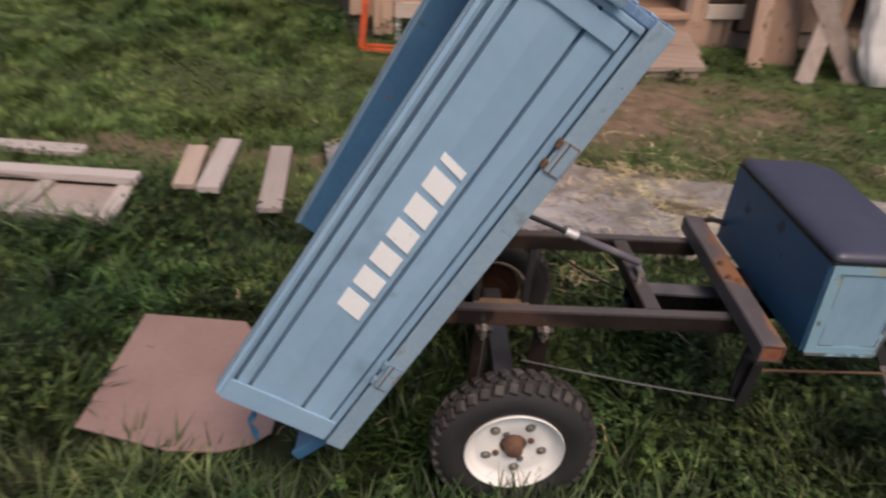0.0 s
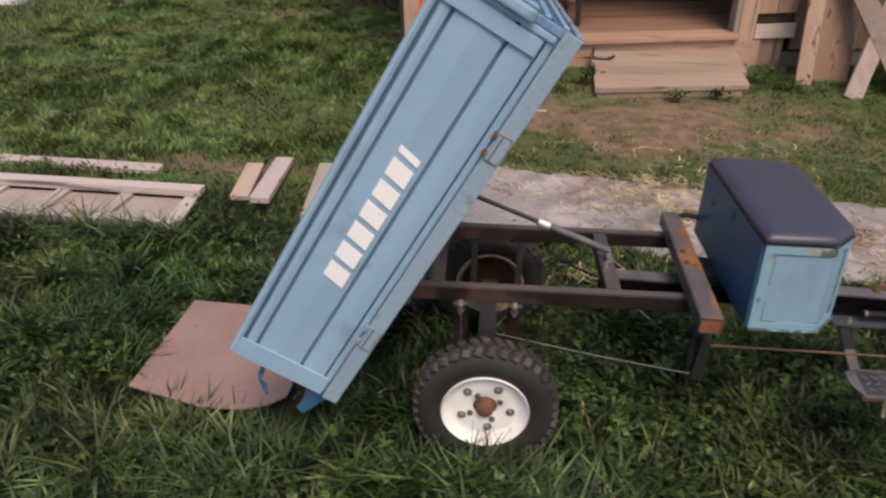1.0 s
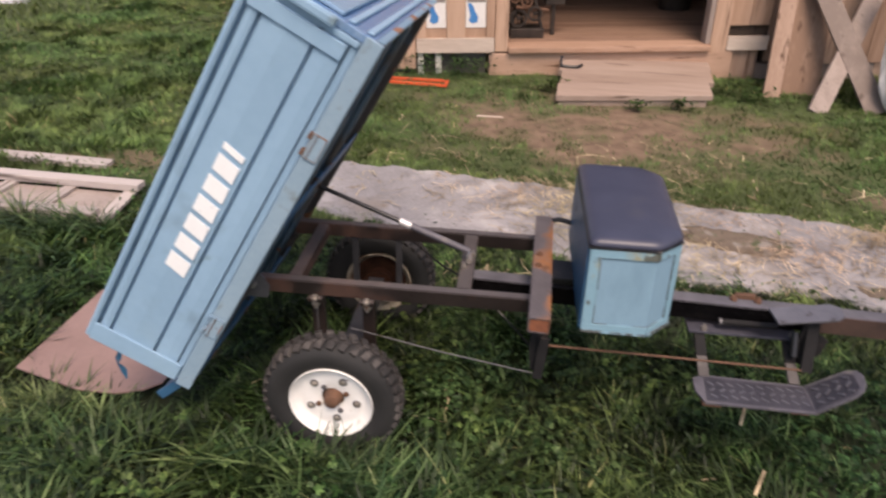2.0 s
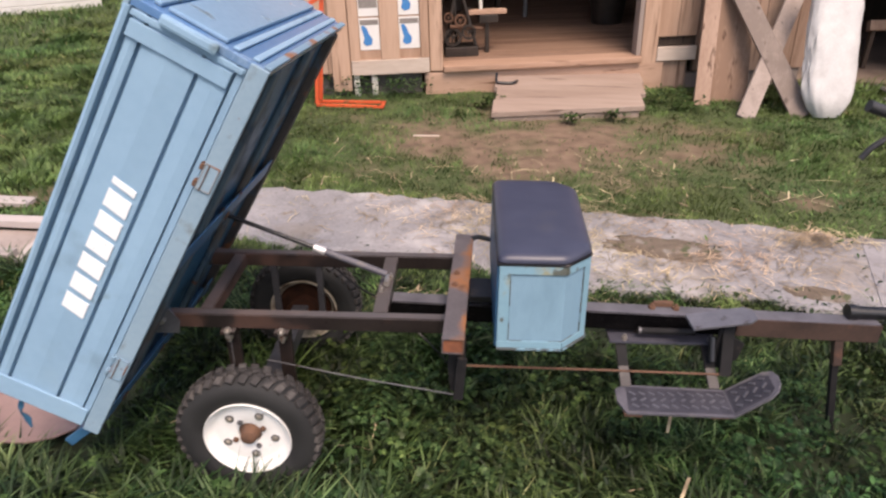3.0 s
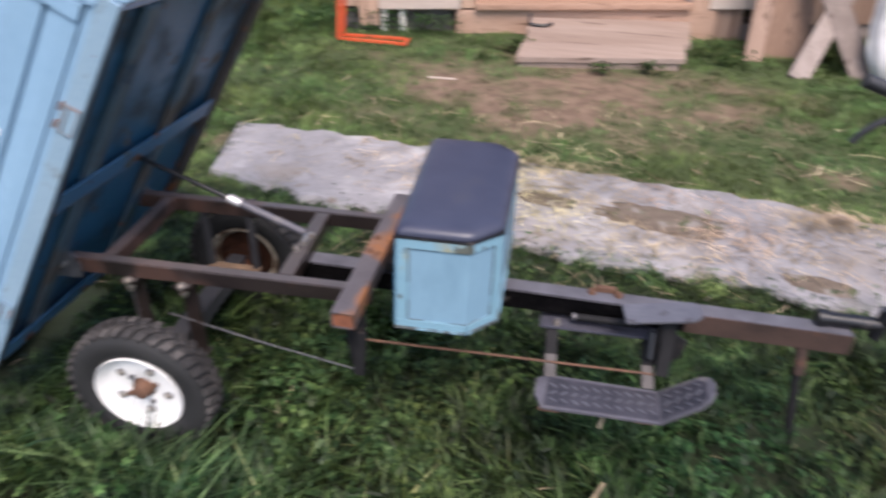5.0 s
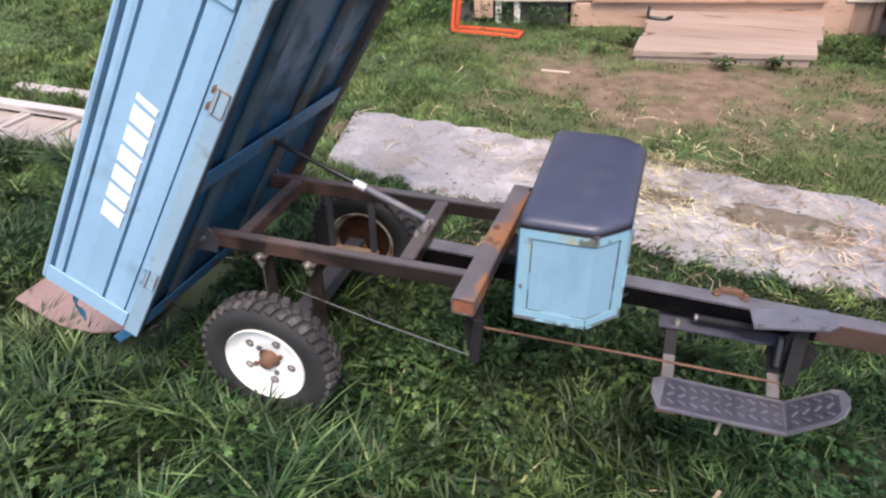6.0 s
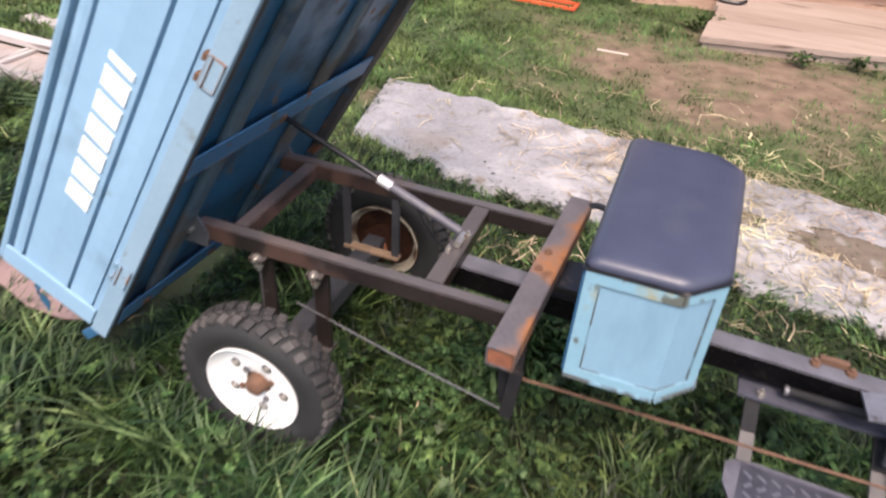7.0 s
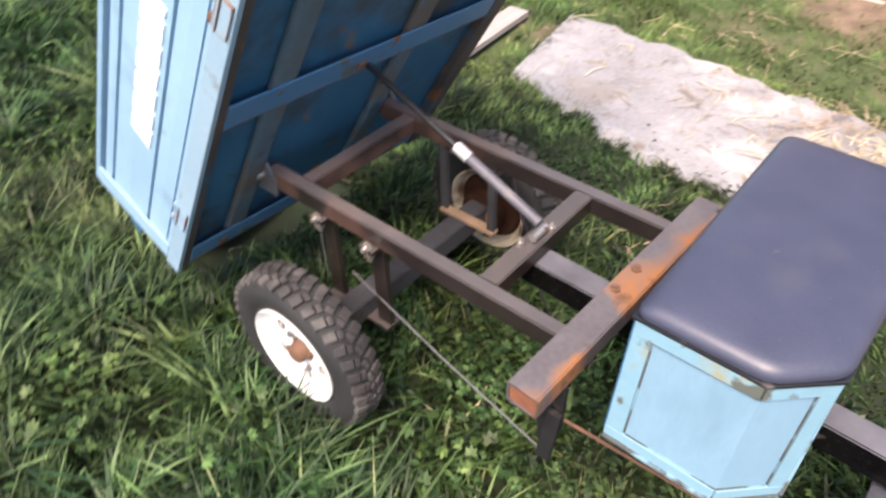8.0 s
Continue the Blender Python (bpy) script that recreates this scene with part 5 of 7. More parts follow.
wheel(0.275, 1.256, 0.227, 1, M_RIM, "wheel with a white rim and rusty hub", False)
wheel(0.285, 1.990, 0.214, -1, M_RIM_CREAM, "wheel with a cream rim and rusty drum", True)

# tipping strut from the cross bar up to the tray
strut_lo, strut_hi = Vector((0.652, 1.634, 0.560)), Vector((0.128, 1.657, 0.757))
mid = strut_lo.lerp(strut_hi, 0.40)
strut = part("strut", rod([strut_lo, mid], 0.0118, 14), M_TREADPLATE, trailer, "gas strut holding the tray up", smooth=True)
part("collar", rod([strut_lo.lerp(strut_hi, 0.375), strut_lo.lerp(strut_hi, 0.445)], 0.0138, 14), M_SILVER, strut, "bright aluminium collar", smooth=True)
part("piston_rod", rod([strut_lo.lerp(strut_hi, 0.44), strut_hi], 0.0075, 10), M_BLACK, strut, "thin black piston rod", smooth=True)
part("ball_joint", rod([(0.655, 1.605, 0.538), (0.655, 1.655, 0.538)], 0.010, 10), M_BOLT, strut, smooth=True)
part("end_eye", rod([strut_hi + Vector((0.01, -0.018, 0)), strut_hi + Vector((0.01, 0.018, 0))], 0.013, 10), M_RUST, strut, "rusty pivot eye", smooth=True)
for p in ((0.640, 1.585), (0.664, 1.665)):
    part("bolt", nut((*p, 0.5245), (0, 0, 1), 0.009, 0.012), M_BOLT, trailer)

# seat box with a padded top
BOX = [(1.002, 1.316), (1.186, 1.316), (1.258, 1.388), (1.268, 1.838), (1.204, 1.897), (1.002, 1.897)]


def leaned(bm):
    """Lean the near end of the box back towards its top."""
    for v in bm.verts:
        v.co.y += 0.022 * (v.co.z - 0.512) / 0.253 * min(1.0, max(0.0, (1.63 - v.co.y) / 0.25))
    return bm


seat_box = part("seat_box", leaned(prism(BOX, 0.512, 0.765, 0.003)), M_BLUE_BOX, trailer, "light blue steel seat box with chamfered corners")


def edge_strip(i, z0, z1, out=0.007, a=0.0, b=1.0):
    """A trim strip on the face between outline corners i and i+1."""
    p, q = Vector((*BOX[i], 0)), Vector((*BOX[(i + 1) % 6], 0))
    nrm = Vector((q.y - p.y, p.x - q.x, 0)).normalized()
    p2, q2 = p.lerp(q, a) + nrm * out / 2, p.lerp(q, b) + nrm * out / 2
    zc = (z0 + z1) / 2
    return leaned(bar((p2.x, p2.y, zc), (q2.x, q2.y, zc), out, z1 - z0, 0.001))


for i in range(5):
    d = (Vector(BOX[i + 1]) - Vector(BOX[i])).length
    part("trim", edge_strip(i, 0.512, 0.532, 0.005), M_BLUE_TRIM, seat_box, "chipped edge trim")
    part("trim", edge_strip(i, 0.741, 0.765, 0.005), M_BLUE_TRIM, seat_box, "chipped edge trim")
    part("lip", edge_strip(i, 0.5065, 0.5115, 0.010), M_SEAM, seat_box, "rusty bottom lip")
    head, tail = i in (0, 2, 4), i in (1, 2, 4)
    wide = 0.030 if i == 0 else 0.022
    if head:
        part("trim", edge_strip(i, 0.5322, 0.7408, 0.0048, 0.0, wide / d), M_BLUE_TRIM, seat_box, "chipped edge trim")
        part("seam", edge_strip(i, 0.5350, 0.7380, 0.0030, (wide + 0.0004) / d, (wide + 0.0032) / d), M_SEAM, seat_box, "dark strip for dirt and shadow along the trim")
    if tail:
        part("trim", edge_strip(i, 0.5322, 0.7408, 0.0048, 1 - 0.022 / d, 1.0), M_BLUE_TRIM, seat_box, "chipped edge trim")
        part("seam", edge_strip(i, 0.5350, 0.7380, 0.0030, 1 - 0.0252 / d, 1 - 0.0224 / d), M_SEAM, seat_box, "dark strip for dirt and shadow along the trim")
    a, b = (wide + 0.004) / d if head else 0.0, 1 - 0.026 / d if tail else 1.0
    part("seam", edge_strip(i, 0.7382, 0.7407, 0.0030, a, b), M_SEAM, seat_box, "dark strip for dirt and shadow along the trim")
    part("seam", edge_strip(i, 0.5323, 0.5340, 0.0030, a, b), M_SEAM, seat_box, "dark strip for dirt and shadow along the trim")
# Rear face in darker blue: the box's shaded side put into its colour.
part("rear_panel", leaned(box(0.9960, 1.0015, 1.3220, 1.8940, 0.5100, 0.7645, 0.001)), M_BLUE_MID, seat_box, "rear face of the box in blue darkened for shade")


def rounded(points, r, steps=4):
    """An outline with its corners turned into arcs."""
    out = []
    for k, q in enumerate(points):
        q, u, v = Vector(q), Vector(points[k - 1]), Vector(points[(k + 1) % len(points)])
        a, b = q + (u - q).normalized() * r, q + (v - q).normalized() * r
        out += [tuple((a * (1 - t) ** 2 + q * 2 * t * (1 - t) + b * t * t)) for t in (n / steps for n in range(steps + 1))]
    return out


def padded(outline, centre, half, layers):
    """A cushion: the outline drawn in ring by ring to its crown; layers: (inset, height)."""
    bm = bmesh.new()
    rings = []
    for inset, z in layers:
        ring = []
        for x, y in outline:
            k = noise.noise(Vector((x * 14, y * 14, z * 9)))
            ring.append(bm.verts.new((centre[0] + (x - centre[0]) * (1 - inset / half[0]), centre[1] + (y - centre[1]) * (1 - inset / half[1]), z + 0.0012 * k)))
        rings.append(ring)
    k = len(outline)
    for r, q in zip(rings, rings[1:]):
        for n in range(k):
            bm.faces.new((r[n], r[(n + 1) % k], q[(n + 1) % k], q[n]))
    bm.faces.new(rings[0][::-1])
    bm.faces.new(rings[-1])
    return bm


cx, cy = 1.13, 1.63
top = [(x, y + (0.020 if y < 1.5 else 0.0)) for x, y in BOX]
big = rounded([(cx + (x - cx) * 1.045, cy + (y - cy) * 1.008) for x, y in top], 0.024)
cushion = padded(big, (cx, cy), (0.135, 0.290), ((0.004, 0.7725), (0.000, 0.7750), (0.000, 0.7810), (0.003, 0.7875), (0.009, 0.7930), (0.018, 0.7970), (0.030, 0.7995), (0.048, 0.8015), (0.075, 0.8025), (0.105, 0.8030)))
part("cushion", cushion, M_VINYL, seat_box, "padded dark navy vinyl seat cushion", smooth=True)
piping = prism([(cx + (x - cx) * 1.060, cy + (y - cy) * 1.014) for x, y in top], 0.7655, 0.7722, 0.003)
part("piping", piping, M_BLACK, seat_box, "black edge piping under the cushion")
part("bracket", bar((0.915, 1.640, 0.505), (1.005, 1.640, 0.505), 0.12, 0.022, 0.002), M_BLACK, seat_box)
part("pad", box(1.01, 1.25, 1.598, 1.662, 0.470, 0.511, 0.003), M_BLACK, seat_box)
part("hose", rod(bezier([(0.915, 1.88, 0.56), (0.95, 1.885, 0.577), (1.0, 1.87, 0.575)], 6), 0.009, 8), M_BLACK, seat_box, smooth=True)

# plate under the cross beam, with brake cable and rod
bracket = part("brake_bracket", prism([(0.868, 0.525), (0.915, 0.525), (0.915, 0.40), (0.900, 0.33), (0.872, 0.33), (0.862, 0.42)], 1.335, 1.343, 0.0, Matrix(((1, 0, 0, 0), (0, 0, 1, 0), (0, 1, 0, 0), (0, 0, 0, 1)))), M_ARM_BLACK, trailer, "dark brake lever plate")
part("lever", bar((0.905, 1.325, 0.46), (0.895, 1.322, 0.31), 0.012, 0.030, 0.002, (1, 0, 0)), M_ARM_BLACK, bracket)
part("brake_cable", rod([(0.30, 1.405, 0.375), (0.60, 1.362, 0.345), (0.880, 1.325, 0.325)], 0.0021, 8), M_GREY_STEEL, trailer, "thin steel brake cable", smooth=True)
part("brake_rod", rod([(0.905, 1.350, 0.415), (1.30, 1.395, 0.378), (1.705, 1.441, 0.338)], 0.0036, 8), M_RUST, trailer, "rusty brake rod", smooth=True)


# foot rests either side of the drawbar, of tread plate
def foot_rest(s, label):
    """s: +1 on the near side, mirrored on the far side."""
    def y(v):
        return 1.63 + s * (v - 1.63)
    outline = [(1.386, y(1.372)), (1.406, y(1.318)), (1.730, y(1.314)), (1.730, y(1.440)), (1.420, y(1.452)), (1.390, y(1.430))]
    rest = part("foot_rest", prism(outline, 0.272, 0.279, 0.0), M_TREADPLATE, trailer, label)
    flap_m, d = along((1.7315, y(1.378), 0.2755), (1.852, y(1.372), 0.375 if s > 0 else 0.30))
    part("flap", prism([(0, -0.063 * s), (0.118, -0.058 * s), (0.145, -0.045 * s), (0.160, -0.020 * s), (0.164, 0.015 * s), (0.155, 0.042 * s), (0.128, 0.058 * s), (0, 0.063 * s)], -0.0035, 0.0035, 0.0, flap_m), M_TREADPLATE, rest, "upturned tread-plate flap")
    part("pad", prism([(1.412, y(1.328)), (1.726, y(1.323)), (1.726, y(1.428)), (1.425, y(1.440))], 0.2792, 0.2800, 0.0), M_TREAD_FIELD, rest, "dark worn tread field")
    bumps = bmesh.new()
    for i in range(10):
        for j in range(3):
            m = Matrix.Translation((1.438 + i * 0.030, y(1.350 + j * 0.029), 0.2803)) @ pose(0, 0, 0, 0, 0, 38 if j % 2 else -38)
            box(-0.0110, 0.0110, -0.0040, 0.0040, -0.001, 0.0030, 0.001, m, bumps)
    part("pad", prism([(0.006, -0.052), (0.118, -0.048), (0.140, -0.030), (0.140, 0.030), (0.118, 0.048), (0.006, 0.052)], 0.0037, 0.0045, 0.0, flap_m), M_TREAD_FIELD, rest, "dark worn tread field")
    for i in range(4):
        for j in range(3):
            m = flap_m @ Matrix.Translation((0.026 + i * 0.030, (-0.030 + j * 0.030) * s, 0.0048)) @ pose(0, 0, 0, 0, 0, 38 if j % 2 else -38)
            box(-0.0110, 0.0110, -0.0040, 0.0040, -0.001, 0.0030, 0.001, m, bumps)
    part("tread", bumps, M_TREAD_BAR, rest, "raised tread pattern", kind="stuff")
    for x in (1.435, 1.712):
        # Upper half of each arm is black: its shade put into the colour.
        part("arm", bar((x - 0.012, y(1.575), 0.357), (x - 0.010, y(1.505), 0.314), 0.034, 0.010, 0.002), M_ARM_BLACK, rest, "flat steel arm, toned dark for shade")
        part("arm", bar((x - 0.010, y(1.5045), 0.3135), (x - 0.008, y(1.445), 0.277), 0.034, 0.010, 0.002), M_ARM, rest, "flat dusty steel arm")
        part("arm", bar((x, y(1.575), 0.3565), (x, y(1.63), 0.3565), 0.034, 0.010, 0.002), M_ARM, rest)
        part("bolt", nut((x, y(1.572), 0.3710), (0, 0, 1), 0.010, 0.012), M_BOLT, rest)
    for x in (1.400, 1.660):
        part("bearer", box(x, x + 0.055, *sorted((y(1.322), y(1.438))), 0.2605, 0.2715, 0.001), M_RUST, rest, "rusty angle under the plate")
    return rest


foot_rest(1, "bent tread-plate foot rest beside the drawbar")
part("mount_plate", box(1.385, 1.735, 1.560, 1.690, 0.362, 0.3705, 0.001), M_MOUNT, spine, "flat slate-grey plate welded under the drawbar")

# brake pedal beside the drawbar
pedal_m, d = along((1.610, 1.515, 0.482), (1.805, 1.535, 0.500))
pedal = part("brake_pedal", prism([(0, -0.042), (0.180, -0.042), (0.208, -0.025), (0.212, 0.020), (0.190, 0.040), (0, 0.035)], -0.004, 0.004, 0.001, pedal_m @ pose(0, 0, 0, 3, 0, 0)), M_PEDAL, trailer, "flat grey brake pedal plate")
part("arm", bar((1.744, 1.535, 0.475), (1.738, 1.470, 0.310), 0.012, 0.036, 0.002, (1, 0, 0)), M_ARM_BLACK, pedal, "dark brown steel pedal arm")
part("pivot_plate", prism([(1.715, 0.455), (1.800, 0.400), (1.790, 0.345), (1.745, 0.300), (1.705, 0.315)], 1.520, 1.528, 0.0, Matrix(((1, 0, 0, 0), (0, 0, 1, 0), (0, 1, 0, 0), (0, 0, 0, 1)))), M_ARM_BLACK, pedal)
part("spring", rod([(1.702, 1.535, 0.415), (1.702, 1.50, 0.345)], 0.012, 10), M_BLACK, pedal, smooth=True)
part("slide", rod([(1.475, 1.580, 0.402), (1.66, 1.580, 0.400)], 0.011, 10), M_ARM_BLACK, spine, smooth=True)
part("ring", rod([(1.478, 1.580, 0.402), (1.486, 1.580, 0.402)], 0.0122, 12), M_GREY_STEEL, spine, "worn grey ring on the slide", smooth=True)
for x, z in ((1.528, 0.4515), (1.606, 0.4490)):
    part("bolt", nut((x, 1.640, z), (0, 0, 1), 0.013, 0.010), M_RUST, spine, "rusty bolt head")
part("stop", box(1.535, 1.600, 1.648, 1.664, 0.4500, 0.4680, 0.003), M_RUST, spine, "rusty stop plate on the drawbar")

# prop leg and hitch pin at the drawbar's end
leg = part("prop_leg", bar((2.140, 1.620, 0.372), (2.195, 1.585, 0.0), 0.020, 0.022, 0.002, (1, 0, 0)), M_ARM_BLACK, trailer, "slim dark prop leg standing in the grass")
part("sleeve", bar((2.142, 1.614, 0.368), (2.157, 1.604, 0.27), 0.026, 0.028, 0.002, (1, 0, 0)), M_BAR_SIDE, leg)
hitch = part("hitch_tube", rod([(2.165, 1.645, 0.452), (2.335, 1.645, 0.448)], 0.021, 16), M_BLACK, trailer, "black hitch tube with a flange", smooth=True)
part("collar", rod([(2.165, 1.645, 0.452), (2.190, 1.645, 0.4515)], 0.026, 16), M_BLACK, hitch, smooth=True)
part("flange", rod([(2.337, 1.645, 0.405), (2.347, 1.645, 0.500)], 0.020, 14), M_BLACK, hitch, smooth=True)

# brown sheet lying in the grass under the tray's end
sheet_pts = [(-0.91, 1.955), (-0.56, 1.93), (-0.42, 1.70), (-0.385, 1.475), (-0.390, 1.42), (-0.44, 1.375), (-0.52, 1.345), (-0.66, 1.345), (-0.94, 1.425)]
sheet = prism(sheet_pts, 0.052, 0.058, 0.0)
ob = single("sheet", sheet, M_SHEET, "reddish-brown board sheet lying in the grass", "sheet")


# ---- walking tractor at the drawbar's end ----
tractor = thing("walking_tractor", (3.34, 2.05, 0.0), "walking tractor with cream handlebars and a pale blue hood", "walking tractor")
TURNED = Matrix.Translation((3.455, 1.95, 0.0)) @ pose(0, 0, 0, 0, 0, -30)
body = part("body", box(-0.15, 0.55, 0.12, 0.38, 0.14, 0.31, 0.02, TURNED), M_DARK_METAL, tractor, "dark gearbox and engine block")
hood = part("hood", prism([(3.221, 2.149), (3.91, 1.65), (4.08, 1.90), (3.30, 2.449)], 0.315, 0.400, 0.02), M_HOOD, tractor, "pale blue sheet-metal hood", smooth=True)
for y, s in ((0.0, 1), (0.50, -1)):
    disc = lathe([(0.05, 0.0), (0.05, 0.10), (-0.04, 0.105), (-0.045, 0.0)], (0, y, 0.245), s, 24)
    bmesh.ops.transform(disc, matrix=TURNED, verts=disc.verts)
    w = part("wheel", disc, M_HOOD, tractor, "small wheel with lugged tyre", smooth=True)
    t = lathe([(-0.045, 0.10), (-0.058, 0.13), (-0.06, 0.19), (-0.05, 0.215), (0.05, 0.215), (0.06, 0.19), (0.058, 0.13), (0.045, 0.10)], (0, y, 0.245), s, 36, True)
    bmesh.ops.transform(t, matrix=TURNED, verts=t.verts)
    part("tyre", t, M_RUBBER, w, "black rubber tyre", smooth=True)
    for k in range(18):
        for a, ph in ((-1, 0), (1, 0.5)):
            m = TURNED @ Matrix.Translation((0, y, 0.245)) @ pose(0, 0, 0, 0, 20 * (k + ph), 0) @ pose(0, 0, 0, 35 * a, 0, 0)
            part("lug", box(0.205, 0.245, -0.002 if a > 0 else -0.064, 0.064 if a > 0 else 0.002, -0.014, 0.014, 0.003, m), M_RUBBER, w)
part("axle", rod([TURNED @ Vector((0, 0.03, 0.245)), TURNED @ Vector((0, 0.47, 0.245))], 0.025, 12), M_DARK_METAL, tractor, smooth=True)
column = part("column", rod([(3.42, 2.18, 0.37), (3.08, 1.92, 0.54), (2.88, 1.80, 0.620)], 0.026, 12), M_TUBE, tractor, "cream handlebar column", smooth=True)
bar_a = part("handlebar", rod([(2.87, 1.82, 0.625), (2.787, 1.83, 0.687), (2.606, 1.83, 0.830), (2.345, 1.83, 1.030), (2.245, 1.83, 1.058)], 0.0165, 12), M_TUBE, tractor, "straight cream handlebar tube", smooth=True)
part("grip", rod([(2.275, 1.83, 1.047), (2.146, 1.83, 1.088)], 0.0190, 12), M_PLASTIC, bar_a, "black rubber grip", smooth=True)
part("lever_mount", box(2.276, 2.330, 1.808, 1.848, 0.960, 1.020, 0.008), M_TUBE, bar_a, "cream plastic lever mount")
part("clutch_lever", rod(bezier([(2.285, 1.82, 0.990), (2.235, 1.82, 0.990), (2.190, 1.82, 0.958), (2.163, 1.82, 0.918)], 6), 0.010, 8), M_PLASTIC, bar_a, "curved black lever", smooth=True)
part("clamp", rod([(2.318, 1.83, 1.046), (2.338, 1.83, 1.031)], 0.0225, 12), M_RUST, bar_a, "brown clamp band", smooth=True)
part("lever_pivot", box(2.240, 2.2755, 1.810, 1.840, 0.968, 1.010, 0.008), M_PLASTIC, bar_a, "black lever pivot")
part("cable", rod(bezier([(2.318, 1.822, 0.962), (2.352, 1.822, 0.952), (2.420, 1.822, 0.950), (2.520, 1.824, 0.900)], 6), 0.005, 8), M_BLACK, bar_a, smooth=True)
part("switch", box(2.285, 2.335, 1.815, 1.850, 1.040, 1.066, 0.008), M_RED, bar_a, "small red switch")
part("clamp", rod([(2.590, 1.83, 0.843), (2.622, 1.83, 0.817)], 0.0215, 12), M_PLASTIC, bar_a, smooth=True)
bar_b = part("handlebar", rod(bezier([(2.330, 1.37, 1.075), (2.385, 1.40, 1.050), (2.460, 1.47, 1.005), (2.549, 1.55, 0.950), (2.640, 1.635, 0.872), (2.700, 1.69, 0.815), (2.781, 1.75, 0.729), (2.86, 1.78, 0.645)], 6), 0.0170, 12), M_TUBE, tractor, "bent cream handlebar tube", smooth=True)
part("grip", rod([(2.348, 1.385, 1.066), (2.178, 1.33, 1.117)], 0.0175, 12), M_PLASTIC, bar_b, "black rubber grip", smooth=True)
part("clamp", rod([(2.535, 1.54, 0.960), (2.556, 1.556, 0.944)], 0.0215, 12), M_PLASTIC, bar_b, smooth=True)
part("cable_clip", box(2.520, 2.570, 1.58, 1.62, 0.950, 0.985, 0.008), M_PLASTIC, bar_b)
part("cable", rod(bezier([(2.56, 1.57, 0.960), (2.68, 1.69, 0.855), (2.80, 1.77, 0.735), (2.87, 1.80, 0.630)], 6), 0.006, 8), M_BLACK, bar_b, smooth=True)
part("joint", box(2.79, 2.838, 1.775, 1.850, 0.612, 0.690, 0.012), M_PLASTIC, column)
part("joint", box(2.840, 2.945, 1.775, 1.840, 0.590, 0.645, 0.015), M_TUBE, column)
part("clamp_lever", bar((2.90, 1.775, 0.655), (3.00, 1.765, 0.640), 0.028, 0.016, 0.004), M_PLASTIC, column)
gear = part("gear_lever", rod([(2.757, 1.83, 0.545), (3.42, 2.00, 0.440)], 0.0095, 10), M_WHITE, tractor, "long white gear lever", smooth=True)
knob = bmesh.new()
bmesh.ops.create_uvsphere(knob, u_segments=16, v_segments=10, radius=0.028, matrix=Matrix.Translation((2.750, 1.828, 0.547)))
part("knob", knob, M_PLASTIC, gear, "black ball knob", smooth=True)
plank("stick", (2.955, 1.645, 0.02), (3.20, 1.72, 0.19), 0.028, 0.024, M_WOOD_INNER, "brown wooden stick propped in the grass by the tractor", "", (0, 0, 1), "stick")


# ---- grass, herbs and straw ----
def in_slab(x, y, grow=0.0):
    far = np.interp(x, [p[0] for p in SLAB_FAR], [p[1] for p in SLAB_FAR])
    near = np.interp(x, [p[0] for p in SLAB_NEAR], [p[1] for p in SLAB_NEAR])
    a = (x > -0.36 - 0.15 * (y - 3.0) - grow + 0.06 * value_noise(x, y, 7.0, 63)) & (x < 2.85 + grow) & (y > near - grow) & (y < far + grow)
    far2 = np.interp(x, [3.04, 3.85, 5.2], [3.11, 2.86, 2.45])
    near2 = np.interp(x, [2.70, 3.3, 4.9], [2.13, 2.0, 1.62])
    left = 2.70 + (y - 2.13) * 0.35
    hole = ((x - 1.95) / 0.27) ** 2 + ((y - 2.93) / 0.11) ** 2 < 0.7 + 0.8 * value_noise(x, y, 9.0, 61)
    fray = (value_noise(x, y, 5.0, 62) > 0.60) & ((y < near + 0.08) | (y > far - 0.06))
    a &= ~hole & ~(fray & (grow == 0.0))
    return a | ((x > left - grow) & (x < 5.2) & (y > near2 - grow) & (y < far2 + grow))


def blocked(x, y):
    """Places covered by boards, floors and walls."""
    b = in_slab(x, y)
    b |= (x > -0.95 + 0.5 * np.clip(1.42 - y, 0, 1)) & (x < -0.33) & (y > 1.335 + 0.25 * np.clip(-0.66 - x, 0, 1)) & (y < 1.96)
    hx, hy = x - 0.54, y - 5.98
    u, v = hx * math.cos(radians(8)) + hy * math.sin(radians(8)), -hx * math.sin(radians(8)) + hy * math.cos(radians(8))
    b |= (u > -1.05) & (u < 3.65) & (v > -0.01)
    b |= (x > 4.1) & (y > 6.55 - 0.16 * (x - 4.05))
    px, py = x - 1.10, y - 5.09
    c, s = math.cos(radians(11)), math.sin(radians(11))
    su, sv = px * c + py * s, -px * s + py * c
    b |= (su > 0) & (su < 1.3) & (sv > 0) & (sv < 0.85)
    for x0, x1, y0, y1 in ((-3.3, -1.29, 2.60, 3.02), (-1.14, -0.99, 2.98, 3.38), (-0.99, -0.88, 2.93, 3.48), (-0.72, -0.57, 2.80, 3.46), (-0.50, -0.39, 3.2, 3.52), (-2.9, -1.66, 3.36, 3.44)):
        b |= (x > x0) & (x < x1) & (y > y0) & (y < y1)
    return b


def scatter(rng, x0, x1, y0, y1, per_m2):
    k = int((x1 - x0) * (y1 - y0) * per_m2)
    return rng.uniform(x0, x1, k), rng.uniform(y0, y1, k)


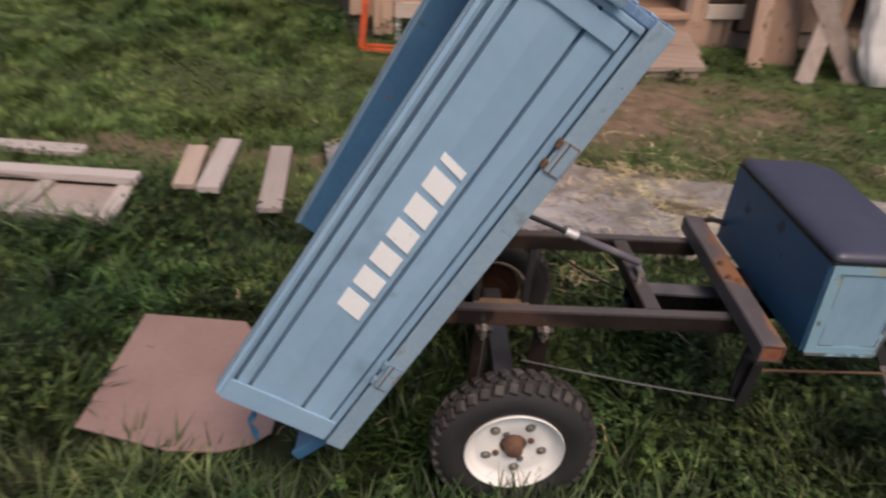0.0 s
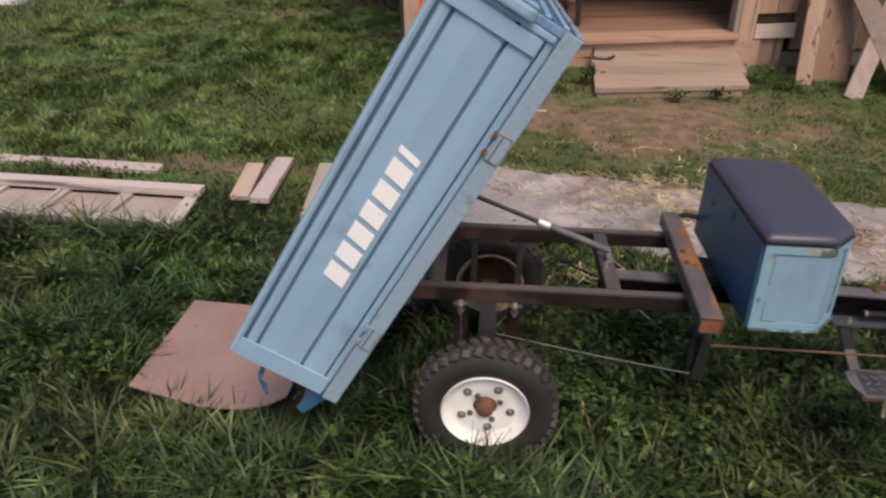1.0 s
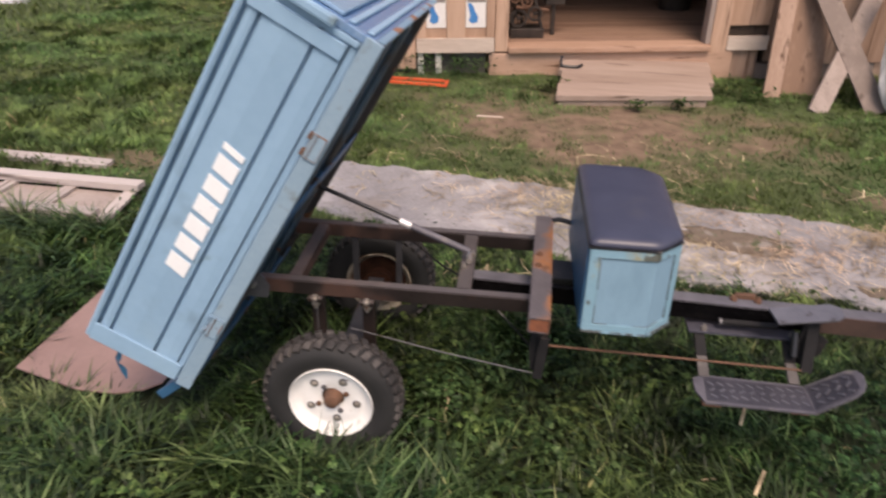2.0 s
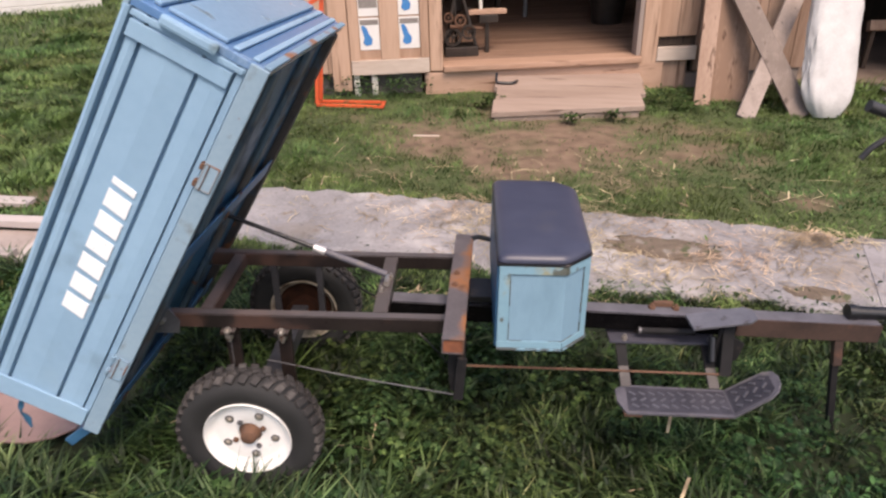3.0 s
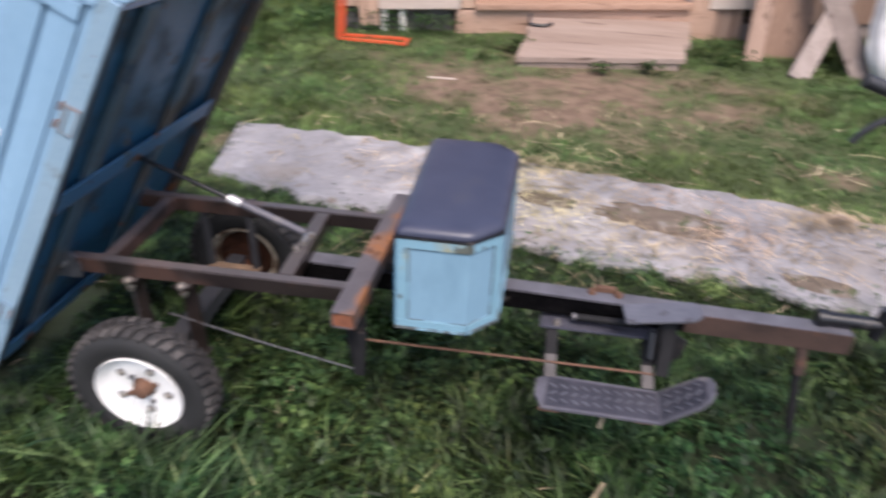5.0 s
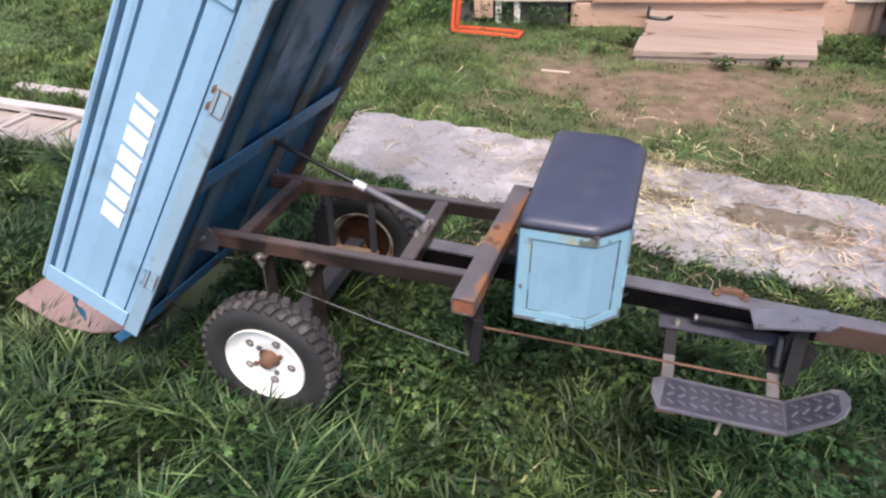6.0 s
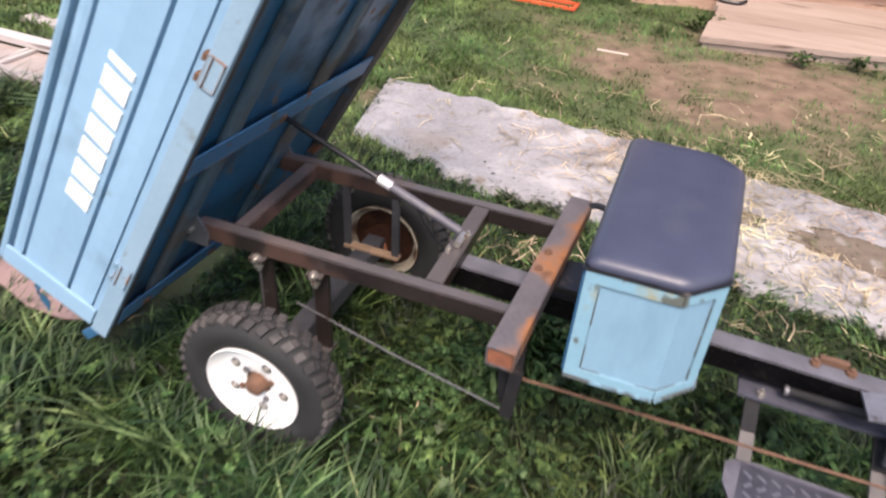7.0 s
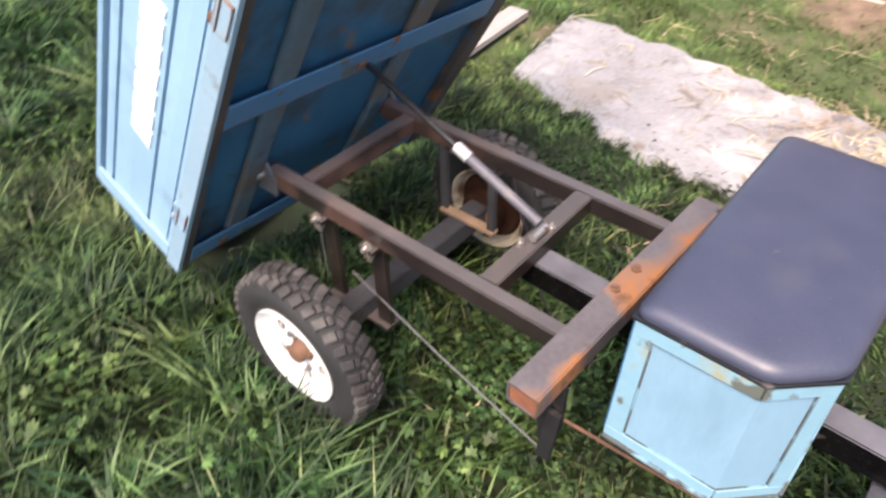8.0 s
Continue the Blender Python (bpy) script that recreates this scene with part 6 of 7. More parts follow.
def blades(name, x, y, height, width, lean, material, label, rng, flat=0.0, segs=2, toward=None):
    """Bent, tapering grass blades of a few faces each."""
    k = len(x)
    d = 4 * math.pi * value_noise(x, y, 3.2, 91) + rng.normal(0, 0.9, k) if toward is None else toward
    a = d + math.pi / 2 + rng.normal(0, 0.4, k)
    ln = height * lean * rng.uniform(0.3, 1.3, k)
    z = ground_height(x, y) - 0.005
    fx, fy = np.cos(a) * width / 2, np.sin(a) * width / 2
    lx, ly = np.cos(d) * ln, np.sin(d) * ln
    base = np.stack((x, y, z), 1)
    rows = []
    for i in range(segs + 1):
        t = i / segs
        wid = (0.72 + 0.56 * t) * (1.0 - t ** 2.6)
        c = base + np.stack((lx * t * t, ly * t * t, height * t * (1 - flat * t)), 1)
        o = np.stack((fx * wid, fy * wid, np.zeros(k)), 1)
        rows += [c - o, c + o] if i < segs else [c]
    per = 2 * segs + 1
    co = np.stack(rows, 1).reshape(-1, 3)
    off = (np.arange(k) * per)[:, None]
    faces = [off + np.array([2 * i, 2 * i + 1, 2 * i + 3, 2 * i + 2]) for i in range(segs - 1)] + [off + np.array([per - 3, per - 2, per - 1])]
    corners = np.concatenate(faces, 1).ravel()
    sizes = np.tile([4] * (segs - 1) + [3], k)
    return tagged(new(name, quick_mesh(name, co, sizes, corners, material)), label, "grass", kind="stuff")


def leaves(name, x, y, z, size, material, label, rng, category="herbs", slim=1.0):
    """Small folded oval leaves, each tilted its own way."""
    k = len(x)
    a = rng.uniform(0, 2 * math.pi, k)
    tilt = rng.uniform(-0.2, 0.75, k)
    dx, dy = np.cos(a), np.sin(a)
    f = np.stack((dx * np.cos(tilt), dy * np.cos(tilt), np.sin(tilt)), 1)
    s = np.stack((-dy, dx, rng.uniform(-0.25, 0.25, k)), 1)
    up = np.cross(f, s)
    c = np.stack((x, y, z), 1)
    L, W = size[:, None], (size * slim * rng.uniform(0.55, 0.9, k))[:, None]
    pts = [c, c + f * L * 0.35 + s * W * 0.46 + up * L * 0.08, c + f * L * 0.8 + s * W * 0.34 + up * L * 0.06, c + f * L * 1.0 - up * L * 0.08,
           c + f * L * 0.8 - s * W * 0.34 + up * L * 0.06, c + f * L * 0.35 - s * W * 0.46 + up * L * 0.08]
    co = np.stack(pts, 1).reshape(-1, 3)
    off = (np.arange(k) * 6)[:, None]
    corners = np.concatenate((off + np.array([0, 1, 2, 3]), off + np.array([0, 3, 4, 5])), 1).ravel()
    return tagged(new(name, quick_mesh(name, co, np.tile([4, 4], k), corners, material)), label, category, kind="stuff")


def lobed(name, x, y, z, size, material, label, rng):
    """Five-fingered leaves of pointed leaflets."""
    k = len(x)
    a, tilt = rng.uniform(0, 2 * math.pi, k), rng.uniform(-0.15, 0.65, k)
    f = np.stack((np.cos(a) * np.cos(tilt), np.sin(a) * np.cos(tilt), np.sin(tilt)), 1)
    s = np.stack((-np.sin(a), np.cos(a), rng.uniform(-0.3, 0.3, k)), 1)
    up = np.cross(f, s)
    c = np.stack((x, y, z), 1)
    L = size[:, None]
    pts, faces = [], []
    off = (np.arange(k) * 20)[:, None]
    for i, (ang, ln) in enumerate(((-78, 0.62), (-38, 0.85), (0, 1.0), (38, 0.85), (78, 0.62))):
        g = radians(ang)
        d = f * math.cos(g) + s * math.sin(g)
        o = -f * math.sin(g) + s * math.cos(g)
        pts += [c, c + d * L * ln * 0.55 + o * L * 0.21 + up * L * 0.07, c + d * L * ln - up * L * 0.10, c + d * L * ln * 0.55 - o * L * 0.21 + up * L * 0.07]
        faces.append(off + np.array([0, 1, 2, 3]) + 4 * i)
    co = np.stack(pts, 1).reshape(-1, 3)
    corners = np.concatenate(faces, 1).ravel()
    return tagged(new(name, quick_mesh(name, co, np.tile([4] * 5, k), corners, material)), label, "herbs", kind="stuff")


def keep(x, y, dens, rng):
    m = (rng.uniform(0, 1, len(x)) < dens) & ~blocked(x, y)
    return x[m], y[m]


rng = np.random.default_rng(7)
# lush grass round the trailer
x, y = scatter(rng, -3.5, 4.9, -0.7, 3.1, 6200)
patch = value_noise(x, y, 1.6, 21)
edge = np.where(y > 2.2, 0.75, 1.0) * np.clip((x + 3.5) / 1.0, 0, 1) * np.clip((4.9 - x) / 1.4, 0, 1) * np.clip((y + 0.7) / 0.9, 0, 1)
leafy_side = np.clip((x - 0.35) / 0.4, 0, 1) * np.clip((1.85 - y) / 0.2, 0, 1) * np.clip((value_noise(x, y, 1.4, 37) - 0.15) * 2.5, 0.25, 1)
x, y = keep(x, y, (0.45 + 0.75 * patch) * edge * (1 - 0.55 * leafy_side), rng)
leafy_side = np.clip((x - 0.35) / 0.4, 0, 1) * np.clip((1.85 - y) / 0.2, 0, 1) * np.clip((value_noise(x, y, 1.4, 37) - 0.15) * 2.5, 0.25, 1)
tall = value_noise(x, y, 2.3, 22)
h = (0.060 + 0.20 * np.clip(tall - 0.2, 0, 1) * rng.uniform(0.3, 1.3, len(x)) + 0.03 * rng.uniform(0, 1, len(x))) * np.where(y > 2.1, 0.42, 1.0)
h *= 1 - 0.40 * leafy_side
h *= np.where((x > -1.05) & (x < -0.25) & (y > 1.15) & (y < 2.05), 0.45, 1.0)
h *= np.where(x > 1.2, 0.72, 1.0) * np.where(((x - 2.2) / 0.22) ** 2 + ((y - 1.52) / 0.16) ** 2 < 1, 0.45, 1.0) * np.where(((x - 2.98) / 0.2) ** 2 + ((y - 1.57) / 0.15) ** 2 < 1, 0.5, 1.0)
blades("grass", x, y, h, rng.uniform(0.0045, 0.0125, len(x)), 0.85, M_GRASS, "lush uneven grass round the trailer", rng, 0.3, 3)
# long tufts, each fanning out from its crown
def tufts(cxs, cys, count, spread, low, high, wide, material, label, flat, segs):
    k = len(cxs) * count
    a = rng.uniform(0, 2 * math.pi, k)
    r = spread * np.sqrt(rng.uniform(0, 1, k))
    lie = np.repeat(4 * math.pi * value_noise(cxs, cys, 1.1, 92), count)
    x, y = np.repeat(cxs, count) + r * np.cos(a), np.repeat(cys, count) + r * np.sin(a)
    toward = np.where(rng.uniform(0, 1, k) < 0.5, a + rng.normal(0, 0.6, k), lie + rng.normal(0, 0.75, k))
    ok = ~blocked(x, y) & ~((np.abs(x - 0.275) < 0.21) & (np.abs(y - 1.20) < 0.065))
    x, y, toward = x[ok], y[ok], toward[ok]
    grown = np.repeat(rng.uniform(0.75, 1.2, len(cxs)), count)[ok]
    blades("grass", x, y, rng.uniform(low, high, len(x)) * grown, rng.uniform(*wide, len(x)), 1.0, material, label, rng, flat, segs, toward)


cxs, cys = scatter(rng, -2.4, 3.8, 0.3, 2.1, 14)
m = rng.uniform(0, 1, len(cxs)) < np.where(cxs < 1.0, 1.0, 0.35)
m &= ~((cxs > -1.0) & (cxs < -0.2) & (cys > 1.12) & (cys < 2.0))
tufts(cxs[m], cys[m], 42, 0.050, 0.08, 0.21, (0.005, 0.0125), M_GRASS, "long arching grass tufts", 0.28, 5)
# clover and broad-leaved herbs
x, y = scatter(rng, -2.6, 4.0, 0.2, 2.9, 1700)
x, y = keep(x, y, np.where((x > 1.0) & (x < 1.8), 1.0, 0.55) * np.clip((value_noise(x, y, 1.3, 31) - 0.30) * 2.2, 0.16, 1) * np.where(y > 1.9, 0.3, 1), rng)
z = ground_height(x, y) + rng.uniform(0.02, 0.115, len(x)) * (0.55 + 0.8 * value_noise(x, y, 2.0, 32))
leaves("herbs", x, y, z, rng.uniform(0.014, 0.036, len(x)), M_HERB, "clover and small-leaved herbs among the grass", rng, slim=0.68)
# rosettes of long soft leaves between the grass
px, py = scatter(rng, -2.4, 4.0, 0.2, 2.2, 36)
px, py = keep(px, py, np.clip((value_noise(px, py, 1.5, 36) - 0.15) * 2.0, 0.15, 1), rng)
k = 11
x, y = np.repeat(px, k) + rng.normal(0, 0.022, len(px) * k), np.repeat(py, k) + rng.normal(0, 0.022, len(px) * k)
z = ground_height(x, y) + rng.uniform(0.03, 0.085, len(x))
ok = ~blocked(x, y)
x, y, z = x[ok], y[ok], z[ok]
leaves("herbs", x, y, z, rng.uniform(0.035, 0.070, len(x)), M_HERB, "rosettes of long soft leaves in the grass", rng, slim=0.42)
# taller plants with lobed leaves
px, py = scatter(rng, -2.4, 3.6, 0.25, 2.3, 18)
m = rng.uniform(0, 1, len(px)) < np.clip(1.2 - 0.35 * (px + 0.3), 0.25, 1.0) * np.clip((value_noise(px, py, 1.1, 34) - 0.2) * 2.2, 0.1, 1)
gx, gy = scatter(rng, -2.1, 0.0, 0.20, 1.20, 30)
px, py = np.concatenate((px[m], gx)), np.concatenate((py[m], gy))
k = 14
x, y = np.repeat(px, k) + rng.normal(0, 0.05, len(px) * k), np.repeat(py, k) + rng.normal(0, 0.05, len(px) * k)
z = ground_height(x, y) + np.repeat(rng.uniform(0.09, 0.20, len(px)), k) * rng.uniform(0.45, 1.1, len(px) * k)
ok = ~blocked(x, y) & ~((np.abs(x - 0.27) < 0.25) & (np.abs(y - 1.24) < 0.10)) & ~((x > -1.0) & (x < -0.25) & (y > 1.12) & (y < 2.0))
x, y, z = x[ok], y[ok], z[ok]
lobed("herbs", x, y, z, rng.uniform(0.014, 0.034, len(x)) * np.where(x < 0.0, 0.9, 0.95), M_HERB_LIGHT, "light green lobed-leaf plants in the grass", rng)
# a carpet of soft lobed leaves on the trodden side
px, py = scatter(rng, 0.2, 3.8, 0.25, 1.75, 130)
m = (rng.uniform(0, 1, len(px)) < np.clip((value_noise(px, py, 1.4, 37) - 0.22) * 2.4, 0.12, 1) * np.clip(1.9 - 0.7 * px, 0.38, 1)) & ~((np.abs(px - 0.275) < 0.26) & (np.abs(py - 1.22) < 0.14))
px, py = px[m], py[m]
k = 13
x, y = np.repeat(px, k) + rng.normal(0, 0.038, len(px) * k), np.repeat(py, k) + rng.normal(0, 0.038, len(px) * k)
z = ground_height(x, y) + np.repeat(rng.uniform(0.07, 0.13, len(px)), k) * rng.uniform(0.40, 1.1, len(px) * k)
ok = ~blocked(x, y)
x, y, z = x[ok], y[ok], z[ok]
lobed("herbs", x, y, z, rng.uniform(0.013, 0.030, len(x)), M_HERB_COOL, "soft lobed leaves carpeting the grass", rng)
# fine long blades between the drawbar and the tractor
cxs, cys = scatter(rng, 1.25, 3.9, 0.35, 1.95, 34)
tufts(cxs, cys, 34, 0.045, 0.07, 0.17, (0.0032, 0.0075), M_TUFT, "fine long grass beside the drawbar", 0.36, 4)
cxs, cys = rng.normal(2.85, 0.22, 34), rng.normal(1.62, 0.10, 34)
tufts(cxs, cys, 26, 0.05, 0.06, 0.14, (0.003, 0.007), M_TURF, "yellowing grass by the propped stick", 0.36, 4)
# big arching clumps by the wheel and at the yard boards
cxs, cys = scatter(rng, -1.3, 0.62, 0.30, 1.13, 36)
ex, ey = scatter(rng, -2.6, -1.15, 2.42, 2.66, 40)
fx, fy = scatter(rng, -2.3, -0.6, 0.7, 2.4, 12)
cxs, cys = np.concatenate((cxs, ex, fx)), np.concatenate((cys, ey, fy))
m = ~((cxs > -1.0) & (cxs < -0.2) & (cys > 1.12) & (cys < 2.0))
tufts(cxs[m], cys[m], 36, 0.050, 0.10, 0.25, (0.006, 0.0150), M_TUFT, "broad arching grass clumps", 0.30, 6)
# upright blades against the wheel, along the sheet's edge and between the chassis rails
tufts(rng.uniform(0.02, 0.56, 16), rng.uniform(1.05, 1.13, 16), 30, 0.030, 0.11, 0.22, (0.005, 0.011), M_TUFT, "upright grass against the wheel", 0.18, 5)
tufts(rng.uniform(-1.0, -0.36, 26), rng.uniform(1.22, 1.33, 26), 26, 0.035, 0.06, 0.14, (0.004, 0.010), M_TUFT, "grass growing over the edge of the sheet", 0.22, 4)
tufts(rng.uniform(-2.6, -1.22, 34), rng.uniform(2.47, 2.62, 34), 30, 0.045, 0.10, 0.20, (0.005, 0.011), M_TUFT, "grass leaning over the old gate", 0.24, 5)
# Lighter blade colour here brightens ground that the tray leaves in shade.
cxs, cys = scatter(rng, -0.15, 0.95, 1.48, 2.45, 34)
tufts(cxs, cys, 30, 0.045, 0.06, 0.15, (0.004, 0.010), M_TUFT, "grass growing up between the chassis rails", 0.28, 4)
# a fringe of grass creeping over the path's edges
for line, n_m, tall, spread, mat in ((SLAB_NEAR, 1000, 0.048, 0.042, M_TUFT), (SLAB_FAR, 420, 0.040, 0.040, M_GRASS_YARD), ([(-0.46, 3.65), (-0.36, 3.00)], 700, 0.05, 0.04, M_GRASS), ([(2.70, 2.13), (3.3, 2.0), (4.9, 1.62)], 900, 0.06, 0.035, M_TUFT), ([(3.04, 3.11), (3.85, 2.86), (5.2, 2.45)], 420, 0.045, 0.035, M_GRASS_YARD)):
    fx, fy = [], []
    for (xa, ya), (xb, yb) in zip(line, line[1:]):
        q = rng.uniform(0, 1, int(math.hypot(xb - xa, yb - ya) * n_m))
        fx.append(xa + (xb - xa) * q), fy.append(ya + (yb - ya) * q)
    x, y = np.concatenate(fx), np.concatenate(fy)
    y = y + rng.normal(0, spread, len(y)) * (0.4 + 1.2 * value_noise(x, y, 3.0, 81))
    blades("grass", x, y, tall * rng.uniform(0.5, 1.5, len(x)), rng.uniform(0.004, 0.009, len(x)), 0.9, mat, "grass creeping over the edge of the path", rng, 0.3, 3)
# yard grass behind the path
x, y = scatter(rng, -4.4, 7.6, 2.2, 9.6, 3600)
soil = bare(x, y)
x, y = keep(x, y, np.clip(1 - soil * 1.1, 0.04 + 0.5 * (value_noise(x, y, 3.4, 45) > 0.66), 1) * (0.5 + 0.6 * value_noise(x, y, 1.1, 41)), rng)
left = np.clip((0.2 - x) / 1.6, 0, 1) + 0.6 * np.clip((x - 2.4) / 1.2, 0, 1)
clump = 0.45 + 1.3 * value_noise(x, y, 4.2, 43) * value_noise(x, y, 1.3, 44) * 1.6
h = (0.020 + 0.03 * rng.uniform(0, 1, len(x)) + left * 0.10 * value_noise(x, y, 1.4, 42) * rng.uniform(0.5, 1.3, len(x))) * clump
blades("grass", x, y, h, rng.uniform(0.004, 0.008, len(x)) * (1 + 0.7 * left), 0.8, M_GRASS_YARD, "short yard grass before the shed", rng, 0.25, 3)
x, y = scatter(rng, -12, -4.4, 5.0, 16, 500)
x, y = keep(x, y, np.full(len(x), 1.0), rng)
blades("grass", x, y, rng.uniform(0.05, 0.14, len(x)), rng.uniform(0.010, 0.018, len(x)), 0.7, M_GRASS_YARD, "rough grass of the garden beyond the shed", rng, 0.2)
x, y = scatter(rng, -4.4, 2.0, 9.6, 16, 600)
x, y = keep(x, y, np.full(len(x), 1.0), rng)
blades("grass", x, y, rng.uniform(0.05, 0.14, len(x)), rng.uniform(0.010, 0.018, len(x)), 0.7, M_GRASS_YARD, "rough grass of the garden beyond the shed", rng, 0.2)
# the meadow on every other side, coarser with distance
for x0, x1, y0, y1, n_m2 in ((-9.0, -2.6, -4.5, 3.0, 700), (4.2, 9.0, -4.5, 2.2, 700), (-2.6, 4.2, -4.5, 0.2, 1500), (-9.0, -4.4, 3.0, 5.0, 700)):
    x, y = scatter(rng, x0, x1, y0, y1, n_m2)
    x, y = keep(x, y, (0.4 + 0.6 * value_noise(x, y, 1.2, 71)) * np.clip((9.0 - np.abs(x)) / 2.5, 0, 1) * np.clip((y + 4.5) / 2.0, 0, 1), rng)
    blades("grass", x, y, rng.uniform(0.05, 0.16, len(x)), rng.uniform(0.007, 0.014, len(x)), 0.8, M_GRASS, "meadow grass around the yard", rng, 0.25)
# weeds in the yard and at the footings
x, y = scatter(rng, -4.4, 5.5, 3.0, 9.5, 420)
soil = bare(x, y)
x, y = keep(x, y, np.where(x < 0.3, 1.0, 0.6) * np.clip((value_noise(x, y, 0.9, 51) - 0.35) * 2, 0.02, 1) * np.clip(1 - 1.3 * soil, 0.0, 1), rng)
leaves("herbs", x, y, ground_height(x, y) + rng.uniform(0.01, 0.05, len(x)) * np.where(x < 0.3, 1.5, 1.0), rng.uniform(0.012, 0.034, len(x)), M_HERB_LIGHT, "low broad-leaved weeds in the yard", rng)
spots = [(1.06, 5.45, 0.10), (1.75, 5.10, 0.05), (2.62, 5.75, 0.10), (2.1, 5.20, 0.05), (-0.1, 5.85, 0.16), (0.35, 5.85, 0.14), (-0.7, 5.7, 0.2), (4.25, 5.9, 0.10), (2.75, 5.5, 0.09)]
for sx, sy, r in spots:
    k = int(1500 * r)
    x, y = sx + rng.normal(0, r, k), sy + rng.normal(0, r * 0.5, k)
    leaves("weed", x, y, 0.02 + rng.uniform(0.0, 0.15, k) * r * 7, rng.uniform(0.02, 0.045, k), M_HERB_LIGHT, "clump of leafy weeds", rng, "weed")


def straw(cx, cy, sx, sy, k, length, lift, wide=1.0):
    x, y = rng.normal(cx, sx, k), rng.normal(cy, sy, k)
    a = rng.uniform(0, 2 * math.pi, k)
    ln = rng.uniform(0.20, 1.0, k) ** 1.4 * length
    w = rng.uniform(0.0010, 0.0027, k) * wide
    z = np.where(in_slab(x, y), 0.022, ground_height(x, y) + 0.010) + rng.uniform(0, lift, k)
    d = np.stack((np.cos(a), np.sin(a), rng.uniform(-0.06, 0.06, k)), 1)
    o = np.stack((-np.sin(a), np.cos(a), np.zeros(k)), 1)
    c = np.stack((x, y, z), 1)
    bend = rng.normal(0, 0.12, k)[:, None]
    L, W = ln[:, None], w[:, None]
    up = np.array([0, 0, 1.0]) * 0.004
    mid = c + d * L * 0.5 + o * L * bend + up
    end = c + d * L
    co = np.stack((c - o * W, c + o * W, mid - o * W, mid + o * W, end - o * W, end + o * W), 1).reshape(-1, 3)
    off = (np.arange(k) * 6)[:, None]
    corners = np.concatenate((off + np.array([0, 1, 3, 2]), off + np.array([2, 3, 5, 4])), 1).ravel()
    return tagged(new("straw", quick_mesh("straw", co, np.tile([4, 4], k), corners, M_STRAW)), "scattered dry straw", "straw", kind="stuff")


def soil_patch(cx, cy, rx, ry, seed):
    """A thin uneven lens of soil lying on the path."""
    outline = []
    for n in range(44):
        a = 2 * math.pi * n / 44
        r = 1 + 0.30 * noise.noise(Vector((math.cos(a) * 1.5, math.sin(a) * 1.5, seed))) + 0.22 * noise.noise(Vector((math.cos(a) * 5, math.sin(a) * 5, seed)))
        outline.append((cx + rx * r * math.cos(a), cy + ry * r * math.sin(a) - 0.18 * rx * r * math.cos(a)))
    return single("soil_patch", padded(outline, (cx, cy), (rx, ry), ((-0.01, 0.010), (0.0, 0.0165), (0.02, 0.0195), (0.05, 0.021))), M_PATCH, "brown soil and turf grown over the path", "soil", kind="structure", smooth=True)


soil_patch(1.95, 2.92, 0.30, 0.125, 1.0)
soil_patch(1.40, 3.02, 0.16, 0.07, 2.0)
soil_patch(2.55, 2.50, 0.15, 0.06, 3.0)
k = 2600
a, q = rng.uniform(0, 2 * math.pi, k), np.sqrt(rng.uniform(0, 1, k))
x, y = 1.95 + 0.27 * q * np.cos(a), 2.93 - 0.05 * np.cos(a) * q + 0.10 * q * np.sin(a)
ok = value_noise(x, y, 9.0, 64) > 0.42
x, y = x[ok], y[ok]
blades("grass", x, y, rng.uniform(0.008, 0.030, len(x)) + 0.02, rng.uniform(0.002, 0.005, len(x)), 0.9, M_TURF, "low turf grown over the path", rng, 0.3)
straw(1.45, 3.10, 0.38, 0.24, 640, 0.14, 0.02)
straw(1.10, 3.28, 0.22, 0.12, 300, 0.17, 0.04)
straw(2.1, 2.78, 0.48, 0.20, 760, 0.14, 0.015)
straw(2.78, 3.05, 0.14, 0.07, 300, 0.16, 0.03)
straw(0.5, 3.25, 0.4, 0.2, 170, 0.14, 0.01)
straw(1.35, 3.42, 0.16, 0.05, 120, 0.15, 0.03)
straw(0.68, 2.33, 0.12, 0.06, 40, 0.15, 0.07)
straw(1.3, 3.85, 1.2, 0.20, 46, 0.24, 0.06, 1.7)
straw(1.6, 4.3, 1.0, 0.5, 60, 0.18, 0.03, 1.3)
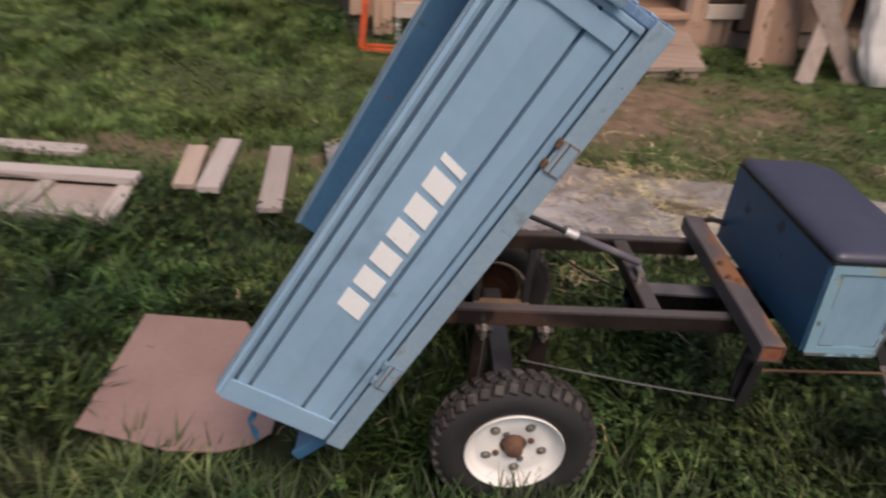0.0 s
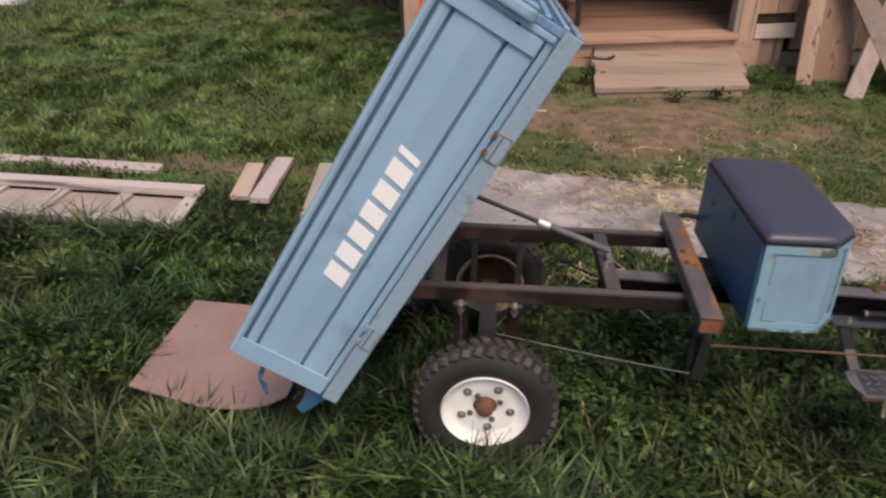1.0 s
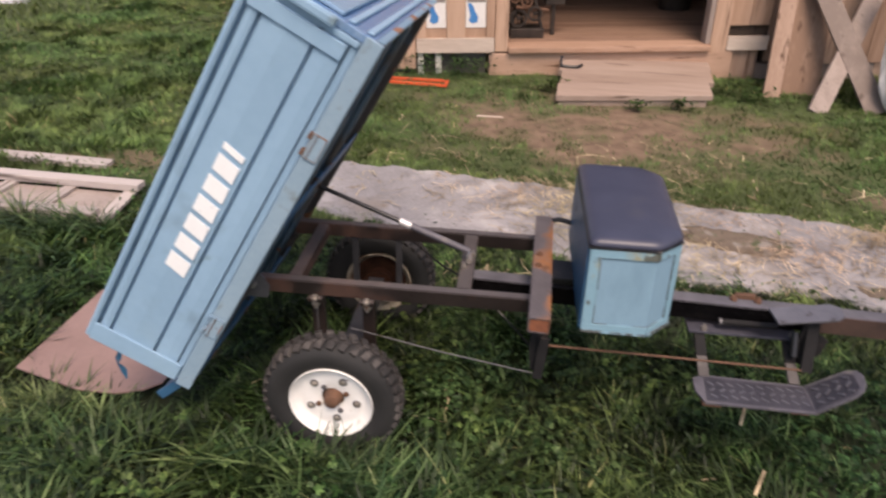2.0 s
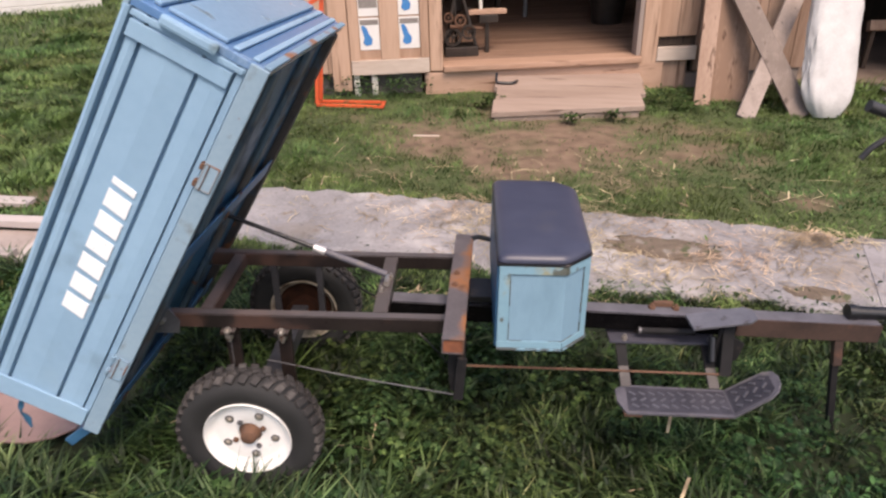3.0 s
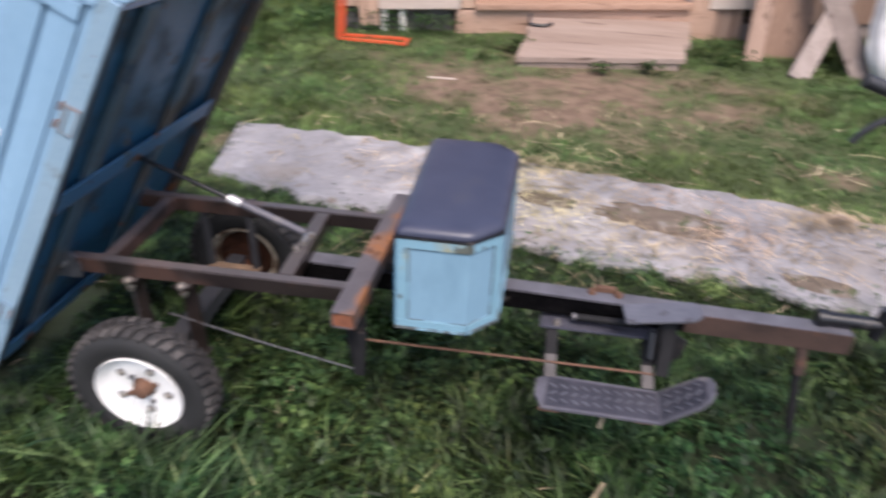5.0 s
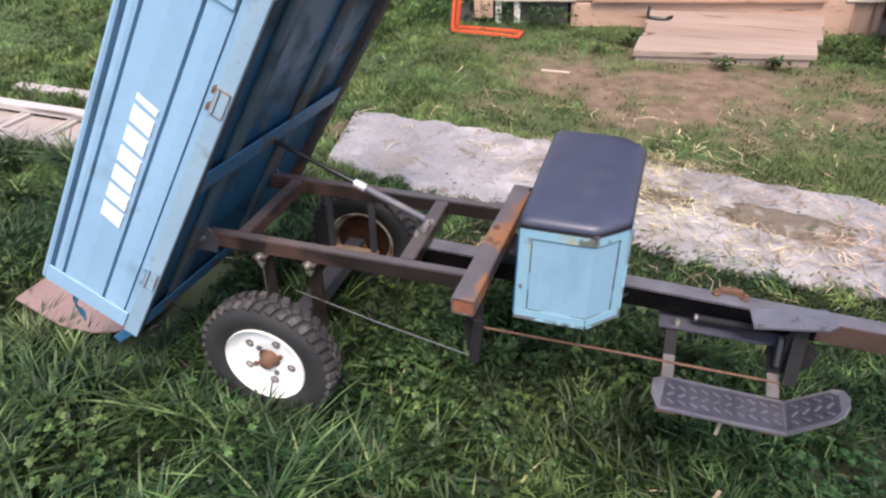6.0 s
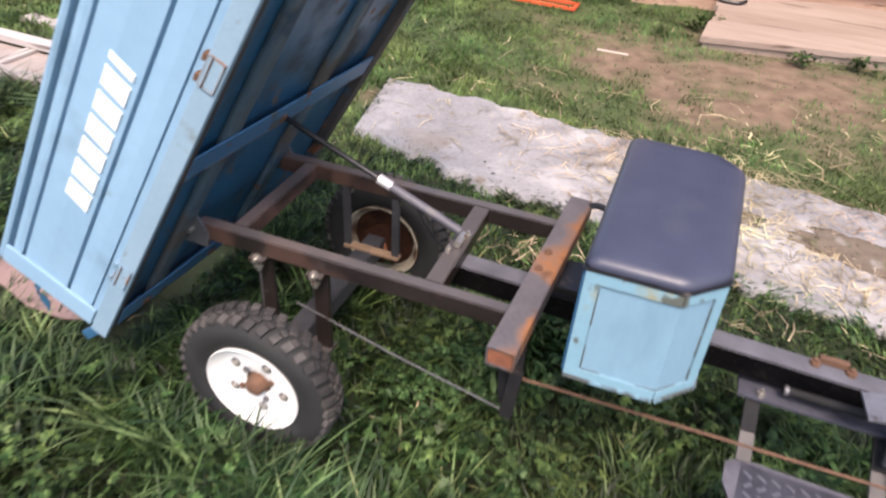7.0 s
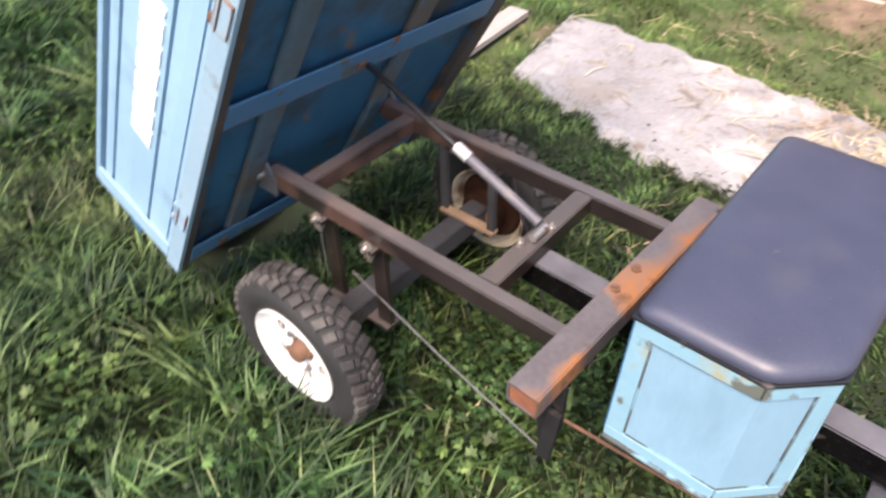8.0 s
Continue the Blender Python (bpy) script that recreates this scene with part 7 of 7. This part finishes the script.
straw(1.2, 3.9, 1.2, 0.25, 75, 0.16, 0.02)
straw(1.0, 1.6, 1.2, 0.8, 40, 0.16, 0.06)
for dx, dy, a, k in ((2.76, 1.33, 120, 0.9), (2.79, 1.30, 40, 0.8), (2.43, 1.15, 20, 0.9), (2.47, 1.17, 95, 0.9), (2.45, 1.12, 160, 0.8)):
    bm = bmesh.new()
    spine_v, left_v, right_v = [], [], []
    for i in range(6):
        f = i / 5
        wide = (0.05 + 0.42 * math.sin(math.pi * min(1, f * 0.95 + 0.03)) ** 0.8) * (1 + 0.28 * math.sin(i * 2.6 + a))
        curl = 0.16 * math.sin(f * 2.6 + a) + 0.05
        spine_v.append(bm.verts.new((f * 0.055 * k, 0.006 * math.sin(f * 4 + a), 0.045 * curl * k)))
        left_v.append(bm.verts.new((f * 0.055 * k, 0.045 * wide * k, 0.045 * (curl + 0.5 * wide) * k)))
        right_v.append(bm.verts.new((f * 0.055 * k, -0.045 * wide * k, 0.045 * (curl + 0.35 * wide) * k)))
    for i in range(5):
        bm.faces.new((spine_v[i], spine_v[i + 1], left_v[i + 1], left_v[i]))
        bm.faces.new((right_v[i], right_v[i + 1], spine_v[i + 1], spine_v[i]))
    bmesh.ops.solidify(bm, geom=bm.faces[:], thickness=0.0012)
    bmesh.ops.transform(bm, matrix=pose(dx, dy, 0.108, 20, -12, a), verts=bm.verts)
    single("dead_leaf", bm, M_DEAD_LEAF, "curled dry brown leaf caught in the grass", "leaf", "dry leaves in the grass")
for p, q in (((2.60, 1.36, 0.085), (2.69, 1.44, 0.10)), ((1.60, 1.48, 0.06), (1.63, 1.56, 0.13)), ((1.55, 1.15, 0.09), (1.60, 1.24, 0.10))):
    single("dry_stalk", bar(p, q, 0.010, 0.005, 0.001), M_STRAW, "pale flattened dry stalk lying in the grass", "stalk", "dry stalks in the grass")
chip = single("bark_chip", box(0.50, 0.70, 4.70, 4.725, 0.0, 0.012, 0.003), M_WOOD_PALE, "pale splinter of wood lying on the soil", "wood chip")
